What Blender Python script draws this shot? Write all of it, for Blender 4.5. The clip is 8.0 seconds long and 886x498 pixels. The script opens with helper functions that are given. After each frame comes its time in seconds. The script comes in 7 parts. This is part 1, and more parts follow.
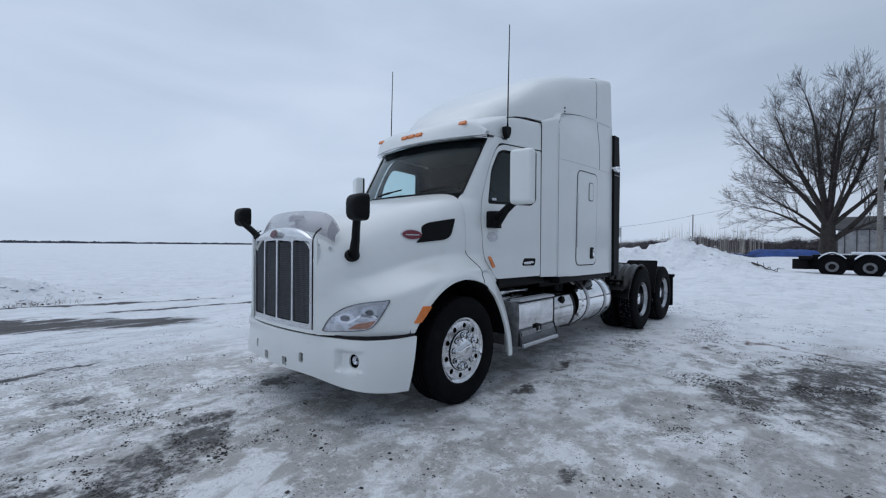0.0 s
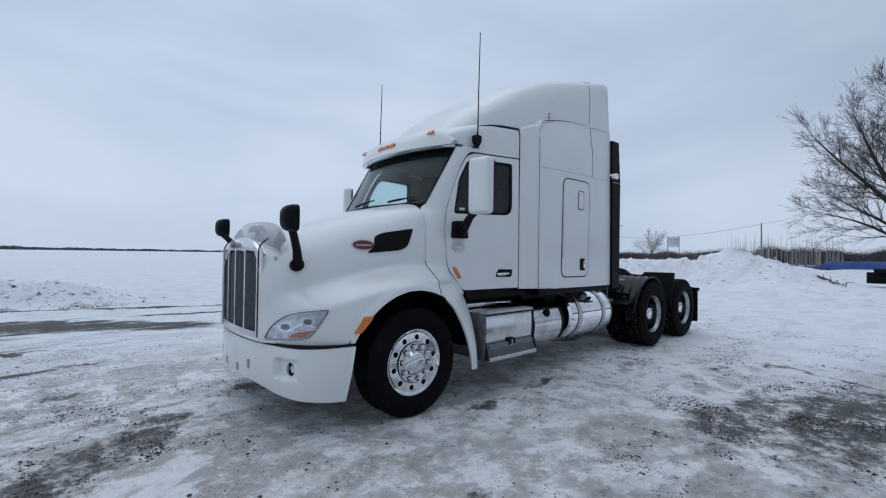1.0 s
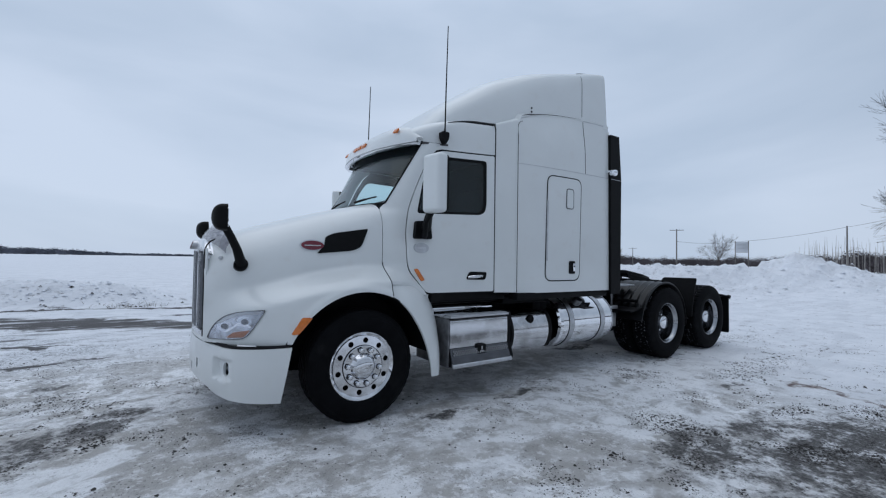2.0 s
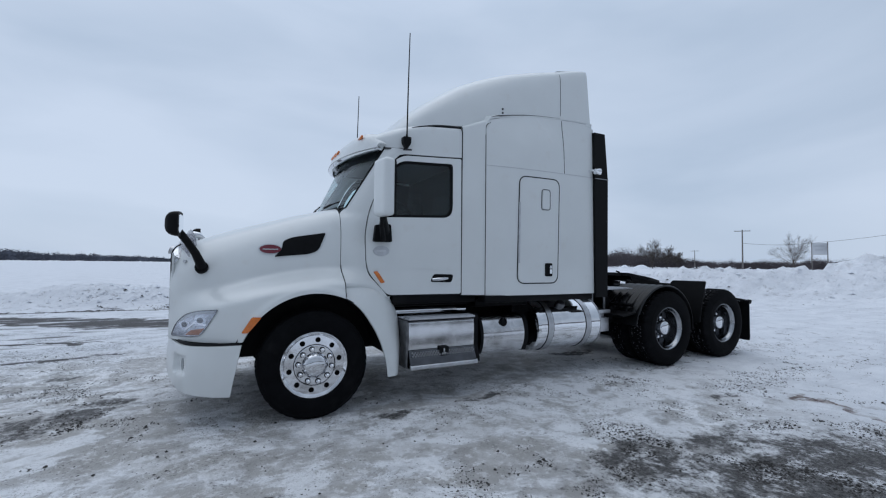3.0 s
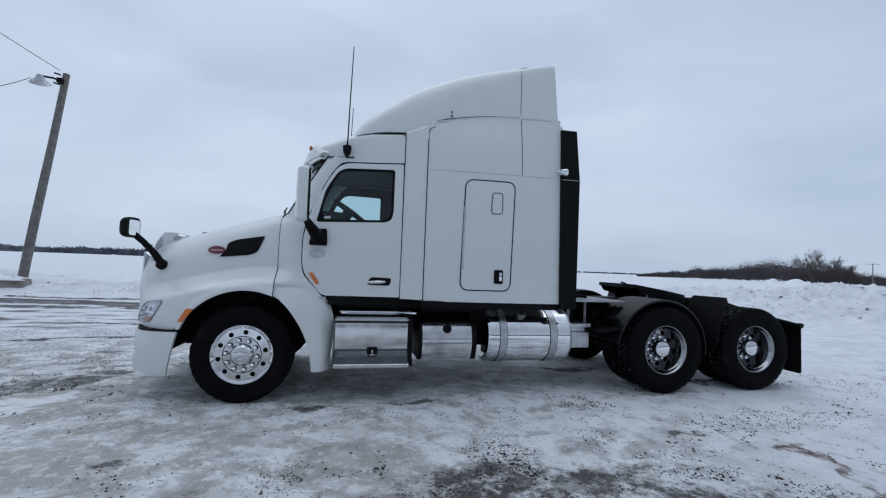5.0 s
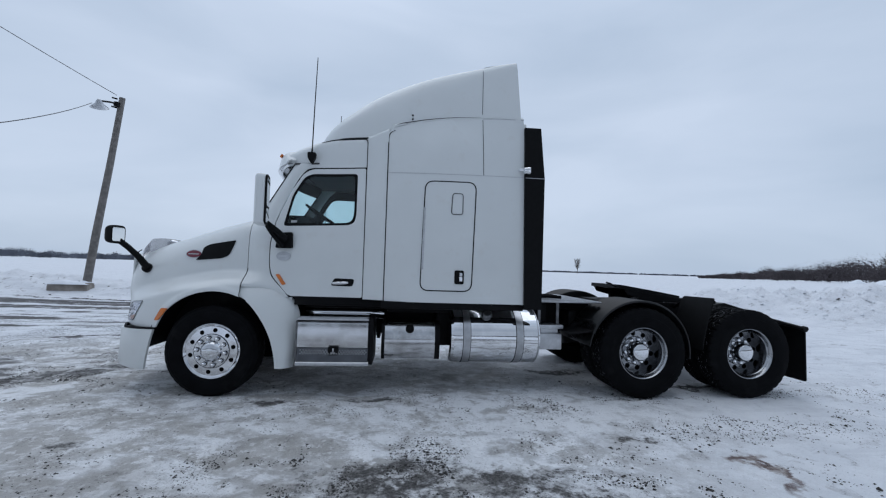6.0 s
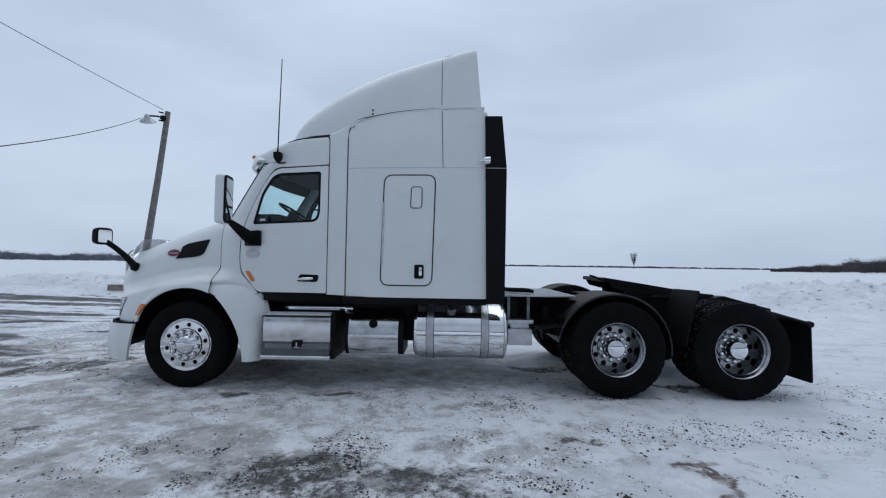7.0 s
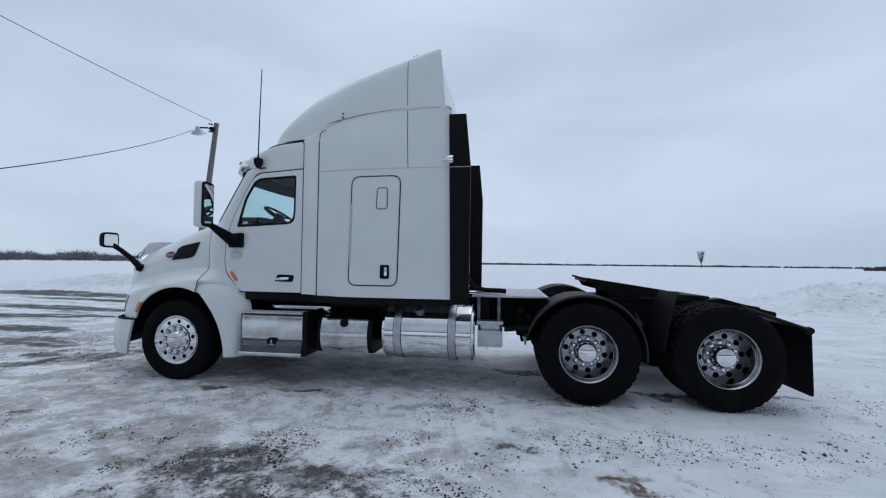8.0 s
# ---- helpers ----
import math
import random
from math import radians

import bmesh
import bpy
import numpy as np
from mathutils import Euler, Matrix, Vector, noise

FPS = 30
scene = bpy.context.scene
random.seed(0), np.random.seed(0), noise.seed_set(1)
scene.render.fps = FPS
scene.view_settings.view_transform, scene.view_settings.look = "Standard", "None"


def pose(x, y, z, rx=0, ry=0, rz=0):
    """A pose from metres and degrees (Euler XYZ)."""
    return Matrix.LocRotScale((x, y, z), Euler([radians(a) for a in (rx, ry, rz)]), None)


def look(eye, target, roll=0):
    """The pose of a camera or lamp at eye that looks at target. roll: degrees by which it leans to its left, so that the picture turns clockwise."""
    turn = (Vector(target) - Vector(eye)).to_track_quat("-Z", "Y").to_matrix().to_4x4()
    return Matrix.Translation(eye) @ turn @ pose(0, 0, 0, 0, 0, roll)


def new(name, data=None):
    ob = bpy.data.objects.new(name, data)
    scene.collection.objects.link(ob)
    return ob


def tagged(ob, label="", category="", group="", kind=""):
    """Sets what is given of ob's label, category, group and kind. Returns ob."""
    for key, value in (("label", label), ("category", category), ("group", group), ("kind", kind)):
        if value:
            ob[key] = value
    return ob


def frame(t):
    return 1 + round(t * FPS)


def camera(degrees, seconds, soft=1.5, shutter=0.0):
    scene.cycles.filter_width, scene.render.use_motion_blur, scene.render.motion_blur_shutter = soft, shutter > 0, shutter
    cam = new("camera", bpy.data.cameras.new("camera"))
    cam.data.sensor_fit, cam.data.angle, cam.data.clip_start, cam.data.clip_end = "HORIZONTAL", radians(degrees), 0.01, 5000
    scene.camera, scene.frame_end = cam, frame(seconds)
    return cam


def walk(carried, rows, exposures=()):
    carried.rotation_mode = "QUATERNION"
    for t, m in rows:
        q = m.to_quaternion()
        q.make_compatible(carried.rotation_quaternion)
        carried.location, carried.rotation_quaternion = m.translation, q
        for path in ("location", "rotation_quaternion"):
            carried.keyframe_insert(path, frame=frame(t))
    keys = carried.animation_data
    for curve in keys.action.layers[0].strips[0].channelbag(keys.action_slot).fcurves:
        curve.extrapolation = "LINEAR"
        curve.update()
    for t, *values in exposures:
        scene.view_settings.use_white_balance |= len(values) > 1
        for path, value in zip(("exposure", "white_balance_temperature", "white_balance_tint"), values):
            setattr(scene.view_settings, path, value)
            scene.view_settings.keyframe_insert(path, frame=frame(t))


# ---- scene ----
cam = camera(93.0, 8.0, soft=1.2)
PATH = [
    (0, (-2.978, -3.528, 1.426), (-1.488, -2.194, 1.41), 0.5),
    (0.5, (-2.654, -3.821, 1.433), (-1.24, -2.406, 1.43), 0.7),
    (1, (-2.323, -4.12, 1.446), (-1.002, -2.619, 1.472), 0.8),
    (1.5, (-1.91, -4.332, 1.426), (-0.687, -2.75, 1.467), 1.0),
    (3, (-0.747, -5.052, 1.401), (0.173, -3.278, 1.471), 0.6),
    (3.5, (-0.339, -5.331, 1.381), (0.461, -3.499, 1.461), 0.9),
    (4, (0.08, -5.515, 1.368), (0.752, -3.633, 1.459), 1.4),
    (4.5, (0.556, -5.612, 1.424), (1.1, -3.69, 1.509), 2.0),
    (6, (2.006, -5.909, 1.441), (2.199, -3.92, 1.532), 1.7),
    (6.5, (2.529, -5.973, 1.438), (2.608, -3.976, 1.528), 1.3),
    (7, (3.017, -5.879, 1.425), (2.974, -3.881, 1.499), 0.8),
    (7.5, (3.493, -5.809, 1.445), (3.327, -3.817, 1.512), 0.5),
    (8, (3.993, -5.774, 1.443), (3.698, -3.797, 1.512), 0.6),
]
walk(cam, [(t, look(eye, target, roll)) for t, eye, target, roll in PATH])

# ---- sky and sun: an even winter overcast ----
world = bpy.data.worlds.new("overcast_sky")
scene.world = world
world.use_nodes = True
wn, wl = world.node_tree.nodes, world.node_tree.links
wn.clear()
w_out = wn.new("ShaderNodeOutputWorld")
w_bg = wn.new("ShaderNodeBackground")
w_sky = wn.new("ShaderNodeTexSky")
w_sky.sky_type = "NISHITA"
w_sky.sun_disc = False
w_sky.sun_elevation, w_sky.sun_rotation = radians(66), radians(-25)
w_sky.air_density, w_sky.dust_density, w_sky.ozone_density = 1.0, 2.0, 2.0
w_mul = wn.new("ShaderNodeMix")
w_mul.data_type, w_mul.blend_type = "RGBA", "MULTIPLY"
w_mul.inputs[0].default_value = 1.0
w_mul.inputs[7].default_value = (0.1, 0.1, 0.1, 1)
# the cloud layer: a pale blue-grey with broad soft bands
w_tc = wn.new("ShaderNodeTexCoord")
w_map = wn.new("ShaderNodeMapping")
w_map.inputs["Scale"].default_value = (1.0, 1.0, 3.2)
w_noise = wn.new("ShaderNodeTexNoise")
w_noise.inputs["Scale"].default_value, w_noise.inputs["Detail"].default_value = 1.7, 5.0
w_noise.inputs["Roughness"].default_value = 0.45
w_noise.inputs["Distortion"].default_value = 0.4
w_ramp = wn.new("ShaderNodeValToRGB")
w_ramp.color_ramp.elements[0].position, w_ramp.color_ramp.elements[1].position = 0.32, 0.66
w_ramp.color_ramp.elements[0].color = (0.46, 0.565, 0.72, 1)
w_ramp.color_ramp.elements[1].color = (0.60, 0.70, 0.86, 1)
# the cloud is thinner towards the hidden sun, thicker on the other side
w_sep = wn.new("ShaderNodeSeparateXYZ")
w_side = wn.new("ShaderNodeMapRange")
w_side.interpolation_type = "SMOOTHSTEP"
for w_k, w_v in zip((1, 2, 3, 4), (-0.9, 0.5, 0.55, 1.0)):
    w_side.inputs[w_k].default_value = w_v
w_dim = wn.new("ShaderNodeMix")
w_dim.data_type, w_dim.blend_type = "RGBA", "MULTIPLY"
w_dim.inputs[0].default_value = 1.0
# and like any overcast it is brighter overhead than near the horizon
w_zen = wn.new("ShaderNodeMapRange")
w_zen.interpolation_type = "SMOOTHSTEP"
for w_k, w_v in zip((1, 2, 3, 4), (0.42, 0.95, 1.0, 1.35)):
    w_zen.inputs[w_k].default_value = w_v
w_gain = wn.new("ShaderNodeMath")
w_gain.operation = "MULTIPLY"
wl.new(w_sep.outputs["Z"], w_zen.inputs[0])
wl.new(w_side.outputs[0], w_gain.inputs[0])
wl.new(w_zen.outputs[0], w_gain.inputs[1])
wl.new(w_tc.outputs["Generated"], w_sep.inputs[0])
wl.new(w_sep.outputs["Y"], w_side.inputs[0])
wl.new(w_ramp.outputs[0], w_dim.inputs[6])
wl.new(w_gain.outputs[0], w_dim.inputs[7])
w_mix = wn.new("ShaderNodeMix")
w_mix.data_type = "RGBA"
w_mix.inputs[0].default_value = 0.94
wl.new(w_sky.outputs[0], w_mul.inputs[6])
wl.new(w_tc.outputs["Generated"], w_map.inputs[0])
wl.new(w_map.outputs[0], w_noise.inputs["Vector"])
wl.new(w_noise.outputs["Fac"], w_ramp.inputs[0])
wl.new(w_mul.outputs[2], w_mix.inputs[6])
wl.new(w_dim.outputs[2], w_mix.inputs[7])
wl.new(w_mix.outputs[2], w_bg.inputs[0])
w_bg.inputs[1].default_value = 1.0
wl.new(w_bg.outputs[0], w_out.inputs[0])

sun_data = bpy.data.lights.new("sun", "SUN")
sun_data.energy, sun_data.angle, sun_data.color = 0.5, radians(70), (1.0, 0.97, 0.93)
sun = new("sun", sun_data)
sun.matrix_world = look((0, 4, 20), (2, 0, 0))

# ---- materials ----
def material(name, colour, rough=0.5, metal=0.0, coat=0.0, vary=0.0, scale=6.0, bump=0.0, bump_scale=40.0,
             stain=None, stain_scale=1.2, stain_at=(0.52, 0.72), rough_vary=0.0, shine=0.5):
    """A surface with grain at one scale, stains at a larger one, and fine relief."""
    mat = bpy.data.materials.new(name)
    mat.use_nodes = True
    n, l = mat.node_tree.nodes, mat.node_tree.links
    b = n["Principled BSDF"]
    b.inputs["Base Color"].default_value = (*colour, 1)
    b.inputs["Roughness"].default_value, b.inputs["Metallic"].default_value = rough, metal
    b.inputs["Coat Weight"].default_value, b.inputs["Coat Roughness"].default_value = coat, 0.06
    b.inputs["Specular IOR Level"].default_value = shine
    tc = n.new("ShaderNodeTexCoord")
    last = None
    if vary:
        t = n.new("ShaderNodeTexNoise")
        t.inputs["Scale"].default_value, t.inputs["Detail"].default_value = scale, 6.0
        l.new(tc.outputs["Object"], t.inputs["Vector"])
        m = n.new("ShaderNodeMapRange")
        m.inputs[3].default_value, m.inputs[4].default_value = 1 - vary, 1 + vary
        m.inputs[1].default_value, m.inputs[2].default_value = 0.3, 0.7
        l.new(t.outputs["Fac"], m.inputs[0])
        x = n.new("ShaderNodeMix")
        x.data_type, x.blend_type = "RGBA", "MULTIPLY"
        x.inputs[0].default_value = 1.0
        x.inputs[6].default_value = (*colour, 1)
        l.new(m.outputs[0], x.inputs[7])
        last = x.outputs[2]
        if rough_vary:
            r = n.new("ShaderNodeMapRange")
            r.inputs[1].default_value, r.inputs[2].default_value = 0.3, 0.7
            r.inputs[3].default_value, r.inputs[4].default_value = max(rough - rough_vary, 0.02), rough + rough_vary
            l.new(t.outputs["Fac"], r.inputs[0])
            l.new(r.outputs[0], b.inputs["Roughness"])
    if stain:
        t = n.new("ShaderNodeTexNoise")
        t.inputs["Scale"].default_value, t.inputs["Detail"].default_value = stain_scale, 8.0
        l.new(tc.outputs["Object"], t.inputs["Vector"])
        m = n.new("ShaderNodeMapRange")
        m.inputs[1].default_value, m.inputs[2].default_value = stain_at
        l.new(t.outputs["Fac"], m.inputs[0])
        x = n.new("ShaderNodeMix")
        x.data_type = "RGBA"
        l.new(m.outputs[0], x.inputs[0])
        if last:
            l.new(last, x.inputs[6])
        else:
            x.inputs[6].default_value = (*colour, 1)
        x.inputs[7].default_value = (*stain, 1)
        last = x.outputs[2]
    if last:
        l.new(last, b.inputs["Base Color"])
    if bump:
        t = n.new("ShaderNodeTexNoise")
        t.inputs["Scale"].default_value, t.inputs["Detail"].default_value = bump_scale, 4.0
        l.new(tc.outputs["Object"], t.inputs["Vector"])
        u = n.new("ShaderNodeBump")
        u.inputs["Strength"].default_value, u.inputs["Distance"].default_value = bump, 0.01
        l.new(t.outputs["Fac"], u.inputs["Height"])
        l.new(u.outputs[0], b.inputs["Normal"])
    return mat


def glass(name, colour, rough=0.02, clear=0.8, gloss=0.035):
    """A tinted pane: partly see-through, partly mirror."""
    mat = bpy.data.materials.new(name)
    mat.use_nodes = True
    n, l = mat.node_tree.nodes, mat.node_tree.links
    out = n["Material Output"]
    n.remove(n["Principled BSDF"])
    tr, gl, mx, fr, pw, ad = (n.new(k) for k in ("ShaderNodeBsdfTransparent", "ShaderNodeBsdfGlossy", "ShaderNodeMixShader", "ShaderNodeLayerWeight", "ShaderNodeMath", "ShaderNodeMath"))
    tr.inputs[0].default_value = (*[c * clear for c in colour], 1)
    gl.inputs["Roughness"].default_value = rough
    fr.inputs[0].default_value = 0.5
    pw.operation, ad.operation = "POWER", "MULTIPLY_ADD"
    pw.inputs[1].default_value = 4.0
    ad.inputs[1].default_value, ad.inputs[2].default_value = 0.6, gloss
    l.new(fr.outputs["Facing"], pw.inputs[0])
    l.new(pw.outputs[0], ad.inputs[0])
    l.new(ad.outputs[0], mx.inputs[0])
    l.new(tr.outputs[0], mx.inputs[1])
    l.new(gl.outputs[0], mx.inputs[2])
    l.new(mx.outputs[0], out.inputs[0])
    return mat


WHITE = material("white_truck_paint", (0.735, 0.76, 0.757), 0.30, coat=0.4, vary=0.02, scale=2.5, stain=(0.68, 0.675, 0.65), stain_scale=7.0, stain_at=(0.60, 1.0), bump=0.004, bump_scale=5)
SEAM = material("dark_seam_rubber", (0.012, 0.012, 0.014), 0.7, vary=0.2, shine=0.15)
BLACK = material("black_moulded_plastic", (0.0045, 0.0048, 0.0056), 0.55, vary=0.25, scale=20, bump=0.08, bump_scale=160, shine=0.13)
FRAME = material("black_chassis_paint", (0.004, 0.004, 0.005), 0.55, vary=0.4, scale=5, stain=(0.018, 0.017, 0.016), stain_scale=4, stain_at=(0.58, 0.85), bump=0.15, bump_scale=60, shine=0.14)
RUBBER = material("tyre_rubber", (0.0042, 0.0045, 0.0055), 0.75, vary=0.3, scale=9, stain=(0.014, 0.014, 0.015), stain_scale=5, stain_at=(0.58, 0.85), bump=0.12, bump_scale=70, shine=0.08)
CHROME = material("polished_aluminium", (0.90, 0.91, 0.93), 0.06, metal=1.0, vary=0.06, scale=5, rough_vary=0.04, stain=(0.70, 0.70, 0.71), stain_scale=4, stain_at=(0.5, 0.8), bump=0.07, bump_scale=7)
PLATE = material("dull_polished_plate", (0.66, 0.665, 0.68), 0.15, metal=1.0, vary=0.15, scale=6, rough_vary=0.06, stain=(0.42, 0.415, 0.41), stain_scale=5, stain_at=(0.48, 0.75), bump=0.08, bump_scale=6)
GRIP = material("worn_grip_metal", (0.17, 0.173, 0.18), 0.4, metal=0.85, vary=0.3, scale=16, bump=0.25, bump_scale=60)
RIM = material("rim_aluminium", (0.72, 0.73, 0.75), 0.06, metal=1.0, vary=0.12, scale=12, rough_vary=0.03, bump=0.12, bump_scale=12)
BRIGHT = material("chrome_plate", (0.78, 0.79, 0.81), 0.07, metal=1.0, vary=0.04, scale=8)
DULL = material("brushed_aluminium", (0.55, 0.56, 0.58), 0.38, metal=1.0, vary=0.15, scale=14, bump=0.06, bump_scale=80)
ALU_TREAD = material("aluminium_deck", (0.50, 0.51, 0.53), 0.42, metal=0.9, vary=0.2, scale=9, bump=0.25, bump_scale=120)
AMBER = material("amber_lens", (0.66, 0.165, 0.018), 0.25, coat=0.4, vary=0.15, scale=30)
DULL_AMBER = material("faded_amber_lens", (0.42, 0.19, 0.12), 0.3, coat=0.3, vary=0.15, scale=30)
NOSE_RED = material("dull_red_enamel", (0.10, 0.025, 0.035), 0.35, vary=0.2, scale=60)
RED = material("red_enamel", (0.15, 0.008, 0.022), 0.25, coat=0.6, vary=0.1, scale=30)
SILVER = material("silver_badge", (0.62, 0.63, 0.65), 0.3, metal=0.8, vary=0.1, scale=40)
MESH = material("grille_backing", (0.035, 0.037, 0.042), 0.55, vary=0.3, scale=40)
WIRE_MESH = material("grille_wire", (0.14, 0.147, 0.16), 0.4, metal=0.7, vary=0.2, scale=40)
INTERIOR = material("dark_grey_trim", (0.02, 0.021, 0.023), 0.8, vary=0.2, scale=12, bump=0.1, shine=0.15)
HEADLINER = material("grey_headliner", (0.07, 0.07, 0.075), 0.9, vary=0.1, scale=20)
REFLECTOR = material("headlamp_reflector", (0.86, 0.87, 0.89), 0.20, metal=0.75, vary=0.15, scale=18, bump=0.06, bump_scale=14)
GLASS = glass("tinted_glass", (0.87, 0.955, 0.96), clear=0.98)
DARK_GLASS = glass("windscreen_glass", (0.90, 0.97, 0.975), clear=0.98, gloss=0.012)
LENS = glass("lamp_lens", (0.97, 0.98, 1.0), rough=0.04, clear=0.97)
BARREL = material("dark_rim_barrel", (0.13, 0.133, 0.142), 0.2, metal=1.0, vary=0.2, scale=12, bump=0.1, bump_scale=12)
DRIVE_RIM = material("worn_rim_aluminium", (0.40, 0.41, 0.425), 0.14, metal=1.0, vary=0.2, scale=12, rough_vary=0.05, bump=0.2, bump_scale=12)
DISC = material("wheel_disc_metal", (0.30, 0.31, 0.325), 0.14, metal=1.0, vary=0.25, scale=10, rough_vary=0.05, bump=0.35, bump_scale=9)
SMOKED = material("smoked_steel", (0.20, 0.205, 0.22), 0.16, metal=1.0, vary=0.2, scale=5, rough_vary=0.05)
LAMP_BED = material("lamp_bed_metal", (0.68, 0.69, 0.71), 0.22, metal=0.75, vary=0.25, scale=22, bump=0.08, bump_scale=16)
FENDER = material("black_fender_plastic", (0.006, 0.0065, 0.0075), 0.34, vary=0.3, scale=8, bump=0.05, bump_scale=60, shine=0.45)
TREAD_SNOW = material("dirty_tread_snow", (0.28, 0.288, 0.31), 0.85, vary=0.3, scale=20)
DEFLECT = material("smoked_acrylic", (0.36, 0.36, 0.40), 0.12, vary=0.1, scale=6)
DEFLECT.node_tree.nodes["Principled BSDF"].inputs["Alpha"].default_value = 0.42
MIRROR = material("mirror_glass", (0.9, 0.92, 0.93), 0.01, metal=1.0)
WOOD = material("weathered_pole_wood", (0.185, 0.172, 0.162), 0.85, vary=0.3, scale=8, bump=0.3, bump_scale=30)
BARK = material("dark_bark", (0.042, 0.035, 0.032), 0.95, vary=0.35, scale=3, bump=0.4, bump_scale=14)
TWIG = material("fine_twigs", (0.085, 0.072, 0.065), 0.95, vary=0.25, scale=1)
FAR_WOOD = material("far_leafless_wood", (0.090, 0.078, 0.083), 1.0, vary=0.35, scale=0.06)
GRILLE_CHROME = material("satin_chrome", (0.70, 0.71, 0.73), 0.2, metal=1.0, vary=0.05, scale=9)
# distance haze is mixed into the scrub and hedge colours, paler and bluer
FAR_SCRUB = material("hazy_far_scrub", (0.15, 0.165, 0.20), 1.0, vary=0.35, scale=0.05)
HEDGE = material("haze_tinted_hedge", (0.115, 0.125, 0.155), 1.0, vary=0.3, scale=0.05)
STALK = material("pale_dry_stalks", (0.30, 0.28, 0.26), 0.95, vary=0.3, scale=0.5)
CONCRETE = material("stained_concrete", (0.30, 0.27, 0.24), 0.9, vary=0.25, scale=5, stain=(0.18, 0.15, 0.13), bump=0.4, bump_scale=30)
TARP = material("blue_tarpaulin", (0.018, 0.060, 0.22), 0.6, vary=0.25, scale=2, bump=0.5, bump_scale=3)
SNOW = material("clean_snow", (0.80, 0.83, 0.88), 0.75, vary=0.05, scale=1.5, bump=0.4, bump_scale=12)
SHED_ROOF = material("grey_shed_roof", (0.05, 0.05, 0.055), 0.7, vary=0.2, scale=1)
SHED_WALL = material("pale_block_wall", (0.42, 0.42, 0.43), 0.9, vary=0.25, scale=2, bump=0.4, bump_scale=6)
PEBBLE = material("dark_gravel", (0.045, 0.042, 0.04), 0.85, vary=0.5, scale=3)
CABLE = material("black_cable", (0.03, 0.03, 0.032), 0.7, vary=0.1)


def snow_ground():
    """Packed snow and ice with bare gravel showing where wheels have worn it."""
    mat = bpy.data.materials.new("snowy_yard")
    mat.use_nodes = True
    n, l = mat.node_tree.nodes, mat.node_tree.links
    b = n["Principled BSDF"]
    tc = n.new("ShaderNodeTexCoord")

    def noise_at(scale, detail=6.0, rough=0.55, dist=0.0, stretch=None):
        t = n.new("ShaderNodeTexNoise")
        t.inputs["Scale"].default_value, t.inputs["Detail"].default_value = scale, detail
        t.inputs["Roughness"].default_value, t.inputs["Distortion"].default_value = rough, dist
        if stretch:
            m = n.new("ShaderNodeMapping")
            m.inputs["Scale"].default_value = stretch
            l.new(tc.outputs["Object"], m.inputs[0])
            l.new(m.outputs[0], t.inputs["Vector"])
        else:
            l.new(tc.outputs["Object"], t.inputs["Vector"])
        return t.outputs["Fac"]

    def math_node(kind, a, c, clamp=False):
        m = n.new("ShaderNodeMath")
        m.operation, m.use_clamp = kind, clamp
        for k, v in enumerate((a, c)):
            if isinstance(v, (int, float)):
                m.inputs[k].default_value = v
            else:
                l.new(v, m.inputs[k])
        return m.outputs[0]

    def ramp(v, lo, hi, a=0.0, c=1.0):
        m = n.new("ShaderNodeMapRange")
        m.interpolation_type = "SMOOTHSTEP"
        for k, w in zip((1, 2, 3, 4), (lo, hi, a, c)):
            m.inputs[k].default_value = w
        l.new(v, m.inputs[0])
        return m.outputs[0]

    def mix(f, a, c):
        m = n.new("ShaderNodeMix")
        m.data_type = "RGBA"
        for k, v in ((0, f), (6, a), (7, c)):
            if isinstance(v, tuple):
                m.inputs[k].default_value = (*v, 1)
            elif isinstance(v, (int, float)):
                m.inputs[k].default_value = v
            else:
                l.new(v, m.inputs[k])
        return m.outputs[2]

    # coordinates pushed about by noise, so that patches have torn edges
    warp = n.new("ShaderNodeTexNoise")
    warp.inputs["Scale"].default_value, warp.inputs["Detail"].default_value = 2.2, 7.0
    warp.inputs["Roughness"].default_value = 0.65
    l.new(tc.outputs["Object"], warp.inputs["Vector"])
    sub = n.new("ShaderNodeVectorMath")
    sub.operation = "SUBTRACT"
    sub.inputs[1].default_value = (0.5, 0.5, 0.5)
    l.new(warp.outputs["Color"], sub.inputs[0])
    sc = n.new("ShaderNodeVectorMath")
    sc.operation = "SCALE"
    sc.inputs["Scale"].default_value = 0.9
    l.new(sub.outputs[0], sc.inputs[0])
    add = n.new("ShaderNodeVectorMath")
    add.operation = "ADD"
    l.new(tc.outputs["Object"], add.inputs[0])
    l.new(sc.outputs[0], add.inputs[1])

    def patch(x, y, rx, ry, turn=0.0, soft=0.55):
        m = n.new("ShaderNodeMapping")
        m.vector_type = "TEXTURE"
        m.inputs["Location"].default_value = (x, y, 0)
        m.inputs["Rotation"].default_value = (0, 0, radians(turn))
        m.inputs["Scale"].default_value = (rx, ry, 1000)
        l.new(add.outputs[0], m.inputs[0])
        d = n.new("ShaderNodeVectorMath")
        d.operation = "LENGTH"
        l.new(m.outputs[0], d.inputs[0])
        return ramp(d.outputs["Value"], 1.0, soft, 0.0, 1.0)

    def most(some):
        v = some[0]
        for w in some[1:]:
            v = math_node("MAXIMUM", v, w)
        return v

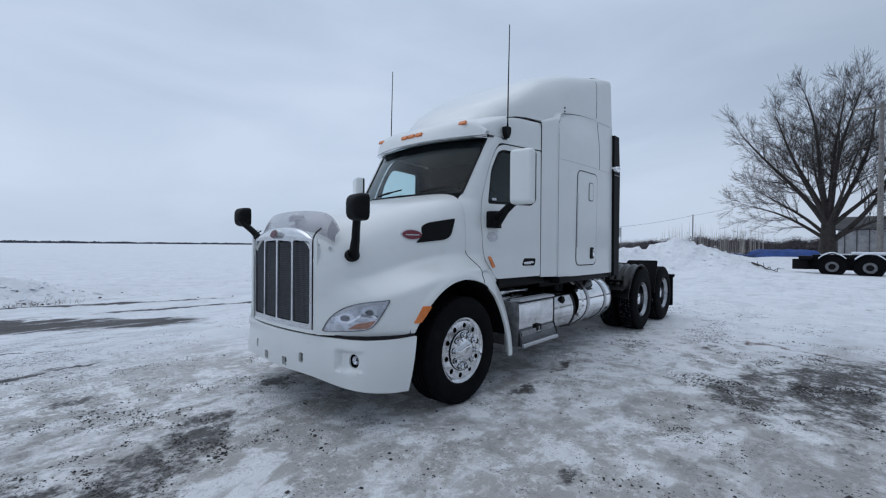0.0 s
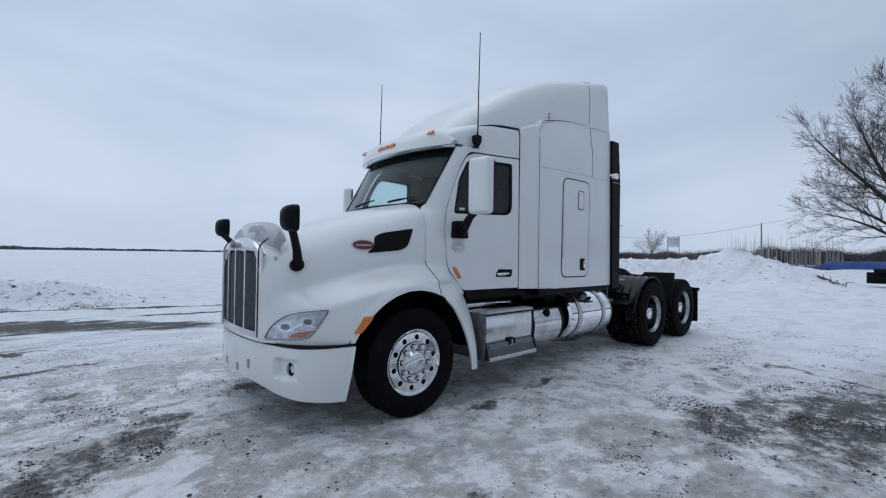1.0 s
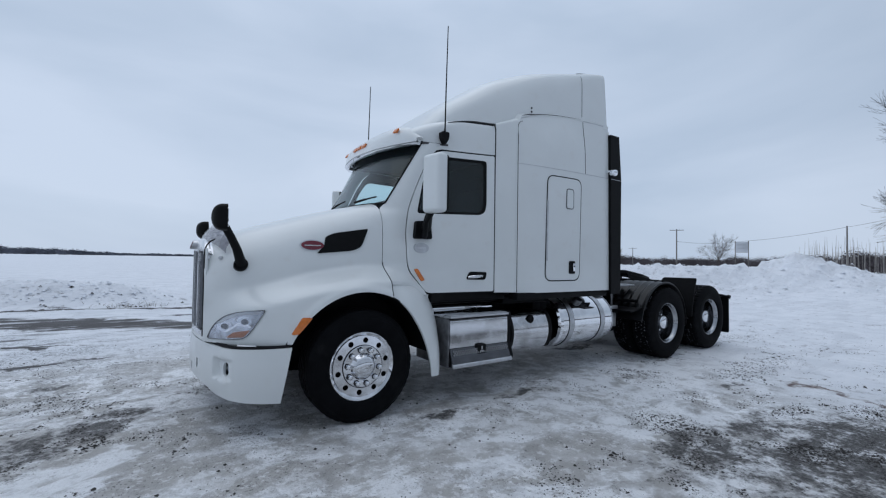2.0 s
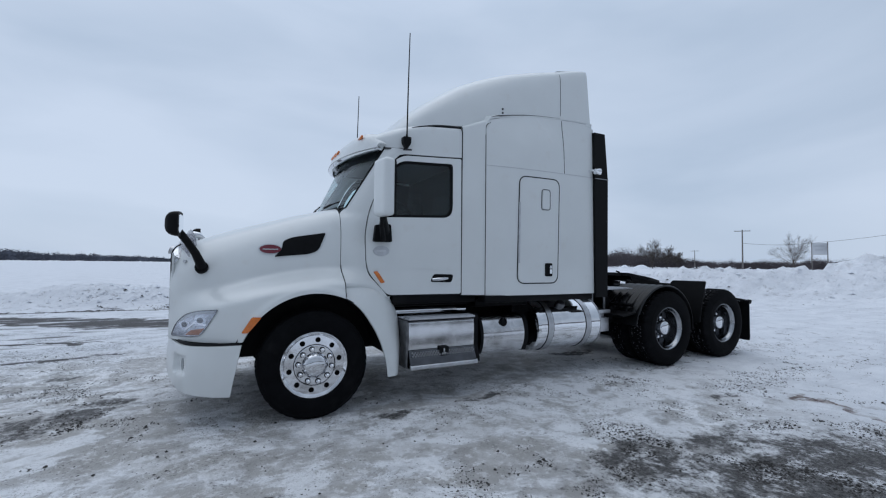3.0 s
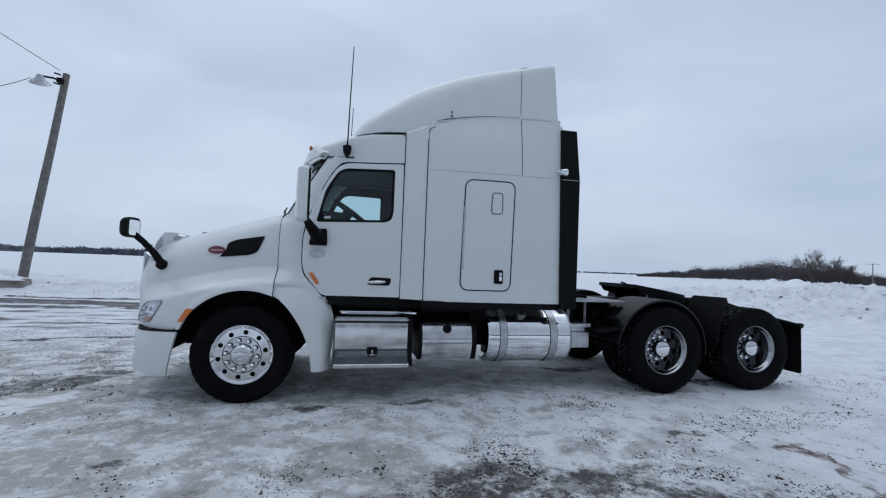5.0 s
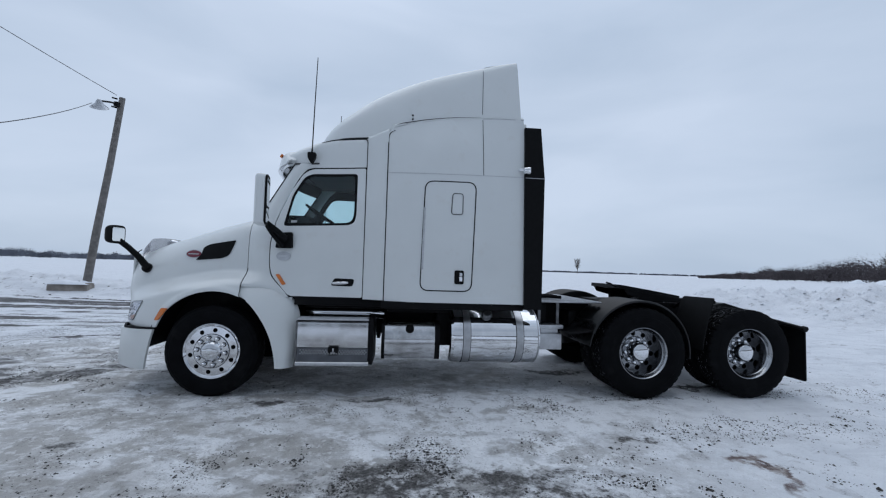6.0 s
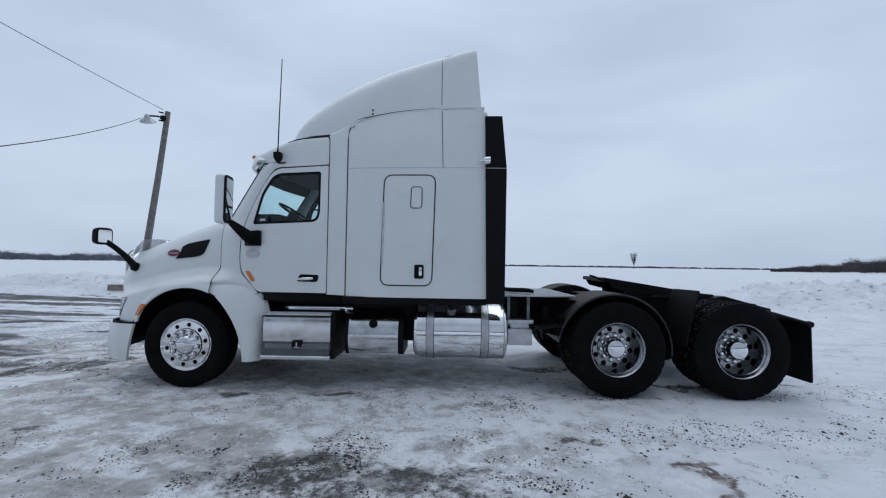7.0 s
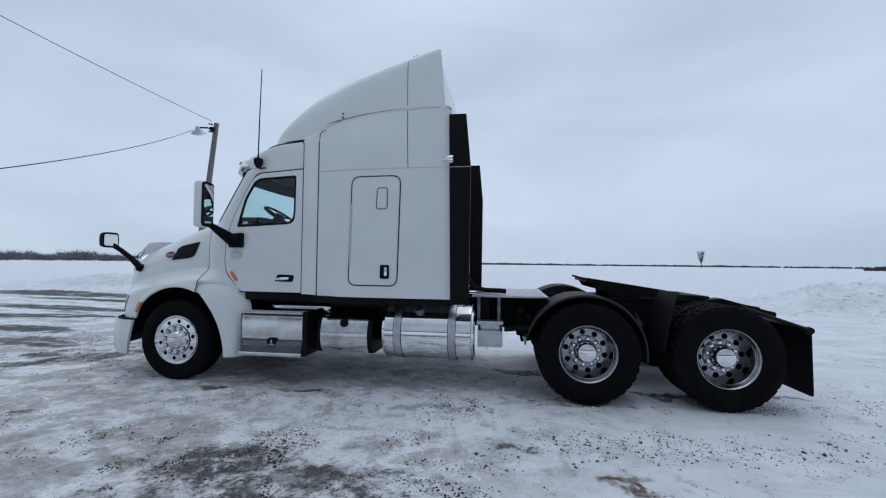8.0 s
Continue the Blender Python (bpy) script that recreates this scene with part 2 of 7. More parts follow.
    broad, mid, fine, grit = noise_at(0.35, 5), noise_at(1.6, 8, 0.62, 0.3), noise_at(9, 6, 0.65), noise_at(46, 4, 0.7)
    yard = patch(-1.2, -1.4, 7.4, 5.2, 4, 0.55)       # where wheels and boots have packed the snow to ice
    under = patch(2.6, 0.1, 4.6, 1.2, 0, 0.6)       # footprint of the truck, for shade painted beneath it
    bare = most([patch(1.95, -3.05, 0.95, 0.42, -6, 0.1), patch(3.35, -3.68, 2.1, 1.0, -20, 0.05), patch(2.7, -2.95, 1.2, 0.32, -10, 0.0), patch(-2.42, -0.62, 0.85, 0.34, 36, 0.35), patch(-3.4, -1.9, 1.3, 0.6, 30, 0.0), patch(2.6, -3.65, 2.0, 0.72, -8, 0.0), patch(-2.05, -0.18, 1.2, 0.46, 35, 0.10),
                 patch(-2.95, -0.20, 0.5, 0.32, 20, 0.1), patch(-3.6, -0.9, 0.9, 0.3, 50, 0.1), patch(-0.85, 0.62, 0.6, 0.2, 30, 0.0), patch(-2.43, 1.49, 0.42, 0.14, 10, 0.1),
                 patch(-0.45, -2.42, 0.24, 0.12, 20, 0.0), patch(0.72, -1.37, 0.55, 0.17, 3, 0.1), patch(1.74, -1.21, 0.4, 0.12, 0, 0.0), patch(4.25, 0.0, 0.7, 0.2, 5, 0.1), patch(5.75, -0.72, 0.9, 0.14, 2, 0.0), patch(6.9, -0.6, 0.6, 0.1, 0, 0.0), patch(3.2, -4.7, 1.4, 0.35, 6, 0.0),
                 patch(4.07, -2.35, 0.35, 0.10, 6, 0.0), patch(4.9, -1.2, 0.9, 0.10, 4, 0.0), patch(-2.3, -0.30, 0.45, 0.2, 5, 0.1), patch(-4.4, 0.75, 1.5, 0.45, -6, 0.0), patch(-5.4, 1.6, 1.2, 0.3, -4, 0.0)])
    tracks = most([patch(-3.2, 6.9, 4.2, 0.85, -30, 0.6), patch(-7.5, 8.6, 4.5, 0.8, -8, 0.5), patch(0.6, 7.0, 2.6, 0.16, -6, 0.4), patch(-1.2, 9.0, 3.6, 0.20, -18, 0.4), patch(-6.8, 9.8, 6.0, 0.16, -4, 0.4), patch(-13.5, 9.2, 7.0, 1.1, -6, 0.4),
                   patch(-9.5, 7.3, 5.0, 0.45, -3, 0.5), patch(-9.0, 5.0, 4.5, 0.55, -4, 0.4), patch(-8.0, 3.4, 3.4, 0.40, 6, 0.4), patch(-6.0, 1.7, 2.0, 0.45, -4, 0.3), patch(-4.2, 0.45, 1.6, 0.32, -8, 0.2),
                   patch(-3.2, 2.6, 1.6, 0.10, 12, 0.5), patch(-3.4, 4.2, 1.5, 0.10, -14, 0.3)])
    edge = most([patch(4.80, -2.95, 0.075, 0.42, -12, 0.3), patch(4.62, -3.55, 0.085, 0.45, -14, 0.3), patch(4.42, -4.2, 0.11, 0.45, -20, 0.3)])
    rust = most([patch(4.80, -2.78, 0.22, 0.10, -6, 0.3), edge])

    # packed ice: broad cloudy sheets, smeared brown meltwater, torn crusts of white
    cloud, smear = noise_at(0.75, 5, 0.50, 0.5), noise_at(1.9, 7, 0.58, 0.7, (0.75, 1.35, 1.0))
    crust, flake = noise_at(4.2, 9, 0.68, 0.3), noise_at(13, 8, 0.72, 0.2)
    ice = mix(ramp(cloud, 0.36, 0.60), (0.44, 0.433, 0.425), (0.69, 0.703, 0.725))
    ice = mix(ramp(smear, 0.535, 0.415, 0.0, 0.75), ice, (0.40, 0.388, 0.37))
    ice = mix(ramp(smear, 0.52, 0.60, 0.0, 0.85), ice, (0.84, 0.855, 0.88))
    ice = mix(math_node("MULTIPLY", ramp(crust, 0.52, 0.57), ramp(cloud, 0.42, 0.58, 0.25, 0.9)), ice, (0.92, 0.93, 0.95))
    ice = mix(math_node("MULTIPLY", ramp(crust, 0.455, 0.40), ramp(broad, 0.40, 0.55, 0.25, 0.7)), ice, (0.34, 0.33, 0.32))
    ice = mix(ramp(flake, 0.465, 0.41, 0.0, 0.32), ice, (0.36, 0.355, 0.35))
    ice = mix(ramp(flake, 0.54, 0.59, 0.0, 0.45), ice, (0.90, 0.91, 0.93))
    clean = mix(ramp(mid, 0.3, 0.7), (0.705, 0.732, 0.775), (0.825, 0.847, 0.887))
    clean = mix(ramp(noise_at(0.9, 6, 0.6, 0.3, (0.5, 2.2, 1.0)), 0.47, 0.40, 0.0, 0.35), clean, (0.58, 0.60, 0.64))
    clean = mix(math_node("MULTIPLY", ramp(crust, 0.44, 0.38), ramp(broad, 0.45, 0.60, 0.1, 0.6)), clean, (0.40, 0.40, 0.42))
    colour = mix(yard, clean, ice)
    # snow along the truck's near side painted whiter to brighten it, broken by crust
    brightened = math_node("MULTIPLY", patch(3.2, -1.65, 4.2, 0.95, 2, 0.3), ramp(crust, 0.43, 0.56, 0.2, 0.8))
    colour = mix(brightened, colour, (0.84, 0.855, 0.88))
    # brown meltwater stains, broad and soft
    melt = most([patch(0.5, -3.3, 2.2, 0.9, 8, 0.1), patch(-3.3, 0.5, 2.4, 0.9, 15, 0.0), patch(5.0, -3.9, 1.6, 0.7, 0, 0.0), patch(0.6, -4.6, 2.6, 0.7, 4, 0.0), patch(1.6, -0.9, 1.6, 0.35, 2, 0.0)])
    colour = mix(math_node("MULTIPLY", melt, ramp(smear, 0.60, 0.44, 0.12, 0.62)), colour, (0.31, 0.298, 0.285))
    # grit frozen into the surface
    pits = noise_at(27, 3, 0.6)
    specks = math_node("MAXIMUM", math_node("MULTIPLY", ramp(grit, 0.585, 0.625), ramp(mid, 0.44, 0.58)), math_node("MULTIPLY", ramp(pits, 0.655, 0.69), ramp(cloud, 0.40, 0.55)))
    colour = mix(math_node("MULTIPLY", specks, math_node("ADD", math_node("MULTIPLY", yard, 0.7), 0.06)), colour, (0.10, 0.097, 0.094))
    # painted shade: ground under the truck mixed slightly darker, broken by noise
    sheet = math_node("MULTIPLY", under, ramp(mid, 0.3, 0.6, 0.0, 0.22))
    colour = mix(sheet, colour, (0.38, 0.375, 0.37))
    dark = mix(ramp(grit, 0.4, 0.62), (0.030, 0.029, 0.029), (0.105, 0.10, 0.097))
    speck = noise_at(20, 7, 0.80)
    grain = math_node("ADD", math_node("MULTIPLY", speck, 0.55), math_node("MULTIPLY", crust, 0.45))
    wet = math_node("MULTIPLY", ramp(bare, 0.15, 0.85), ramp(crust, 0.60, 0.42, 0.25, 0.85))
    colour = mix(wet, colour, (0.20, 0.195, 0.19))
    dark_at = ramp(math_node("SUBTRACT", grain, math_node("MULTIPLY", bare, 0.165)), 0.440, 0.320)
    trodden = math_node("MULTIPLY", patch(-4.6, 2.6, 4.6, 4.2, 0, 0.4), math_node("MULTIPLY", ramp(speck, 0.50, 0.44), ramp(mid, 0.58, 0.42, 0.1, 0.85)))
    colour = mix(trodden, colour, (0.14, 0.14, 0.145))
    colour = mix(dark_at, colour, dark)
    streak = noise_at(1.3, 8, 0.68, 0.3, (0.45, 2.6, 1.0))
    colour = mix(math_node("MULTIPLY", ramp(tracks, 0.10, 0.62), ramp(streak, 0.64, 0.53, 0.10, 0.97)), colour, (0.048, 0.044, 0.045))
    lane = math_node("MULTIPLY", patch(-8.5, 6.3, 9.5, 4.6, -8, 0.5), math_node("MULTIPLY", ramp(streak, 0.475, 0.415), ramp(cloud, 0.62, 0.45, 0.35, 0.9)))
    colour = mix(lane, colour, (0.10, 0.097, 0.10))
    rusty = mix(ramp(fine, 0.42, 0.58), (0.085, 0.045, 0.04), (0.17, 0.115, 0.085))
    colour = mix(math_node("MULTIPLY", rust, ramp(fine, 0.68, 0.42, 0.55, 0.95)), colour, rusty)
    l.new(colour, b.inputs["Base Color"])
    rough = math_node("SUBTRACT", 0.78, math_node("MULTIPLY", math_node("MULTIPLY", yard, ramp(mid, 0.7, 0.35)), 0.34))
    l.new(rough, b.inputs["Roughness"])
    relief = math_node("ADD", math_node("ADD", math_node("MULTIPLY", fine, 0.6), math_node("MULTIPLY", grit, 0.35)), math_node("MULTIPLY", crust, 0.9))
    u = n.new("ShaderNodeBump")
    u.inputs["Strength"].default_value, u.inputs["Distance"].default_value = 1.0, 0.04
    l.new(relief, u.inputs["Height"])
    l.new(u.outputs[0], b.inputs["Normal"])
    return mat


GROUND = snow_ground()

# ---- shaping tools ----
def part(name, bm, mat, parent=None, label="", sharp=35.0, kind=""):
    """Links a bmesh as one mesh object, under a thing or a part."""
    bmesh.ops.recalc_face_normals(bm, faces=bm.faces[:])
    me = bpy.data.meshes.new(name)
    bm.to_mesh(me)
    bm.free()
    me.polygons.foreach_set("use_smooth", [True] * len(me.polygons))
    me.set_sharp_from_angle(angle=radians(sharp))
    me.materials.append(mat)
    ob = new(name, me)
    if parent is not None:
        ob.parent = parent
        if parent.parent is None:
            ob.matrix_parent_inverse = parent.matrix_basis.inverted()
    return tagged(ob, label=label, kind=kind)


def thing(name, at, label, category, group="", kind=""):
    """An empty at a thing's base, which carries its parts."""
    ob = new(name)
    ob.empty_display_size = 0.2
    ob.matrix_local = pose(*at)
    return tagged(ob, label, category, group, kind)


def smooth(x, xs, ys):
    """A smooth line through a few stations."""
    xs, ys = list(xs), list(ys)
    if x <= xs[0]:
        return ys[0]
    if x >= xs[-1]:
        return ys[-1]
    i = max(k for k in range(len(xs) - 1) if xs[k] <= x)
    slope = []
    for k in (i, i + 1):
        a, b = max(k - 1, 0), min(k + 1, len(xs) - 1)
        slope.append((ys[b] - ys[a]) / (xs[b] - xs[a]))
    h = xs[i + 1] - xs[i]
    u = (x - xs[i]) / h
    return ((2 * u**3 - 3 * u * u + 1) * ys[i] + (u**3 - 2 * u * u + u) * h * slope[0]
            + (3 * u * u - 2 * u**3) * ys[i + 1] + (u**3 - u * u) * h * slope[1])


def ease(v, lo, hi):
    u = min(max((v - lo) / (hi - lo), 0.0), 1.0)
    return u * u * (3 - 2 * u)


def steps(a, b, n):
    return [a + (b - a) * i / n for i in range(n + 1)]


def box(bm, centre, size, bevel=0.0, turn=None, seg=2):
    made = bmesh.ops.create_cube(bm, size=1.0)["verts"]
    m = Matrix.Translation(centre) @ (turn or Matrix()) @ Matrix.Diagonal((*size, 1))
    bmesh.ops.transform(bm, matrix=m, verts=made)
    if bevel:
        edges = list({e for v in made for e in v.link_edges})
        bmesh.ops.bevel(bm, geom=edges, offset=bevel, segments=seg, profile=0.6, affect="EDGES")
    return bm


def rod(bm, a, b, r, r2=None, seg=12):
    a, b = Vector(a), Vector(b)
    m = Matrix.Translation((a + b) / 2) @ (b - a).to_track_quat("Z", "Y").to_matrix().to_4x4()
    bmesh.ops.create_cone(bm, cap_ends=True, segments=seg, radius1=r, radius2=r if r2 is None else r2, depth=(b - a).length, matrix=m)
    return bm


def pipe(bm, points, r, seg=8):
    """A tube along points; r may be one radius or one for each point."""
    pts = [Vector(p) for p in points]
    rs = r if isinstance(r, (list, tuple)) else [r] * len(pts)
    rings = []
    side = None
    for i, p in enumerate(pts):
        d = (pts[min(i + 1, len(pts) - 1)] - pts[max(i - 1, 0)]).normalized()
        if side is None:
            side = d.orthogonal().normalized()
        side = (side - d * side.dot(d)).normalized()
        up = d.cross(side)
        rings.append([bm.verts.new(p + rs[i] * (math.cos(2 * math.pi * k / seg) * side + math.sin(2 * math.pi * k / seg) * up)) for k in range(seg)])
    for a, b in zip(rings, rings[1:]):
        for k in range(seg):
            bm.faces.new((a[k], a[(k + 1) % seg], b[(k + 1) % seg], b[k]))
    bm.faces.new(rings[0][::-1])
    bm.faces.new(rings[-1])
    return bm


def lathe(bm, profile, centre, axis="y", seg=64, closed=False, side=1):
    """Turns a profile of (distance along the axis, radius) round an axis."""
    c = Vector(centre)
    rings = []
    for along, r in profile:
        ring = []
        for k in range(seg):
            a = 2 * math.pi * k / seg
            u, v = r * math.cos(a), r * math.sin(a)
            p = {"y": (u, side * along, v), "x": (side * along, u, v), "z": (u, v, side * along)}[axis]
            ring.append(bm.verts.new(c + Vector(p)))
        rings.append(ring)
    pairs = list(zip(rings, rings[1:])) + ([(rings[-1], rings[0])] if closed else [])
    for a, b in pairs:
        for k in range(seg):
            bm.faces.new((a[k], a[(k + 1) % seg], b[(k + 1) % seg], b[k]))
    if not closed:
        if profile[0][1] > 1e-4:
            bm.faces.new(rings[0][::-1])
        if profile[-1][1] > 1e-4:
            bm.faces.new(rings[-1])
    bmesh.ops.remove_doubles(bm, verts=bm.verts[:], dist=1e-5)
    return bm


def sheet(bm, f, us, vs, thick=0.0):
    """A surface f(u, v); thick gives it a second skin along its normals."""
    rows = [[bm.verts.new(f(u, v)) for v in vs] for u in us]
    faces = []
    for a, b in zip(rows, rows[1:]):
        for k in range(len(vs) - 1):
            faces.append(bm.faces.new((a[k], a[k + 1], b[k + 1], b[k])))
    if thick:
        bm.normal_update()
        bmesh.ops.solidify(bm, geom=faces, thickness=thick)
    return bm


def double_skin(bm, f, g, us, vs):
    """A closed skin between an outer surface f(u, v) and an inner one g(u, v)."""
    grids = [[[bm.verts.new(h(u, v)) for v in vs] for u in us] for h in (f, g)]
    for rows in grids:
        for a, b in zip(rows, rows[1:]):
            for k in range(len(vs) - 1):
                bm.faces.new((a[k], a[k + 1], b[k + 1], b[k]))
    rims = [[(i, 0) for i in range(len(us))], [(i, len(vs) - 1) for i in range(len(us))], [(0, j) for j in range(len(vs))], [(len(us) - 1, j) for j in range(len(vs))]]
    for rim in rims:
        for (i, j), (k, m) in zip(rim, rim[1:]):
            bm.faces.new((grids[0][i][j], grids[0][k][m], grids[1][k][m], grids[1][i][j]))
    return bm


def rounded(poly, r, n=4):
    """A polygon with its corners rounded; r may be one radius or one for each corner."""
    out = []
    for i, p in enumerate(poly):
        p, a, b = Vector(p), Vector(poly[i - 1]), Vector(poly[(i + 1) % len(poly)])
        q = r[i] if isinstance(r, (list, tuple)) else r
        q = min(q, (a - p).length * 0.45, (b - p).length * 0.45)
        s, e = p + (a - p).normalized() * q, p + (b - p).normalized() * q
        for k in range(n + 1):
            t = k / n
            out.append(tuple((1 - t) ** 2 * s + 2 * t * (1 - t) * p + t * t * e))
    return out


def panel(bm, outer, place, thick, holes=(), grain=0.16):
    """A plate cut from a polygon in two coordinates, with holes, laid on a surface: place(a, b, depth)."""
    flat = bmesh.new()
    for loop in (outer, *holes):
        vs = [flat.verts.new((a, b, 0)) for a, b in loop]
        for i, v in enumerate(vs):
            flat.edges.new((v, vs[(i + 1) % len(vs)]))
    bmesh.ops.triangle_fill(flat, use_beauty=True, use_dissolve=False, edges=flat.edges[:])
    for _ in range(5):
        long = [e for e in flat.edges if e.calc_length() > grain]
        if not long:
            break
        bmesh.ops.subdivide_edges(flat, edges=long, cuts=1)
        bmesh.ops.triangulate(flat, faces=flat.faces[:])
    flat.verts.ensure_lookup_table()
    front = [bm.verts.new(place(v.co.x, v.co.y, 0.0)) for v in flat.verts]
    back = [bm.verts.new(place(v.co.x, v.co.y, thick)) for v in flat.verts]
    for v_index, v in enumerate(flat.verts):
        v.index = v_index
    for f in flat.faces:
        ids = [v.index for v in f.verts]
        bm.faces.new([front[i] for i in ids])
        bm.faces.new([back[i] for i in reversed(ids)])
    for e in flat.edges:
        if len(e.link_faces) == 1:
            i, j = (v.index for v in e.verts)
            bm.faces.new((front[i], front[j], back[j], back[i]))
    flat.free()
    return bm


def strip(bm, line, place, width, proud=0.003):
    """A flat ribbon that follows a line in two coordinates on a surface."""
    pts = [Vector(p) for p in line]
    rows = []
    for i, p in enumerate(pts):
        d = (pts[min(i + 1, len(pts) - 1)] - pts[max(i - 1, 0)]).normalized()
        s = Vector((-d.y, d.x)) * width / 2
        rows.append([bm.verts.new(place(*(p + s), -proud)), bm.verts.new(place(*(p - s), -proud)),
                     bm.verts.new(place(*(p - s), 0.012)), bm.verts.new(place(*(p + s), 0.012))])
    for a, b in zip(rows, rows[1:]):
        for k in range(4):
            bm.faces.new((a[k], a[(k + 1) % 4], b[(k + 1) % 4], b[k]))
    bm.faces.new(rows[0][::-1])
    bm.faces.new(rows[-1])
    return bm


def dense(line, gap=0.08, loop=False):
    out = []
    pts = list(line) + ([line[0]] if loop else [])
    for a, b in zip(pts, pts[1:]):
        n = max(1, int(math.dist(a, b) / gap))
        out += [tuple(x + (y - x) * k / n for x, y in zip(a, b)) for k in range(n)]
    return out + [tuple(pts[-1])]

# ---- the yard and the fields: one sheet to the horizon ----
def mound(x, y, cx, cy, rx, ry, turn, h):
    a = radians(turn)
    u, v = (x - cx) * math.cos(a) + (y - cy) * math.sin(a), -(x - cx) * math.sin(a) + (y - cy) * math.cos(a)
    return h * math.exp(-((u / rx) ** 2 + (v / ry) ** 2))


def ground_z(x, y):
    d = math.hypot(x - 2, y + 1)
    far = ease(d, 10, 16)
    z = 0.012 * (noise.noise((x * 0.9, y * 0.9, 0.3)) + 0.6 * noise.noise((x * 2.7, y * 2.7, 4.0))) * (1 - 0.5 * far)
    z += 0.006 * noise.noise((x * 8, y * 8, 2.0)) * (1 - far)
    z += 0.05 * far * noise.noise((x * 0.12, y * 0.12, 7.0)) * (1 - ease(d, 60, 140))
    # ploughed ridge of snow behind the truck, highest at its far end
    rough = 0.80 + 0.24 * noise.noise((x * 0.55, y * 0.55, 1.0)) + 0.17 * noise.noise((x * 1.6, y * 1.6, 5.0)) + 0.14 * noise.noise((x * 3.5, y * 3.5, 9.0)) + 0.08 * noise.noise((x * 8, y * 8, 3.0))
    ridge = (mound(x, y, 24.5, 1.7, 3.2, 2.6, 20, 1.25) + mound(x, y, 20.8, 5.2, 3.6, 2.4, -40, 1.0) + mound(x, y, 17.5, 7.8, 3.2, 2.0, -40, 0.95)
             + mound(x, y, 27.5, 4.5, 5, 3, 0, 0.85) + mound(x, y, 14.2, 9.6, 2.2, 1.4, -20, 0.75) + mound(x, y, 33, 2.5, 5, 2.5, -10, 0.8))
    # low bank along the far edge of the yard
    bank = (mound(x, y, -7, 12.4, 9, 1.3, 2, 0.42) + mound(x, y, -4.0, 11.5, 2.1, 1.0, 0, 0.66) + mound(x, y, -2.2, 10.9, 1.1, 0.7, 0, 0.26) + mound(x, y, -3.6, 10.6, 0.7, 0.5, 0, 0.22) + mound(x, y, -17, 12.5, 6, 1.6, 0, 0.5) + mound(x, y, -12.6, 12.9, 3.4, 1.3, 4, 0.42))
    z += (1.12 * ridge + bank) * rough
    # the ground rises a little towards the lane
    z += (0.20 * ease(x, 9, 22) + 0.75 * ease(x, 27, 50)) * (1 - ease(y, -1, 5)) * (1 - ease(d, 75, 140))
    # old wheel tracks
    for cy, depth in ((6.3, 0.03), (8.7, 0.02), (9.8, 0.02)):
        z -= depth * math.exp(-((y - cy - 0.15 * math.sin(x * 0.4)) / 0.3) ** 2) * (1 - ease(x, 0, 5))
    return z


radii = [0.11 * k for k in range(1, 100)]
while radii[-1] < 60:
    radii.append(radii[-1] * 1.011 + 0.02)
while radii[-1] < 4200:
    radii.append(radii[-1] * 1.12)
bm = bmesh.new()
SPOKES = 640
centre = bm.verts.new((2, -1, ground_z(2, -1)))
last = None
for r in radii:
    ring = []
    for k in range(SPOKES):
        a = 2 * math.pi * k / SPOKES
        x, y = 2 + r * math.cos(a), -1 + r * math.sin(a)
        ring.append(bm.verts.new((x, y, ground_z(x, y) if r < 150 else 0.0)))
    for k in range(SPOKES):
        if last is None:
            bm.faces.new((centre, ring[k], ring[(k + 1) % SPOKES]))
        else:
            bm.faces.new((last[k], ring[k], ring[(k + 1) % SPOKES], last[(k + 1) % SPOKES]))
    last = ring
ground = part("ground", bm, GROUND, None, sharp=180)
tagged(ground, "snow-covered yard of packed ice and gravel, fields beyond", "ground", kind="structure")

# ---- the tractor truck: x runs back from the front axle, y across, z up ----
truck = thing("tractor_truck", (2.6, 0, 0), "white sleeper-cab tractor truck parked on packed snow", "truck")
ARCH, AXLE_Z, ARCH_R = (0.0, 0.475), 0.475, 0.645


def side_y(x, z):
    """Half-width of cab and sleeper."""
    base = smooth(x, (0.25, 0.52, 1.58, 1.83, 2.3, 2.8, 3.4), (0.915, 0.955, 1.031, 1.135, 1.185, 1.206, 1.208))
    tuck = 0.12 * max(z - 1.5, 0) * min(max(1 - (x - 0.5) / 1.08, 0), 1)
    top = 0.06 * ease(z, 2.75, 3.2) * ease(x, 1.7, 2.0) * (1 - ease(x, 2.6, 3.2))
    return base - tuck - top


def on_side(s):
    """Lays (x, z, depth) on the cab's flank; s is -1 for the driver's side."""
    return lambda x, z, d: (x, s * (side_y(x, z) - d), z)


# -- hood and front fenders --
def hood_top(x):
    return smooth(x, (-1.22, -1.10, -0.8, -0.2, 0.15, 0.34), (1.525, 1.572, 1.69, 1.867, 1.95, 1.984))


def hood_half(x):
    return smooth(x, (-1.22, -1.1, -0.92, -0.42, 0.11, 0.34), (0.535, 0.655, 0.735, 0.835, 0.915, 0.925))


def fender_half(x):
    return smooth(x, (-1.22, -1.10, -0.95, -0.80, -0.58, -0.3, 0.3), (0.515, 0.70, 0.90, 1.02, 1.105, 1.145, 1.150))


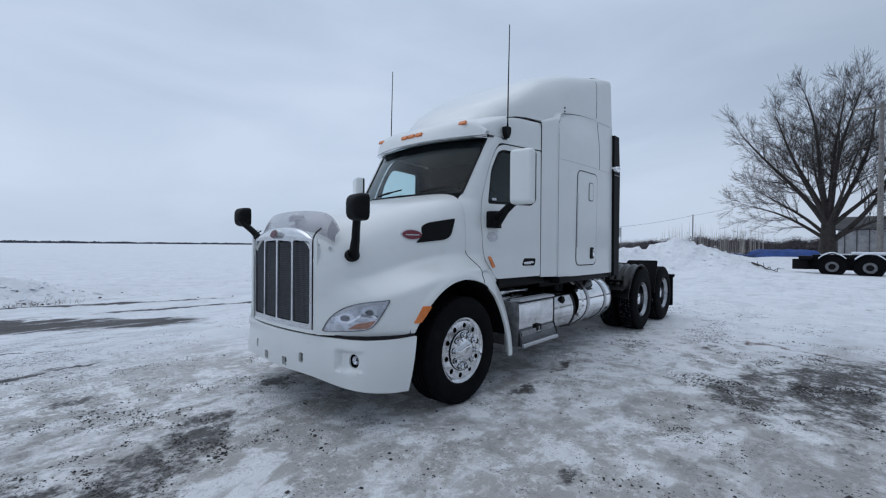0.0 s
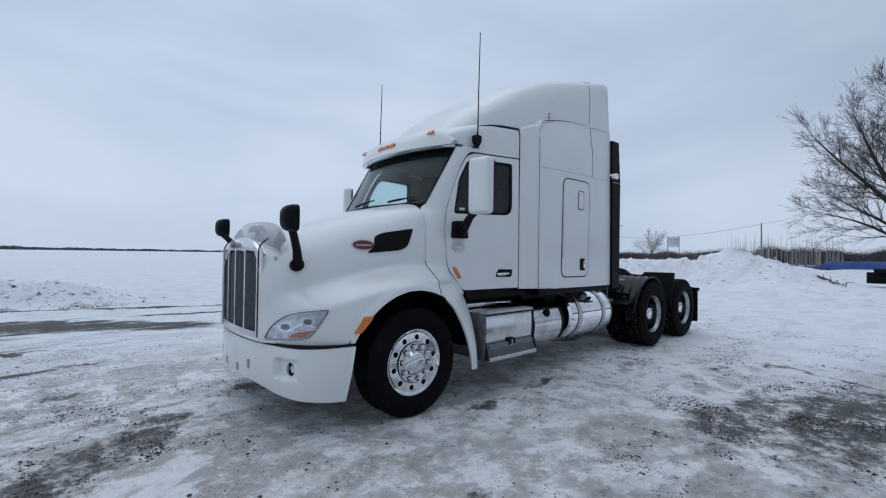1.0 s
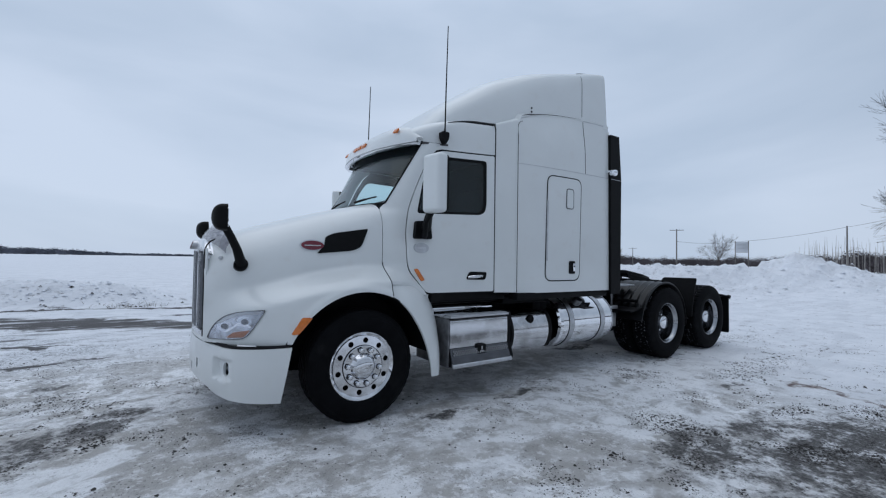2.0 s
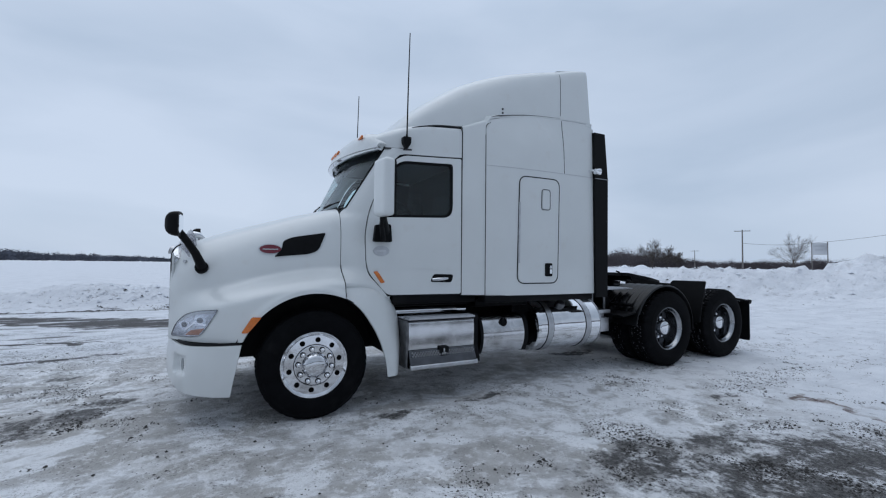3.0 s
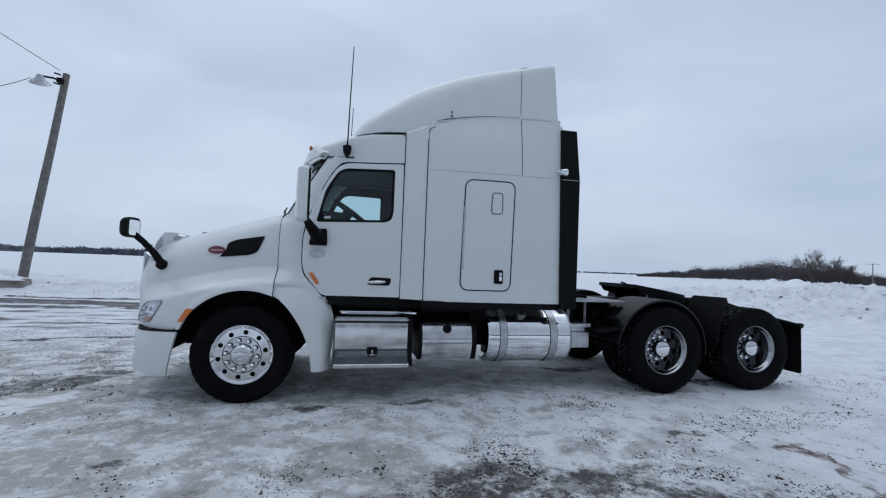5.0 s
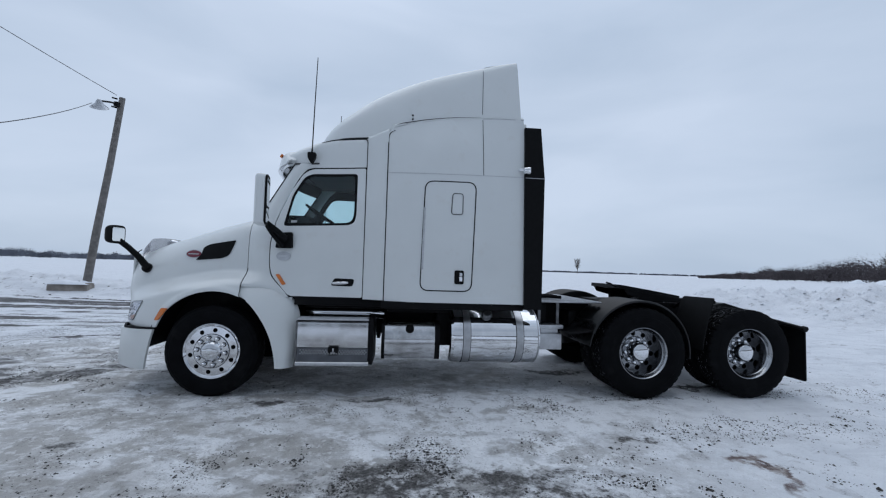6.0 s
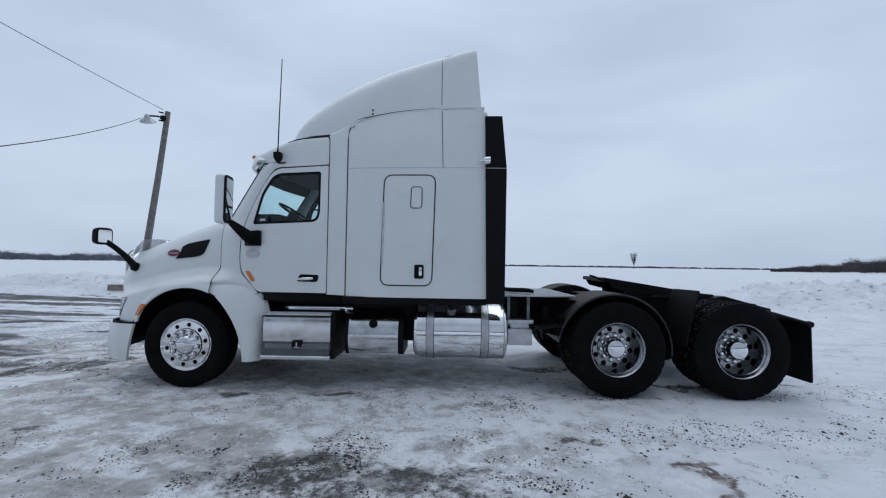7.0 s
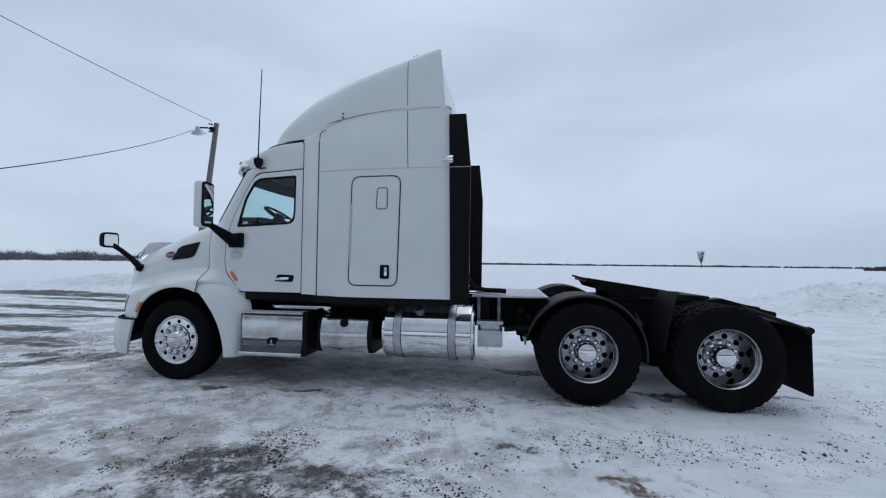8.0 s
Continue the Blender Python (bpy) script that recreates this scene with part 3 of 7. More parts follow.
def crest(x):
    return smooth(x, (-1.2, -0.8, -0.4, 0.0, 0.3), (1.00, 1.07, 1.17, 1.24, 1.25))


def hood_foot(x):
    """Lower edge: the seam over the bumper, then the wheel arch."""
    inside = ARCH_R**2 - (x - ARCH[0]) ** 2
    arch = ARCH[1] + math.sqrt(inside) if inside > 0 else 0
    return max(0.715, arch)


def square(x):
    """How square the hood's section is: round at the nose, boxy at the cowl."""
    return smooth(x, (-1.2, -0.6, 0.0, 0.3), (2.7, 3.2, 4.8, 6.5))


def hood_point(x, v, s):
    """v from 0 at the lower edge to 1 at the crown."""
    c, foot, top = crest(x), hood_foot(x), hood_top(x)
    z0 = c - 0.02
    if v < 0.55:
        z = foot + (c + 0.16 - foot) * (v / 0.55)
    else:
        z = None
    wf, wh = fender_half(x), hood_half(x)
    n = square(x)

    def upper(z):
        f = min(max((z - z0) / (top - z0), 0), 1)
        return wh * (1 - f**n) ** (1 / n)

    if z is not None:
        b = 1 - ease(z, c - 0.075, c + 0.125)
        y = upper(z) * (1 - b) + wf * b
        y -= 0.025 * ease(z, c - 0.25, c) * b
        y += 0.016 * (1 - ease(math.hypot(x - ARCH[0], z - ARCH[1]) - ARCH_R, 0.025, 0.075)) * ease(x, -0.62, -0.5)
        return (x, s * y, z)
    # over the shoulder to the crown, by equal turns of the curve
    f0 = (c + 0.16 - z0) / (top - z0)
    a0 = math.asin(min(f0 ** (n / 2), 1))
    a = a0 + (math.pi / 2 - a0) * (v - 0.55) / 0.45
    y, z = wh * max(math.cos(a), 0) ** (2 / n), z0 + (top - z0) * math.sin(a) ** (2 / n)
    return (x, s * y, z)


hood_xs = steps(-1.178, -1.0, 10)[:-1] + steps(-1.0, -0.66, 12)[:-1] + steps(-0.66, 0.26, 44)
hood_vs = steps(0, 0.55, 22)[:-1] + steps(0.55, 1, 20)
bm = bmesh.new()
rows = []
for x in hood_xs:
    rows.append([bm.verts.new(hood_point(x, v, -1)) for v in hood_vs] + [bm.verts.new(hood_point(x, v, 1)) for v in hood_vs[-2::-1]])
for a, b in zip(rows, rows[1:]):
    for k in range(len(a) - 1):
        bm.faces.new((a[k], a[k + 1], b[k + 1], b[k]))
bmesh.ops.recalc_face_normals(bm, faces=bm.faces[:])
bm.normal_update()
bmesh.ops.solidify(bm, geom=bm.faces[:], thickness=0.02)
hood = part("hood", bm, WHITE, truck, sharp=40)


def on_hood(s):
    """Lays (x, z, depth) on the side of the hood."""
    def place(x, z, d):
        lo, hi = 0.0, 1.0
        for _ in range(30):
            m = (lo + hi) / 2
            if hood_point(x, m, 1)[2] < z:
                lo = m
            else:
                hi = m
        return (x, s * (hood_point(x, lo, 1)[1] - d), z)
    return place


# dark wheel housings behind the arches
for s in (-1, 1):
    bm = bmesh.new()
    sheet(bm, lambda a, y: (0.02 + 0.70 * math.cos(a), s * y, 0.475 + 0.70 * math.sin(a)), steps(0.05, math.pi - 0.05, 24), (0.62, 0.85, 1.09), 0.01)
    sheet(bm, lambda x, z: (x, s * 0.62, z), steps(-0.68, 0.75, 2), steps(0.5, 1.2, 2), 0.01)
    part("wheel_housing", bm, FRAME, truck)

# -- grille: a frame, an upright between each mesh field --
def grille_x(y):
    return -1.212 + 0.035 * (abs(y) / 0.5) ** 2.0


GRILLE_AT = (-0.3705, -0.1235, 0.1235, 0.3705)
bm = bmesh.new()
grille_outer = rounded([(-0.515, 0.742), (0.515, 0.742), (0.515, 1.475), (0.0, 1.505), (-0.515, 1.475)], [0.05, 0.05, 0.07, 0.2, 0.07], 5)
fields = []
for c in GRILLE_AT:
    out, inn = (0.03, 0.07) if c < 0 else (0.07, 0.03)
    fields.append(rounded([(c - 0.111, 0.785), (c + 0.111, 0.785), (c + 0.111, 1.462 - (0.012 if c > 0 else 0)), (c - 0.111, 1.462 - (0.012 if c < 0 else 0))], [0.02, 0.02, inn, out][:2] + [0.03, 0.03], 4))
panel(bm, grille_outer, lambda y, z, d: (grille_x(y) + d, y, z), 0.05, fields, grain=0.06)
grille = part("grille", bm, GRILLE_CHROME, truck, "chrome grille surround with upright bars")
bm = bmesh.new()
sheet(bm, lambda y, z: (grille_x(y) + 0.045, y, z), steps(-0.485, 0.485, 16), steps(0.76, 1.455, 2), 0.006)
part("grille_backing", bm, MESH, grille, "dark grille backing")
bm = bmesh.new()
for c in GRILLE_AT:
    for j in range(14):
        y = c - 0.1075 + 0.0165 * j
        rod(bm, (grille_x(y) + 0.024, y, 0.79), (grille_x(y) + 0.024, y, 1.44), 0.0022, seg=4)
    for j in range(43):
        z = 0.795 + 0.0152 * j
        rod(bm, (grille_x(c - 0.11) + 0.024, c - 0.11, z), (grille_x(c + 0.11) + 0.024, c + 0.11, z), 0.0022, seg=4)
part("wire_mesh", bm, WIRE_MESH, grille, "fine grey wire mesh", kind="stuff")
# lip below the grille
bm = bmesh.new()
sheet(bm, lambda y, z: (grille_x(y) + 0.004 - 0.006 * (0.76 - z) / 0.05, y, z), steps(-0.515, 0.515, 20), (0.712, 0.73, 0.748), 0.012)
part("grille_lip", bm, WHITE, hood)
# nose band between grille and hood
bm = bmesh.new()
def nose(u, v):
    y = -0.492 + 0.984 * u
    edge = 1.478 + 0.025 * (1 - (abs(y) / 0.5)) - 0.02 * (abs(y) / 0.5) ** 10
    a = (grille_x(y) + 0.004, y, edge - 0.004)
    hx = -1.112
    zc = crest(hx) - 0.02
    b = (hx, y * 1.065, zc + (hood_top(hx) - zc) * (1 - min(abs(y * 1.065) / hood_half(hx), 0.99) ** square(hx)) ** (1 / square(hx)) + 0.003)
    f = math.sin(v * math.pi / 2)
    g = 1 - math.cos(v * math.pi / 2)
    return (a[0] + (b[0] - a[0]) * g, a[1] + (b[1] - a[1]) * v, a[2] + (b[2] - a[2]) * f + 0.018 * math.sin(v * math.pi))
sheet(bm, nose, steps(0, 1, 24), steps(0, 1, 8), 0.01)
part("hood_nose", bm, GRILLE_CHROME, hood, "satin chrome nose band above the grille")
# outer edges beside the grille
for s in (-1, 1):
    bm = bmesh.new()
    sheet(bm, lambda z, v: (-1.178 + 0.012 * v, s * (0.512 + 0.055 * v), z), steps(0.715, 1.475, 6), steps(0, 1, 2), 0.012)
    part("grille_side_trim", bm, WHITE, hood)
    bm = bmesh.new()
    pipe(bm, [(-1.177, s * 0.524, 0.745), (-1.178, s * 0.524, 1.1), (-1.178, s * 0.524, 1.42), (-1.176, s * 0.525, 1.465), (-1.163, s * 0.527, 1.502), (-1.14, s * 0.529, 1.532), (-1.105, s * 0.530, 1.556)], 0.006, 6)
    part("grille_seam", bm, SEAM, hood, "dark joint round the grille")


def oval(bm, place, ca, cb, ra, rb, d0, d1, n=36):
    panel(bm, [(ca + ra * math.cos(2 * math.pi * k / n), cb + rb * math.sin(2 * math.pi * k / n)) for k in range(n)],
          lambda a, b, d: place(a, b, d - d0), d0 - d1, grain=0.1)


# badges: plain ovals, their script a plain bar
bm = bmesh.new()
oval(bm, lambda y, z, d: (grille_x(0) - 0.016 + 0.35 * (z - 1.515) + d, y, z), 0, 1.515, 0.064, 0.042, 0.012, -0.03)
part("nose_badge", bm, SILVER, grille, "oval nose badge with chrome rim")
bm = bmesh.new()
oval(bm, lambda y, z, d: (grille_x(0) - 0.016 + 0.35 * (z - 1.515) + d, y, z), 0, 1.515, 0.055, 0.033, 0.016, -0.02)
part("nose_badge_face", bm, NOSE_RED, grille, "dark red enamel badge face")
for s in (-1, 1):
    at = on_hood(s)
    bm = bmesh.new()
    oval(bm, at, -0.372, 1.522, 0.103, 0.050, 0.010, -0.006)
    badge = part("side_badge", bm, SILVER, hood, "oval badge with chrome rim")
    bm = bmesh.new()
    oval(bm, at, -0.372, 1.522, 0.092, 0.041, 0.0135, 0.004)
    part("badge_face", bm, RED, hood, "red enamel badge face")
    bm = bmesh.new()
    strip(bm, [(-0.372 + 0.13 * (k / 10 - 0.5), 1.520 + 0.0015 * math.sin(k * 2.2)) for k in range(11)], at, 0.008, 0.0165)
    part("badge_script", bm, SILVER, hood, "plain silver bar in place of script")
    bm = bmesh.new()
    inlet = rounded([(-0.335, 1.450), (-0.033, 1.479), (0.050, 1.515), (0.118, 1.690), (-0.185, 1.638), (-0.263, 1.600), (-0.270, 1.535)], [0.01, 0.06, 0.05, 0.02, 0.05, 0.04, 0.04], 4)
    panel(bm, inlet, lambda x, z, d: at(x, z, d - 0.012), 0.03, grain=0.08)
    part("air_inlet", bm, BLACK, hood, "black plastic air inlet")
    # rivet beside the deflector
    bm = bmesh.new()
    p = Vector(at(-1.06, 1.40, 0))
    rod(bm, p, p + Vector((-0.012, s * 0.02, 0)), 0.014, seg=12)
    part("deflector_rivet", bm, DULL, hood)
    # headlamp
    lamp = rounded([(-1.155, 0.745), (-1.118, 0.855), (-1.045, 0.938), (-0.95, 0.976), (-0.79, 0.992), (-0.795, 0.975), (-0.885, 0.82), (-0.92, 0.772), (-1.0, 0.753)], [0.02, 0.06, 0.06, 0.06, 0.012, 0.012, 0.05, 0.03, 0.05], 4)
    bm = bmesh.new()
    panel(bm, lamp, lambda x, z, d: at(x, z, d - 0.002), 0.02, grain=0.05)
    head = part("headlight", bm, LAMP_BED, hood, "clear swept headlight with amber corner")
    bm = bmesh.new()
    panel(bm, lamp, lambda x, z, d: at(x, z, d - 0.0085), 0.003, grain=0.05)
    part("headlight_lens", bm, LENS, hood, "clear moulded lens")
    bm = bmesh.new()
    ring = [(x, z) for x, z in lamp] + [lamp[0]]
    strip(bm, dense(ring, 0.02), at, 0.004, 0.0095)
    part("headlight_rim", bm, GRIP, hood, "thin dark lamp edge")
    for cx, cz, r in ((-1.045, 0.852, 0.046), (-0.922, 0.898, 0.046)):
        bm = bmesh.new()
        oval(bm, at, cx, cz, r, r * 0.95, 0.0045, 0.0, 24)
        part("lamp_bowl", bm, REFLECTOR, hood)
        bm = bmesh.new()
        oval(bm, at, cx, cz, r * 0.50, r * 0.50, 0.0065, 0.0, 20)
        part("lamp_projector", bm, SMOKED, hood, "dark glass projector")
    # bright vane between the bowls, plain grey hood along the upper edge
    bm = bmesh.new()
    panel(bm, rounded([(-1.030, 0.808), (-0.965, 0.868), (-0.880, 0.852), (-0.868, 0.872), (-0.960, 0.892), (-1.045, 0.812)], 0.006, 2), lambda x, z, d: at(x, z, d - 0.0055), 0.006, grain=0.04)
    part("reflector_vane", bm, BRIGHT, hood)
    bm = bmesh.new()
    panel(bm, rounded([(-1.098, 0.872), (-1.035, 0.932), (-0.945, 0.968), (-0.800, 0.984), (-0.818, 0.962), (-0.940, 0.948), (-1.020, 0.915), (-1.078, 0.868)], 0.006, 2), lambda x, z, d: at(x, z, d - 0.0060), 0.006, grain=0.04)
    part("lamp_hood", bm, DULL, hood, "grey lamp hood edge")
    bm = bmesh.new()
    panel(bm, rounded([(-1.035, 0.766), (-0.93, 0.776), (-0.885, 0.836), (-0.990, 0.812)], 0.012, 3), lambda x, z, d: at(x, z, d - 0.0060), 0.006, grain=0.05)
    part("turn_signal", bm, DULL_AMBER, hood, "amber turn-signal insert")
    bm = bmesh.new()
    panel(bm, rounded([(-0.610, 0.795), (-0.557, 0.797), (-0.455, 0.927), (-0.530, 0.930)], 0.015, 3), lambda x, z, d: at(x, z, d - 0.014), 0.02, grain=0.06)
    part("side_marker", bm, AMBER, hood, "amber side marker lamp")
    # hood mirror on its stalk
    bm = bmesh.new()
    b0 = Vector(at(-0.925, 1.35, 0.01))
    pipe(bm, [b0 + Vector((0, s * -0.02, -0.02)), b0 + Vector((-0.005, s * 0.05, 0.0))], 0.055, 16)
    pipe(bm, [b0 + Vector((-0.0, s * 0.04, 0.0)), b0 + Vector((-0.05, s * 0.13, 0.12)), b0 + Vector((-0.11, s * 0.22, 0.22)), b0 + Vector((-0.150, s * 0.28, 0.275)), Vector((-1.11, s * 1.0, 1.68))], [0.042, 0.034, 0.031, 0.031, 0.026], 12)
    stalk = part("hood_mirror", bm, BLACK, truck, "black convex hood mirror on a stalk")
    bm = bmesh.new()
    c = Vector((-1.075, -1.02, 1.703)) if s < 0 else Vector((-1.03, 1.05, 1.71))
    turn = Matrix.Rotation(radians(s * 5), 4, "Z")
    def shell(u, v):
        a, w = 2 * math.pi * u, v * math.pi / 2
        q = 2 / 4.6
        cy, cz = math.copysign(abs(math.cos(a)) ** q, math.cos(a)), math.copysign(abs(math.sin(a)) ** q, math.sin(a))
        return c + turn @ Vector((-0.108 * math.cos(w) ** 0.6 if v < 1 else 0, 0.108 * math.sin(w) * cy, 0.10 * math.sin(w) * cz))
    sheet(bm, shell, steps(0, 1, 32), [0.001] + steps(0.1, 1, 8))
    bmesh.ops.remove_doubles(bm, verts=bm.verts[:], dist=1e-4)
    bmesh.ops.holes_fill(bm, edges=bm.edges[:], sides=0)
    part("mirror_housing", bm, BLACK, stalk)
    bm = bmesh.new()
    face = rounded([(-0.088, -0.074), (0.088, -0.074), (0.088, 0.074), (-0.088, 0.074)], 0.028, 5)
    panel(bm, face, lambda y, z, d: tuple(c + turn @ Vector((0.006 - d, y, z))), 0.01, grain=0.06)
    part("mirror_face", bm, MIRROR, stalk, "convex mirror glass")

# bug deflector round the nose
bm = bmesh.new()
def deflector(u, v):
    y = -0.62 + 1.24 * u
    e = abs(y) / 0.62
    base = Vector((-1.165 + 0.13 * e**3.0, y, 1.545 - 0.02 * e**2 - 0.085 * e**6))
    top = Vector((-1.055 + 0.05 * e**3 + 0.03 * e**8, y * 0.97, 1.722 - 0.045 * e**2 - 0.13 * e**12))
    p = base.lerp(top, v)
    p.x -= 0.02 * math.sin(v * math.pi)
    return p
sheet(bm, deflector, steps(0, 1, 48), steps(0, 1, 6), 0.006)
part("bug_deflector", bm, DEFLECT, hood, "smoked acrylic bug deflector")
for u0, u1 in ((0.0, 0.045), (0.955, 1.0)):
    bm = bmesh.new()
    sheet(bm, lambda u, v: deflector(u, v) + Vector((-0.006, 0.008 if u > 0.5 else -0.008, 0)), steps(u0, u1, 4), steps(0.05, 0.9, 4), 0.004)
    part("deflector_bracket", bm, DEFLECT, hood)
bm = bmesh.new()
pipe(bm, [(-1.10, 0.0, 1.628), (-1.075, 0.0, 1.655), (-1.03, 0.0, 1.672), (-0.985, 0.0, 1.668), (-0.94, 0.0, 1.640)], [0.010, 0.030, 0.040, 0.032, 0.010], 12)
rod(bm, (-1.02, 0.0, 1.60), (-1.025, 0.0, 1.66), 0.022, seg=10)
part("nose_ornament", bm, BRIGHT, hood, "chrome hood ornament")

# -- bumper --
def bumper_plan(u):
    """u runs from -1 to 1 across the truck; gives x and y."""
    e = abs(u)
    x = smooth(e, (0, 0.2, 0.36, 0.5, 0.62, 0.70, 0.80, 0.92, 1.0), (-1.205, -1.193, -1.163, -1.125, -1.088, -1.053, -0.98, -0.81, -0.605))
    y = smooth(e, (0, 0.36, 0.62, 0.80, 0.92, 1.0), (0, 0.46, 0.78, 0.985, 1.085, 1.125))
    return x, math.copysign(y, u)


def on_bumper(u, z, d):
    x, y = bumper_plan(u)
    xa, ya = bumper_plan(max(u - 0.01, -1))
    xb, yb = bumper_plan(min(u + 0.01, 1))
    nrm = Vector((yb - ya, -(xb - xa))).normalized()
    belly = 0.024 * (1 - ((z - 0.48) / 0.26) ** 2)
    e = abs(u)
    belly -= (0.050 - 0.20 * max(e - 0.60, 0)) * ease(e, 0.585, 0.612) * (1 - ease(e, 0.762, 0.79)) * ease(z, 0.450, 0.480) * (1 - ease(z, 0.592, 0.622))
    return (x + nrm.x * (d - belly), y + nrm.y * (d - belly), z)


us = steps(-1, 1, 64)
bm = bmesh.new()
us = steps(-1, 1, 140)
outline = [(u, 0.697) for u in us] + [(u, smooth(abs(u), (0, 0.35, 0.62, 0.85, 1.0), (0.385, 0.378, 0.335, 0.298, 0.272))) for u in [q * (1 - 0.028 * abs(q) ** 8) for q in us[::-1]]]
holes = []
for u, z, w, h in ((-0.30, 0.505, 0.020, 0.040), (0.30, 0.505, 0.020, 0.040), (-0.125, 0.440, 0.028, 0.036), (0.125, 0.440, 0.028, 0.036)):
    holes.append(rounded([(u - w, z - h), (u + w, z - h), (u + w, z + h), (u - w, z + h)], 0.012, 3))
for s in (-1, 1):
    holes.append([(s * 0.715 + 0.036 * math.cos(2 * math.pi * k / 24), 0.535 + 0.054 * math.sin(2 * math.pi * k / 24)) for k in range(24)])
panel(bm, outline, on_bumper, 0.03, holes, grain=0.024)
bumper = part("bumper", bm, WHITE, truck, "white moulded bumper", sharp=50)
bm = bmesh.new()
sheet(bm, lambda u, z: on_bumper(u, z, 0.13), steps(-0.9, 0.9, 40), (0.36, 0.5, 0.66), 0.01)
part("bumper_backing", bm, SEAM, bumper)
bm = bmesh.new()
sheet(bm, lambda u, v: on_bumper(u * 0.995, 0.694 + 0.026 * v, 0.018), us, (0, 1), 0.02)
part("bumper_seam", bm, SEAM, truck, "dark gap between hood and bumper")
for s in (-1, 1):
    bm = bmesh.new()
    c = Vector(on_bumper(s * 0.715, 0.535, 0.028))
    n = Vector((-1.0, s * 0.22, 0.0)).normalized()
    lathe(bm, [(-0.03, 0.050), (0.010, 0.053), (0.014, 0.049), (0.008, 0.044), (-0.02, 0.044)], (0, 0, 0), "z", 24)
    m = Matrix.Translation(c) @ n.to_track_quat("Z", "Y").to_matrix().to_4x4()
    bmesh.ops.transform(bm, matrix=m, verts=bm.verts[:])
    fog = part("fog_lamp", bm, BLACK, bumper, "round fog lamp with dark ring")
    bm = bmesh.new()
    lathe(bm, [(-0.03, 0.0), (-0.014, 0.022), (-0.002, 0.034), (-0.034, 0.034)], (0, 0, 0), "z", 24)
    bmesh.ops.transform(bm, matrix=m, verts=bm.verts[:])
    part("fog_reflector", bm, REFLECTOR, fog)
    bm = bmesh.new()
    lathe(bm, [(0.0, 0.045), (0.006, 0.03), (0.008, 0.0)], (0, 0, 0), "z", 24)
    bmesh.ops.transform(bm, matrix=m, verts=bm.verts[:])
    part("fog_lens", bm, LENS, fog)

# -- rear half of the front fenders, fixed to the cab --
for s in (-1, 1):
    bm = bmesh.new()
    def quarter(q, v):
        """q runs down along the arch; v from the arch's lip round to the back edge."""
        qs = (0.0, 0.2, 0.42, 0.62, 0.8, 0.92, 1.0)
        ix, iz = smooth(q, qs, (0.165, 0.36, 0.505, 0.60, 0.655, 0.675, 0.683)), smooth(q, qs, (1.11, 1.0, 0.82, 0.64, 0.47, 0.37, 0.305))
        o = Vector((smooth(q, qs, (0.20, 0.45, 0.735, 0.845, 0.85, 0.835, 0.815)), smooth(q, qs, (1.03, 1.005, 0.90, 0.90, 0.975, 1.01, 1.03)), smooth(q, qs, (1.245, 1.185, 1.06, 0.86, 0.60, 0.44, 0.30))))
        p = Vector((ix, 1.152, iz)).lerp(o, v)
        p.y += 0.045 * math.sin(math.pi * v) ** 0.8 * min(1, 0.4 + q) - 0.04 * (1 - ease(q, 0.05, 0.32))
        p.x += 0.012 * math.sin(math.pi * v)
        return (p.x, s * p.y, p.z)
    sheet(bm, quarter, steps(0, 1, 34), steps(0, 1, 10), 0.022)
    part("rear_fender", bm, WHITE, truck, "white fender half behind the wheel")
    bm = bmesh.new()
    pipe(bm, [Vector(hood_point(0.262, v, s)) + Vector((0.004, 0, 0)) for v in steps(0.02, 0.50, 12)], 0.0035, 6)
    part("fender_seam", bm, SEAM, truck, "dark joint between hood and fender")
    bm = bmesh.new()
    sheet(bm, lambda a, y: ((ARCH_R + 0.005) * math.sin(radians(a)), s * y, 0.475 + (ARCH_R + 0.005) * math.cos(radians(a))), steps(19, 84, 18), (0.75, 0.95, 1.15), 0.012)
    part("fender_liner", bm, FRAME, truck)
    # open joint where the hood's fender meets the fixed half
    bm = bmesh.new()
    pipe(bm, [Vector(quarter(0.0, v)) + Vector((0.004, 0, 0)) for v in steps(0.05, 1, 7)], [0.008 + 0.001 * k for k in range(8)], 8)
    part("fender_notch", bm, SEAM, truck, "dark open joint at the fender")
    bm = bmesh.new()
    pipe(bm, [Vector(quarter(q, 1.0)) + Vector((0.0, s * 0.004, 0.004)) for q in steps(0.14, 0.44, 12)], [0.004 + 0.009 * math.sin(math.pi * k / 12) for k in range(13)], 10)
    part("fender_ridge", bm, WHITE, truck)
    # shelf joining fender and cab sill
    bm = bmesh.new()
    def shelf(q, v):
        o = Vector(quarter(q, 1.0))
        p = o.lerp(Vector((o.x + 0.02, s * (side_y(o.x, 1.2) - 0.035), o.z + 0.05)), v)
        p.z -= (0.045 * math.sin(math.pi * min(v + 0.12, 1)) + 0.006) * ease(q, 0.10, 0.24)
        return p
    sheet(bm, shelf, steps(0.0, 0.45, 12), steps(0, 1, 5), 0.015)
    part("fender_shelf", bm, WHITE, truck)

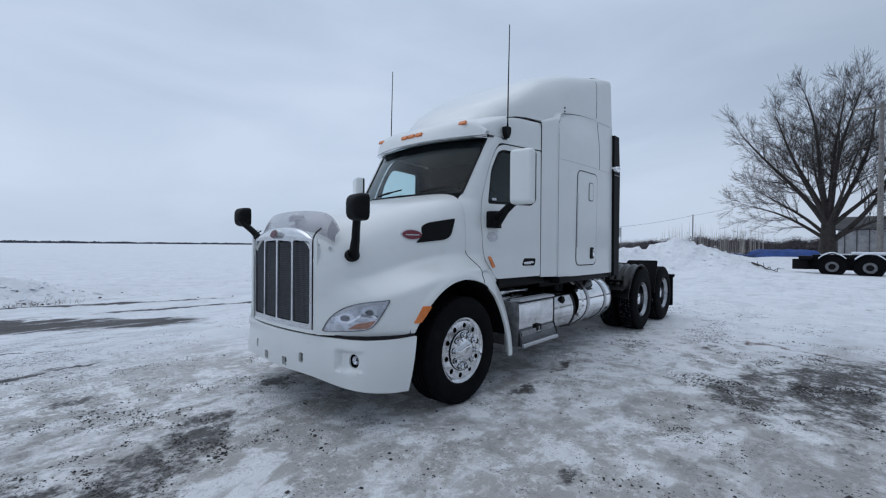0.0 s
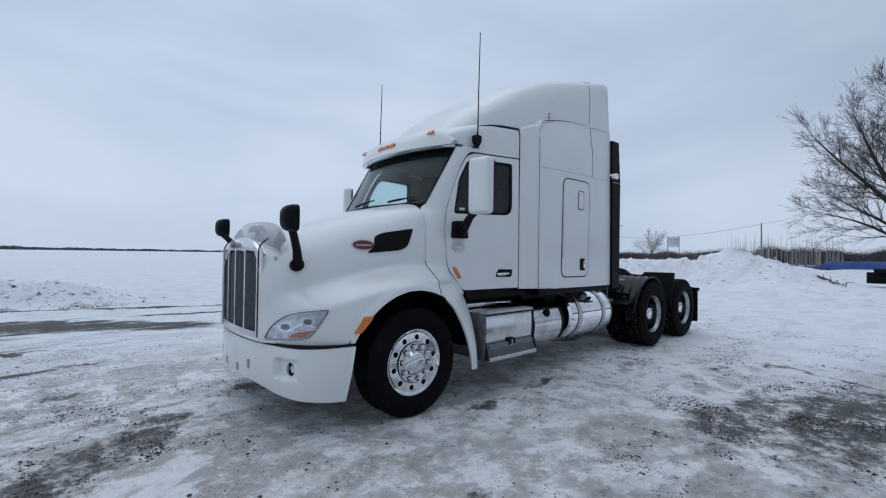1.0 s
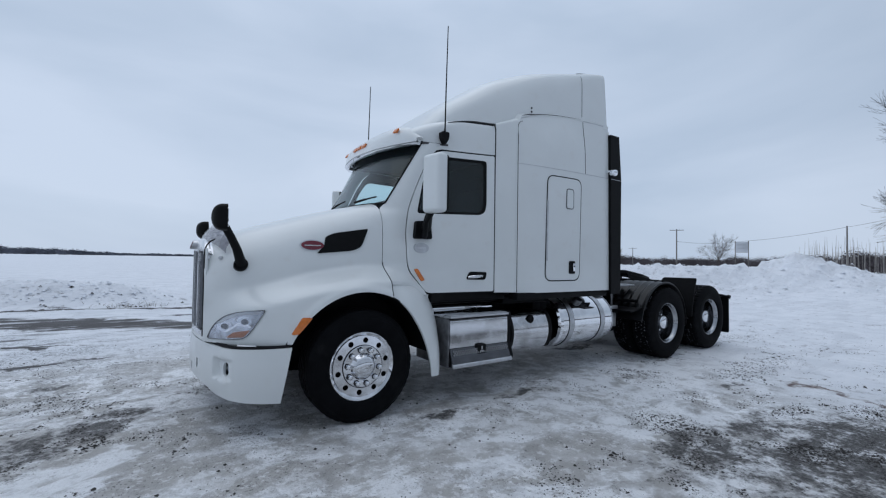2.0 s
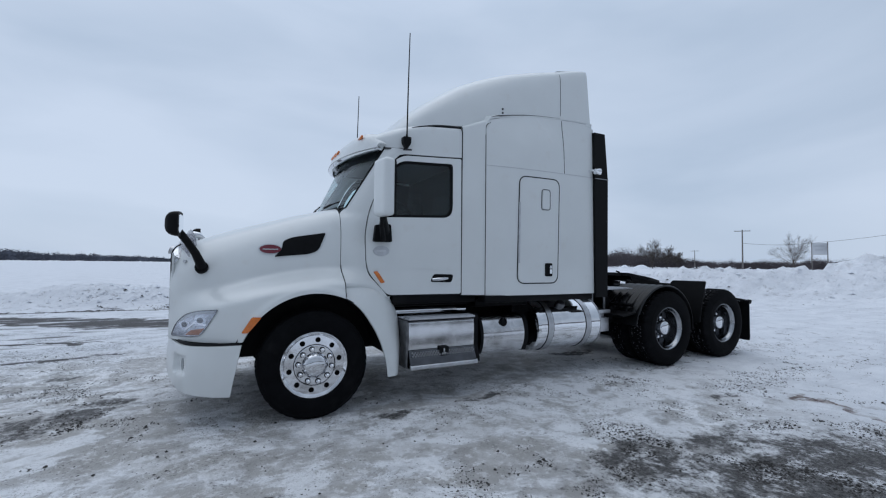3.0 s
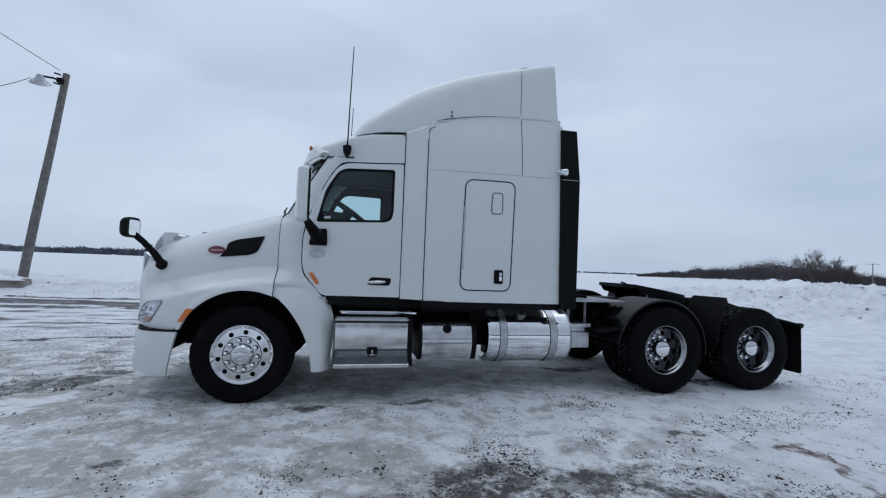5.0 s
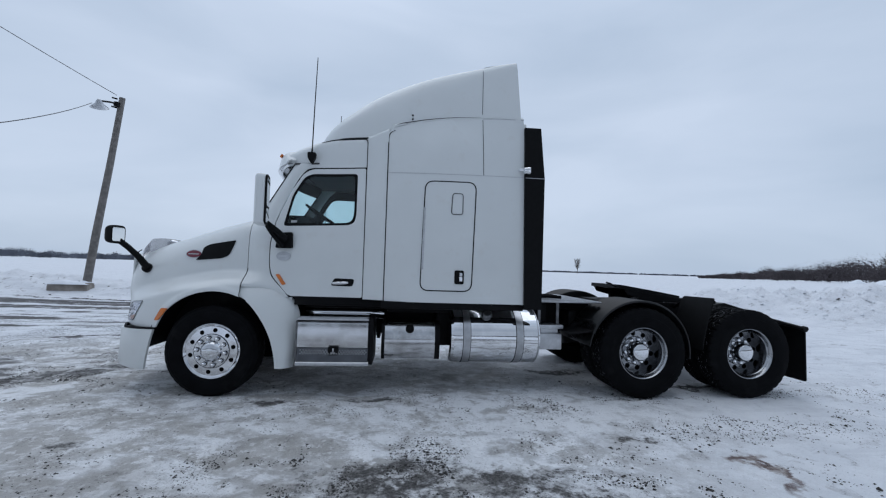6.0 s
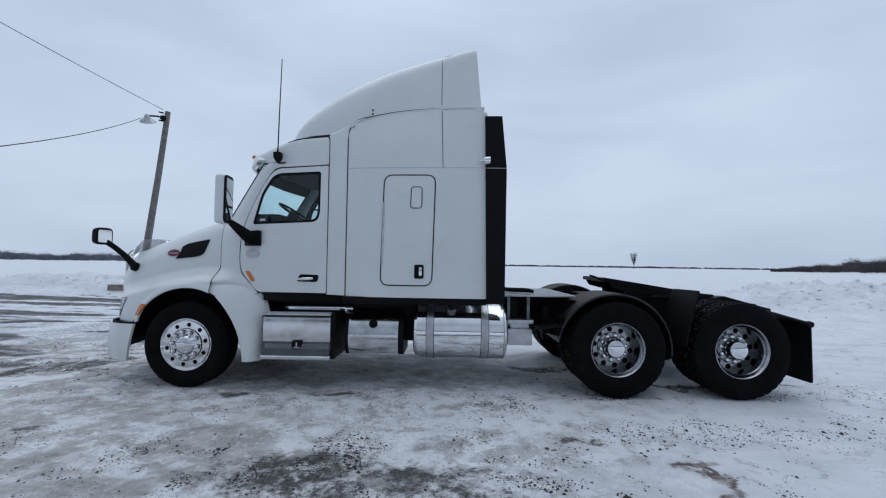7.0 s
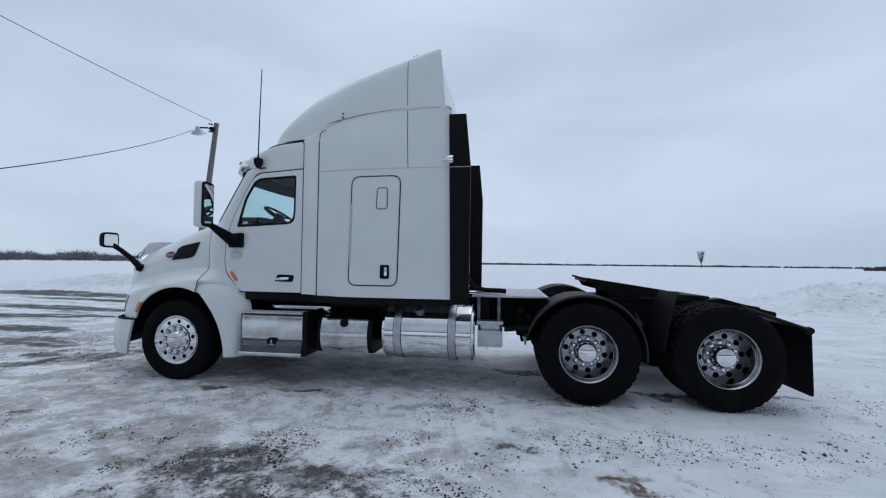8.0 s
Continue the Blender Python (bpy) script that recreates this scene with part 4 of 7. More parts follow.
# -- cab --
DOOR = rounded([(0.735, 1.075), (0.54, 1.30), (0.512, 1.42), (0.508, 1.68), (0.545, 1.90), (0.625, 2.11), (0.735, 2.345), (0.835, 2.50), (0.93, 2.553), (1.56, 2.565), (1.565, 1.075)],
               [0.05, 0.06, 0.05, 0.05, 0.05, 0.05, 0.05, 0.06, 0.06, 0.02, 0.02], 4)
WINDOW = rounded([(0.632, 1.872), (0.72, 2.245), (0.845, 2.455), (0.93, 2.495), (1.468, 2.502), (1.468, 2.02), (1.448, 1.935), (1.385, 1.902)],
                 [0.04, 0.06, 0.08, 0.05, 0.04, 0.06, 0.05, 0.05], 4)

GLASS_EDGE = [(1.06 + (x - 1.06) * 0.93, 2.19 + (z - 2.19) * 0.91) for x, z in WINDOW]


def screen_edge(t, s):
    """The windscreen's upright edge, t from base to top."""
    return Vector((0.325 + (0.725 - 0.325) * t, s * (0.825 + 0.03 * t), 1.955 + (2.625 - 1.955) * t))


def door_edge(z):
    return smooth(z, (1.05, 1.12, 1.2, 1.29, 1.40, 1.54, 1.68, 1.90, 2.11, 2.345, 2.50, 2.60), (0.745, 0.69, 0.615, 0.537, 0.507, 0.50, 0.50, 0.537, 0.617, 0.727, 0.825, 0.93))


hood_side = on_hood(1)
cab = part("cab_shell", panel(bmesh.new(), [(-1.0, 1.06), (1.0, 1.06), (1.0, 1.58), (0.85, 1.87), (-0.85, 1.87), (-1.0, 1.58)], lambda y, z, d: (0.31 + d, y * 0.88, z), 0.03), BLACK, truck, "dark firewall and inner shell")
for s in (-1, 1):
    at = on_side(s)
    # inner skin, seen as the dark line round the door
    bm = bmesh.new()
    inner = [(0.32, 1.06), (0.32, 1.74), (0.47, 1.80), (0.54, 1.90), (0.62, 2.11), (0.73, 2.345), (0.83, 2.50), (0.93, 2.60), (1.82, 2.62), (1.82, 1.06)]
    panel(bm, inner, lambda x, z, d: at(x, z, d + 0.018), 0.03, [WINDOW])
    part("inner_skin", bm, SEAM, cab)
    bm = bmesh.new()
    panel(bm, DOOR, at, 0.016, [WINDOW], grain=0.12)
    door = part("door", bm, WHITE, truck, "white cab door", sharp=25)
    bm = bmesh.new()
    panel(bm, WINDOW, lambda x, z, d: at(x, z, d + 0.004), 0.02, [GLASS_EDGE])
    part("window_seal", bm, BLACK, door, "black window surround")
    bm = bmesh.new()
    panel(bm, GLASS_EDGE, lambda x, z, d: at(x, z, d + 0.012), 0.005)
    pane = part("door_window", bm, GLASS, door, "tinted door glass")
    pane.visible_shadow = False
    bm = bmesh.new()
    panel(bm, [(0.715, 1.915), (0.785, 1.918), (0.785, 1.945), (0.72, 1.942)], lambda x, z, d: at(x, z, d + 0.008), 0.002)
    part("window_sticker", bm, SILVER, door, "small grey sticker")
    # door handle: a dark cup with a chrome grip
    bm = bmesh.new()
    panel(bm, rounded([(1.205, 1.205), (1.455, 1.20), (1.475, 1.285), (1.245, 1.29)], 0.03, 4), lambda x, z, d: at(x, z, d - 0.004), 0.012)
    handle = part("door_handle", bm, BLACK, door, "chrome grip in a black cup")
    bm = bmesh.new()
    pipe(bm, [at(1.225, 1.232, -0.012), at(1.28, 1.236, -0.028), at(1.36, 1.240, -0.028), at(1.405, 1.242, -0.012)], [0.012, 0.016, 0.016, 0.012], 10)
    part("grip", bm, BRIGHT, door)
    # oval service badge and marker lamp
    bm = bmesh.new()
    oval(bm, at, 0.665, 1.525, 0.082, 0.052, 0.008, 0)
    part("door_badge", bm, DULL, door, "dull silver oval badge")
    bm = bmesh.new()
    strip(bm, [(0.62, 1.525), (0.71, 1.525)], at, 0.02, 0.012)
    part("badge_bar", bm, SILVER, door)
    bm = bmesh.new()
    panel(bm, rounded([(0.585, 1.315), (0.625, 1.32), (0.705, 1.205), (0.665, 1.195)], 0.012, 3), lambda x, z, d: at(x, z, d - 0.012), 0.02)
    part("door_marker", bm, AMBER, door, "amber door marker lamp")
    bm = bmesh.new()
    strip(bm, dense([(0.60, 1.345), (1.53, 1.345)], 0.1), at, 0.006, 0.004)
    part("door_crease", bm, WHITE, door)
    # pillar between door and sleeper, and the panel above the door
    bm = bmesh.new()
    panel(bm, [(1.565, 2.60), (1.565, 2.580), (0.94, 2.570), (0.86, 2.55), (0.90, 2.60)], at, 0.016)
    part("door_header", bm, WHITE, truck)
    # windscreen pillar and cowl side
    bm = bmesh.new()
    def pillar(t, v):
        z = 1.06 + (2.62 - 1.06) * t
        if z < 1.90:
            a = Vector((0.266, s * (hood_side(0.26, z, 0.003)[1] if z > 1.2 else 0.95 + (hood_side(0.26, 1.2, 0.003)[1] - 0.95) * ease(z, 1.06, 1.2)), z))
        elif z < 1.955:
            a = Vector((0.266, s * min(hood_side(0.26, 1.90, 0.004)[1], 0.95), 1.90)).lerp(screen_edge(0, s), (z - 1.90) / 0.055)
        else:
            a = screen_edge((z - 1.955) / (2.625 - 1.955), s)
        x = door_edge(z)
        b = Vector((x, s * side_y(x, z), z))
        p = a.lerp(b, v)
        p.y += s * 0.022 * math.sin(v * math.pi)
        return p
    sheet(bm, pillar, steps(0, 1, 64), steps(0, 1, 6), 0.02)
    part("windscreen_pillar", bm, WHITE, truck)
    # main mirror
    bm = bmesh.new()
    panel(bm, rounded([(0.575, 1.615), (0.765, 1.615), (0.755, 1.80), (0.60, 1.79)], 0.02, 3), lambda x, z, d: at(x, z, d - 0.05), 0.06)
    pipe(bm, [(0.68, s * 1.03, 1.72), (0.60, s * 1.20, 1.82), (0.555, s * 1.34, 1.875), (0.55, s * 1.38, 1.90)], [0.05, 0.036, 0.032, 0.034], 12)
    pipe(bm, [(0.66, s * 1.03, 1.64), (0.585, s * 1.19, 1.77), (0.555, s * 1.33, 1.87)], [0.03, 0.022, 0.022], 10)
    arm = part("mirror_arm", bm, BLACK, truck, "black mirror bracket")
    bm = bmesh.new()
    turn = Matrix.Rotation(radians(10 if s < 0 else -24), 4, "Z")
    mx, my, low = (0.535, -1.40, 0.03) if s < 0 else (0.60, 1.27, 0.03)
    box(bm, (mx, my, 2.125 - low), (0.12, 0.235, 0.53), 0.050, turn, 5)
    part("mirror_shell", bm, WHITE, arm, "white mirror housing")
    for z0, z1 in ((2.03, 2.32), (1.855, 2.005)):
        bm = bmesh.new()
        m = Matrix.Translation((mx, my, 0)) @ turn
        panel(bm, rounded([(-0.10, z0), (0.10, z0), (0.10, z1), (-0.10, z1)], 0.03, 4), lambda y, z, d: tuple(m @ Vector((0.064 - d, y, z))), 0.01)
        part("mirror_glass", bm, MIRROR, arm, "mirror glass")
    bm = bmesh.new()
    panel(bm, rounded([(-0.115, 1.838), (0.115, 1.838), (0.115, 2.352), (-0.115, 2.352)], 0.05, 5), lambda y, z, d: tuple(m @ Vector((0.0605 - d, y, z))), 0.02)
    part("mirror_bezel", bm, BLACK, arm)

# windscreen
def screen(u, t):
    y = -1 + 2 * u
    a, b = screen_edge(t, -1), screen_edge(t, 1)
    bow = (0.10 + 0.10 * t) * (1 - abs(y) ** 2.4)
    p = a.lerp(b, u)
    return (p.x - bow, p.y, p.z + 0.02 * (1 - y * y))


bm = bmesh.new()
sheet(bm, screen, steps(0, 1, 28), steps(0.02, 0.98, 8), 0.006)
pane = part("windscreen", bm, DARK_GLASS, truck, "tinted wraparound windscreen")
pane.visible_shadow = False
bm = bmesh.new()
for line in ([screen(u, 0.0) for u in steps(0, 1, 28)], [screen(u, 1.0) for u in steps(0, 1, 28)], [screen(0, t) for t in steps(0, 1, 8)], [screen(1, t) for t in steps(0, 1, 8)]):
    pipe(bm, line, 0.009, 6)
part("windscreen_seal", bm, BLACK, pane)
bm = bmesh.new()
sheet(bm, lambda u, t: Vector(screen(u, t)) + Vector((0.012, 0, 0)), steps(0.012, 0.988, 28), steps(0.78, 0.99, 6), 0.003)
part("shade_band", bm, SEAM, pane, "dark shade band")
# cowl between hood and windscreen
bm = bmesh.new()
def cowl(u, v):
    p = Vector(screen(u, 0))
    y = -1 + 2 * u
    q = Vector(hood_point(0.26, 1.0, 1))
    hy = y * 0.80
    f = min(abs(hy) / hood_half(0.26), 0.999)
    z0 = crest(0.26) - 0.02
    qz = z0 + (hood_top(0.26) - z0) * (1 - f ** square(0.26)) ** (1 / square(0.26))
    q = Vector((0.262 - 0.0, hy, qz - 0.012))
    return q.lerp(p, v)
sheet(bm, cowl, steps(0.05, 0.95, 40), steps(0, 1, 3), 0.01)
part("cowl", bm, BLACK, truck, "black cowl vent")
for u0, u1 in ((0.30, 0.08), (0.72, 0.48)):
    bm = bmesh.new()
    pts = [Vector(screen(u0 + (u1 - u0) * t, 0.03 + 0.06 * t)) + Vector((-0.03, 0, 0.01)) for t in steps(0, 1, 8)]
    pipe(bm, pts, [0.012] * 5 + [0.008] * 4, 6)
    part("wiper", bm, BLACK, truck, "black wiper arm")

# cab roof and sun visor
def roof_half(x):
    return side_y(max(x, 0.72), 2.60) - 0.35 * ease(0.95 - x, 0.0, 0.9) * 0.25


def roof_crown(x):
    return smooth(x, (0.42, 0.6, 0.8, 1.05, 1.3, 1.82), (2.68, 2.78, 2.868, 2.925, 2.945, 2.955))


def roof(x, v):
    a = v * math.pi
    n = smooth(x, (0.6, 0.9, 1.2), (4.4, 6.5, 13.0))
    w, z0, h = roof_half(x) - 0.003, 2.595, roof_crown(x) - 2.595
    c, q = math.cos(a), math.sin(a)
    return (x, -w * math.copysign(abs(c) ** (2 / n), c), z0 + h * max(q, 0) ** (2 / n))


bm = bmesh.new()
sheet(bm, roof, steps(1.568, 0.60, 26), steps(0, 0.12, 14)[:-1] + steps(0.12, 0.88, 34)[:-1] + steps(0.88, 1, 14), 0.016)
part("cab_roof", bm, WHITE, truck)
bm = bmesh.new()
def visor(u, v):
    y = -0.90 + 1.80 * u
    e = abs(y) / 0.90
    lip = Vector((0.365 + 0.20 * e**2.0 + 0.06 * e**9, y * 0.985, 2.588 + 0.02 * e**9))
    k = min(abs(y) * 0.97 / roof_half(0.73), 0.985)
    back = Vector((0.73, y * 0.97, 2.60 + (roof_crown(0.73) - 2.595) * (1 - k**4.4) ** (1 / 4.4)))
    back.z -= 0.075 * e**6
    p = lip.lerp(back, v)
    k = math.sin(v * math.pi) * (1 - 0.75 * e**7)
    p.x -= (0.065 + 0.01 * e**3) * k
    p.z += (0.065 + 0.03 * e**3) * k
    return p
sheet(bm, visor, steps(0, 1, 40), steps(0, 1, 12), 0.02)
vis = part("sun_visor", bm, WHITE, truck, "white sun visor over the windscreen")
bm = bmesh.new()
def brow(u, v):
    return Vector(visor(u, 0.0)) + Vector((0.010 + 0.045 * v, 0, -0.004 - 0.020 * math.sin(v * math.pi * 0.6)))
sheet(bm, brow, steps(0.0, 1.0, 40), steps(0, 1, 6), 0.008)
part("visor_lip", bm, BRIGHT, vis, "polished steel lower lip")
bm = bmesh.new()
sheet(bm, lambda u, v: Vector(visor(u, 0.02)).lerp(Vector(screen(0.5 + (u - 0.5) * 0.99, 0.99)), v) + Vector((0.012, 0, 0.012)), steps(0.01, 0.99, 40), steps(0, 1, 3), 0.008)
part("visor_underside", bm, SMOKED, vis, "dark polished visor underside")
bm = bmesh.new()
sheet(bm, lambda u, v: (0.66 + 0.02 * v, -0.6 + 1.2 * u, 2.64 + 0.10 * v), steps(0, 1, 6), (0, 1), 0.01)
part("visor_backing", bm, SEAM, vis)
for y in (-0.68, -0.12, 0.0, 0.12, 0.68):
    u = (y + 0.90) / 1.80
    p, q, r = (Vector(visor(u, v)) for v in ((0.33, 0.43, 0.38) if abs(y) > 0.5 else (0.16, 0.26, 0.21)))
    d = (q - p).normalized()
    up = d.cross(Vector((0, -1, 0))).normalized()
    if up.z < 0:
        up = -up
    bm = bmesh.new()
    m = Matrix((d, Vector((0, 1, 0)), up)).transposed().to_4x4()
    box(bm, r + up * 0.006, (0.045, 0.10, 0.022), 0.009, m, 3)
    part("roof_marker_lamp", bm, AMBER, vis, "amber roof marker lamp")
for s in (-1, 1):
    bm = bmesh.new()
    panel(bm, rounded([(0.88, 2.735), (0.975, 2.735), (0.97, 2.665), (0.928, 2.60), (0.885, 2.665)], 0.018, 4), lambda x, z, d: (x, s * (0.985 - d), z), 0.06, grain=0.1)
    rod(bm, (0.925, s * 0.965, 2.70), (0.93, s * 0.965, 2.78), 0.016, 0.008)
    mount = part("antenna", bm, BLACK, truck, "black whip antenna")
    bm = bmesh.new()
    pipe(bm, [(0.93, s * 0.965, 2.76), (0.936, s * 0.965, 3.2), (0.95, s * 0.965, 3.86)], [0.008, 0.007, 0.005], 6)
    part("whip", bm, BLACK, mount)

# -- sleeper --
SLEEPER = rounded([(1.818, 1.05), (1.818, 2.93), (1.855, 3.03), (2.1, 3.10), (2.5, 3.162), (2.87, 3.182), (3.36, 3.18), (3.395, 2.5), (3.405, 1.05)],
                  [0.02, 0.08, 0.08, 0.1, 0.1, 0.1, 0.02, 0.05, 0.01], 4)
HATCH = rounded([(2.215, 1.185), (2.245, 2.425), (2.825, 2.425), (2.795, 1.185)], 0.10, 6)
top_xs, top_zs = (1.818, 1.855, 2.1, 2.5, 2.87, 3.40), (2.93, 3.03, 3.10, 3.162, 3.182, 3.18)
for s in (-1, 1):
    at = on_side(s)
    bm = bmesh.new()
    panel(bm, SLEEPER, at, 0.025, grain=0.14)
    wall = part("sleeper_side", bm, WHITE, truck, "white sleeper side", sharp=25)
    seams = [dense([(1.812, 1.06), (1.812, 2.905)] + [(1.812 + 0.07 * (1 - math.cos(radians(a))), 2.905 + 0.095 * math.sin(radians(a))) for a in range(15, 91, 15)], 0.04), dense([(1.83, 2.508), (3.385, 2.512)]), dense([(2.905, 2.515), (2.885, 3.17)]), dense([(1.569, 1.07), (1.569, 2.62)]),
             dense([(1.57, 2.57), (1.570, 2.875)]), dense([(2.89, 3.18), (3.36, 3.18)])]
    for k, line in enumerate(seams):
        bm = bmesh.new()
        strip(bm, line, at, (0.012, 0.005, 0.006, 0.008, 0.009, 0.008)[k], 0.0025)
        part("panel_seam", bm, SEAM if k in (0, 2, 3, 4) else DULL, wall, "thin panel joint")
    # rolled edge in front of the long joint
    bm = bmesh.new()
    strip(bm, [(x - 0.0125, z) for x, z in seams[0]], at, 0.013, 0.007)
    part("rolled_edge", bm, WHITE, wall)
    bm = bmesh.new()
    strip(bm, dense(HATCH, 0.05, True), at, 0.012, 0.003)
    part("hatch_seal", bm, SEAM, wall, "dark hatch joint")
    bm = bmesh.new()
    panel(bm, [(2.515 + (x - 2.515) * 0.965, 1.805 + (z - 1.805) * 0.985) for x, z in HATCH], lambda x, z, d: at(x, z, d - 0.008), 0.012)
    hatch = part("luggage_hatch", bm, WHITE, truck, "white luggage hatch", sharp=25)
    bm = bmesh.new()
    panel(bm, rounded([(2.60, 1.265), (2.705, 1.265), (2.705, 1.42), (2.60, 1.42)], 0.02, 4), lambda x, z, d: at(x, z, d - 0.016), 0.02)
    part("hatch_latch", bm, BLACK, hatch, "black paddle latch")
    bm = bmesh.new()
    box(bm, at(2.67, 1.345, -0.024), (0.035, 0.022, 0.10), 0.008)
    part("latch_paddle", bm, BRIGHT, hatch)
    bm = bmesh.new()
    panel(bm, rounded([(2.555, 2.06), (2.665, 2.06), (2.665, 2.28), (2.565, 2.28)], 0.03, 4), lambda x, z, d: at(x, z, d - 0.016), 0.02)
    part("hatch_plate", bm, WHITE, hatch)
    bm = bmesh.new()
    strip(bm, dense(rounded([(2.545, 2.05), (2.675, 2.05), (2.675, 2.29), (2.555, 2.29)], 0.035, 4), 0.05, True), at, 0.010, 0.0125)
    part("plate_joint", bm, GRIP, hatch)
    bm = bmesh.new()
    strip(bm, dense([(2.235, 1.42), (2.245, 2.12)]), at, 0.022, 0.012)
    part("hatch_hinge", bm, DULL, hatch, "long grey hinge")
    # side extender behind the sleeper
    bm = bmesh.new()
    panel(bm, [(3.40, 1.0), (3.60, 1.0), (3.612, 2.50), (3.558, 3.085), (3.37, 3.085)], lambda x, z, d: (x, s * (1.245 - d), z), 0.045)
    ext = part("side_extender", bm, BLACK, truck, "black rubber side extender")
    bm = bmesh.new()
    box(bm, (3.50, s * 1.247, 2.50), (0.23, 0.006, 0.006))
    part("extender_joint", bm, DULL, ext)
    # work lamp at the rear corner
    bm = bmesh.new()
    lathe(bm, [(-0.05, 0.015), (-0.04, 0.036), (0.0, 0.048), (0.025, 0.047), (0.03, 0.0)], (3.40, s * 1.27, 2.58), "x", 20)
    box(bm, (3.35, s * 1.235, 2.59), (0.09, 0.08, 0.03), 0.01)
    part("work_lamp", bm, CHROME, truck, "round chrome work lamp")
    # foot of the sleeper
    bm = bmesh.new()
    box(bm, (2.6, s * 1.10, 1.015), (1.62, 0.14, 0.08), 0.01)
    box(bm, (1.30, s * 0.89, 1.02), (1.0, 0.13, 0.09), 0.01)
    part("sill", bm, FRAME, truck)

bm = bmesh.new()
def cap(x, v):
    y = -1 + 2 * v
    z = smooth(x, top_xs, top_zs)
    w = side_y(x, z) - 0.003
    e = abs(y)
    return (x, w * y, z - 0.004 + 0.07 * (1 - e**8) ** 0.5)
sheet(bm, cap, steps(1.818, 3.36, 24), steps(0, 1, 32), 0.02)
part("sleeper_roof", bm, WHITE, truck)
bm = bmesh.new()
panel(bm, rounded([(-1.20, 1.05), (1.20, 1.05), (1.20, 3.15), (-1.20, 3.15)], 0.03), lambda y, z, d: (3.395 - d, y, z), 0.03, grain=0.5)
part("rear_wall", bm, WHITE, truck)
bm = bmesh.new()
panel(bm, [(-1.12, 1.06), (1.12, 1.06), (1.12, 2.9), (-1.12, 2.9)], lambda y, z, d: (1.83 + d, y, z), 0.03, grain=0.6)
part("bulkhead", bm, INTERIOR, cab, "dark curtain behind the seats")

# roof fairing
def fairing(x, v):
    w = smooth(x, (0.82, 0.92, 1.05, 1.25, 1.6, 2.0, 2.5, 3.32), (0.40, 0.57, 0.74, 0.885, 0.985, 1.045, 1.10, 1.197))
    z0 = smooth(x, (0.82, 1.0, 1.2, 1.6, 2.0, 2.5, 3.32), (2.70, 2.86, 2.93, 2.945, 2.99, 3.12, 3.15))
    n = smooth(x, (0.92, 1.5, 2.2, 2.8, 3.32), (3.2, 4.5, 6.7, 12.8, 34.0))
    a = v * math.pi
    c, q = math.cos(a), math.sin(a)
    # the side wings reach further back than the top between them
    out = abs(c) ** (2 / n)
    trail = 0.30 * ease(x, 2.86, 3.33) * (1 - ease(out, 0.90, 0.985))
    zt = smooth(x - trail, (0.82, 0.93, 1.1, 1.4, 1.65, 2.05, 2.5, 2.8, 3.32), (2.845, 2.935, 3.135, 3.353, 3.516, 3.69, 3.818, 3.874, 3.952))
    z = z0 + (zt - z0) * max(q, 0) ** (2 / n)
    z += (0.02 - 0.12 * out**1.3) * ease(x, 1.3, 3.6) * (z - z0) / (zt - z0)
    lean = 0.068 * ease(x, 2.9, 3.32) * (z - 3.13) / 0.75
    return (x - lean - trail, -w * math.copysign(out, c), z)


bm = bmesh.new()
def fairing_skin(x, v):
    p = Vector(fairing(x, v))
    c, q = math.cos(v * math.pi), math.sin(v * math.pi)
    p.y -= math.copysign(0.02 * ease(abs(c), 0.35, 0.85), c)
    p.z += 0.02 * ease(q, 0.35, 0.85)
    return p


side_vs = [0.0] + [0.12 * t**4 for t in steps(0, 1, 14)[1:]]
fair_vs = side_vs + steps(0.12, 0.38, 20)[1:] + steps(0.38, 0.62, 14)[1:] + steps(0.62, 0.88, 20)[1:] + [1 - v for v in side_vs[::-1]][1:]
double_skin(bm, fairing_skin, fairing, steps(0.82, 3.33, 46), fair_vs)
fair = part("roof_fairing", bm, WHITE, truck, "white roof air fairing", sharp=50)
for s in (-1, 1):
    bm = bmesh.new()
    def flank(x, t):
        if t < 0:
            z = 2.60 + (2.60 - 1.06) * t
            return Vector((x, s * side_y(x, z), z))
        wide, ledge = side_y(x, 2.60), 2.955 + 0.36 * max(x - 1.60, 0)
        deep = abs(fairing(x, 0.02)[1]) - 0.01
        if t < 0.6:
            return Vector((x, s * wide, 2.60 + (ledge - 0.045 - 2.60) * t / 0.6))
        a = (t - 0.6) / 0.4 * math.pi / 2
        return Vector((x, s * (deep + (wide - deep) * math.cos(a) ** 0.6), ledge - 0.045 + 0.045 * math.sin(a)))
    sheet(bm, flank, steps(1.573, 1.813, 8)[::s], steps(-1, 0, 6)[:-1] + steps(0, 1, 24), 0.016)
    part("fairing_flank", bm, WHITE, fair, "smooth pillar rising from sill to fairing")
bm = bmesh.new()
ring = [fairing(3.29, v) for v in steps(0, 1, 40)]
vs = [bm.verts.new(p) for p in ring]
bm.faces.new(vs)
part("fairing_back", bm, WHITE, fair)
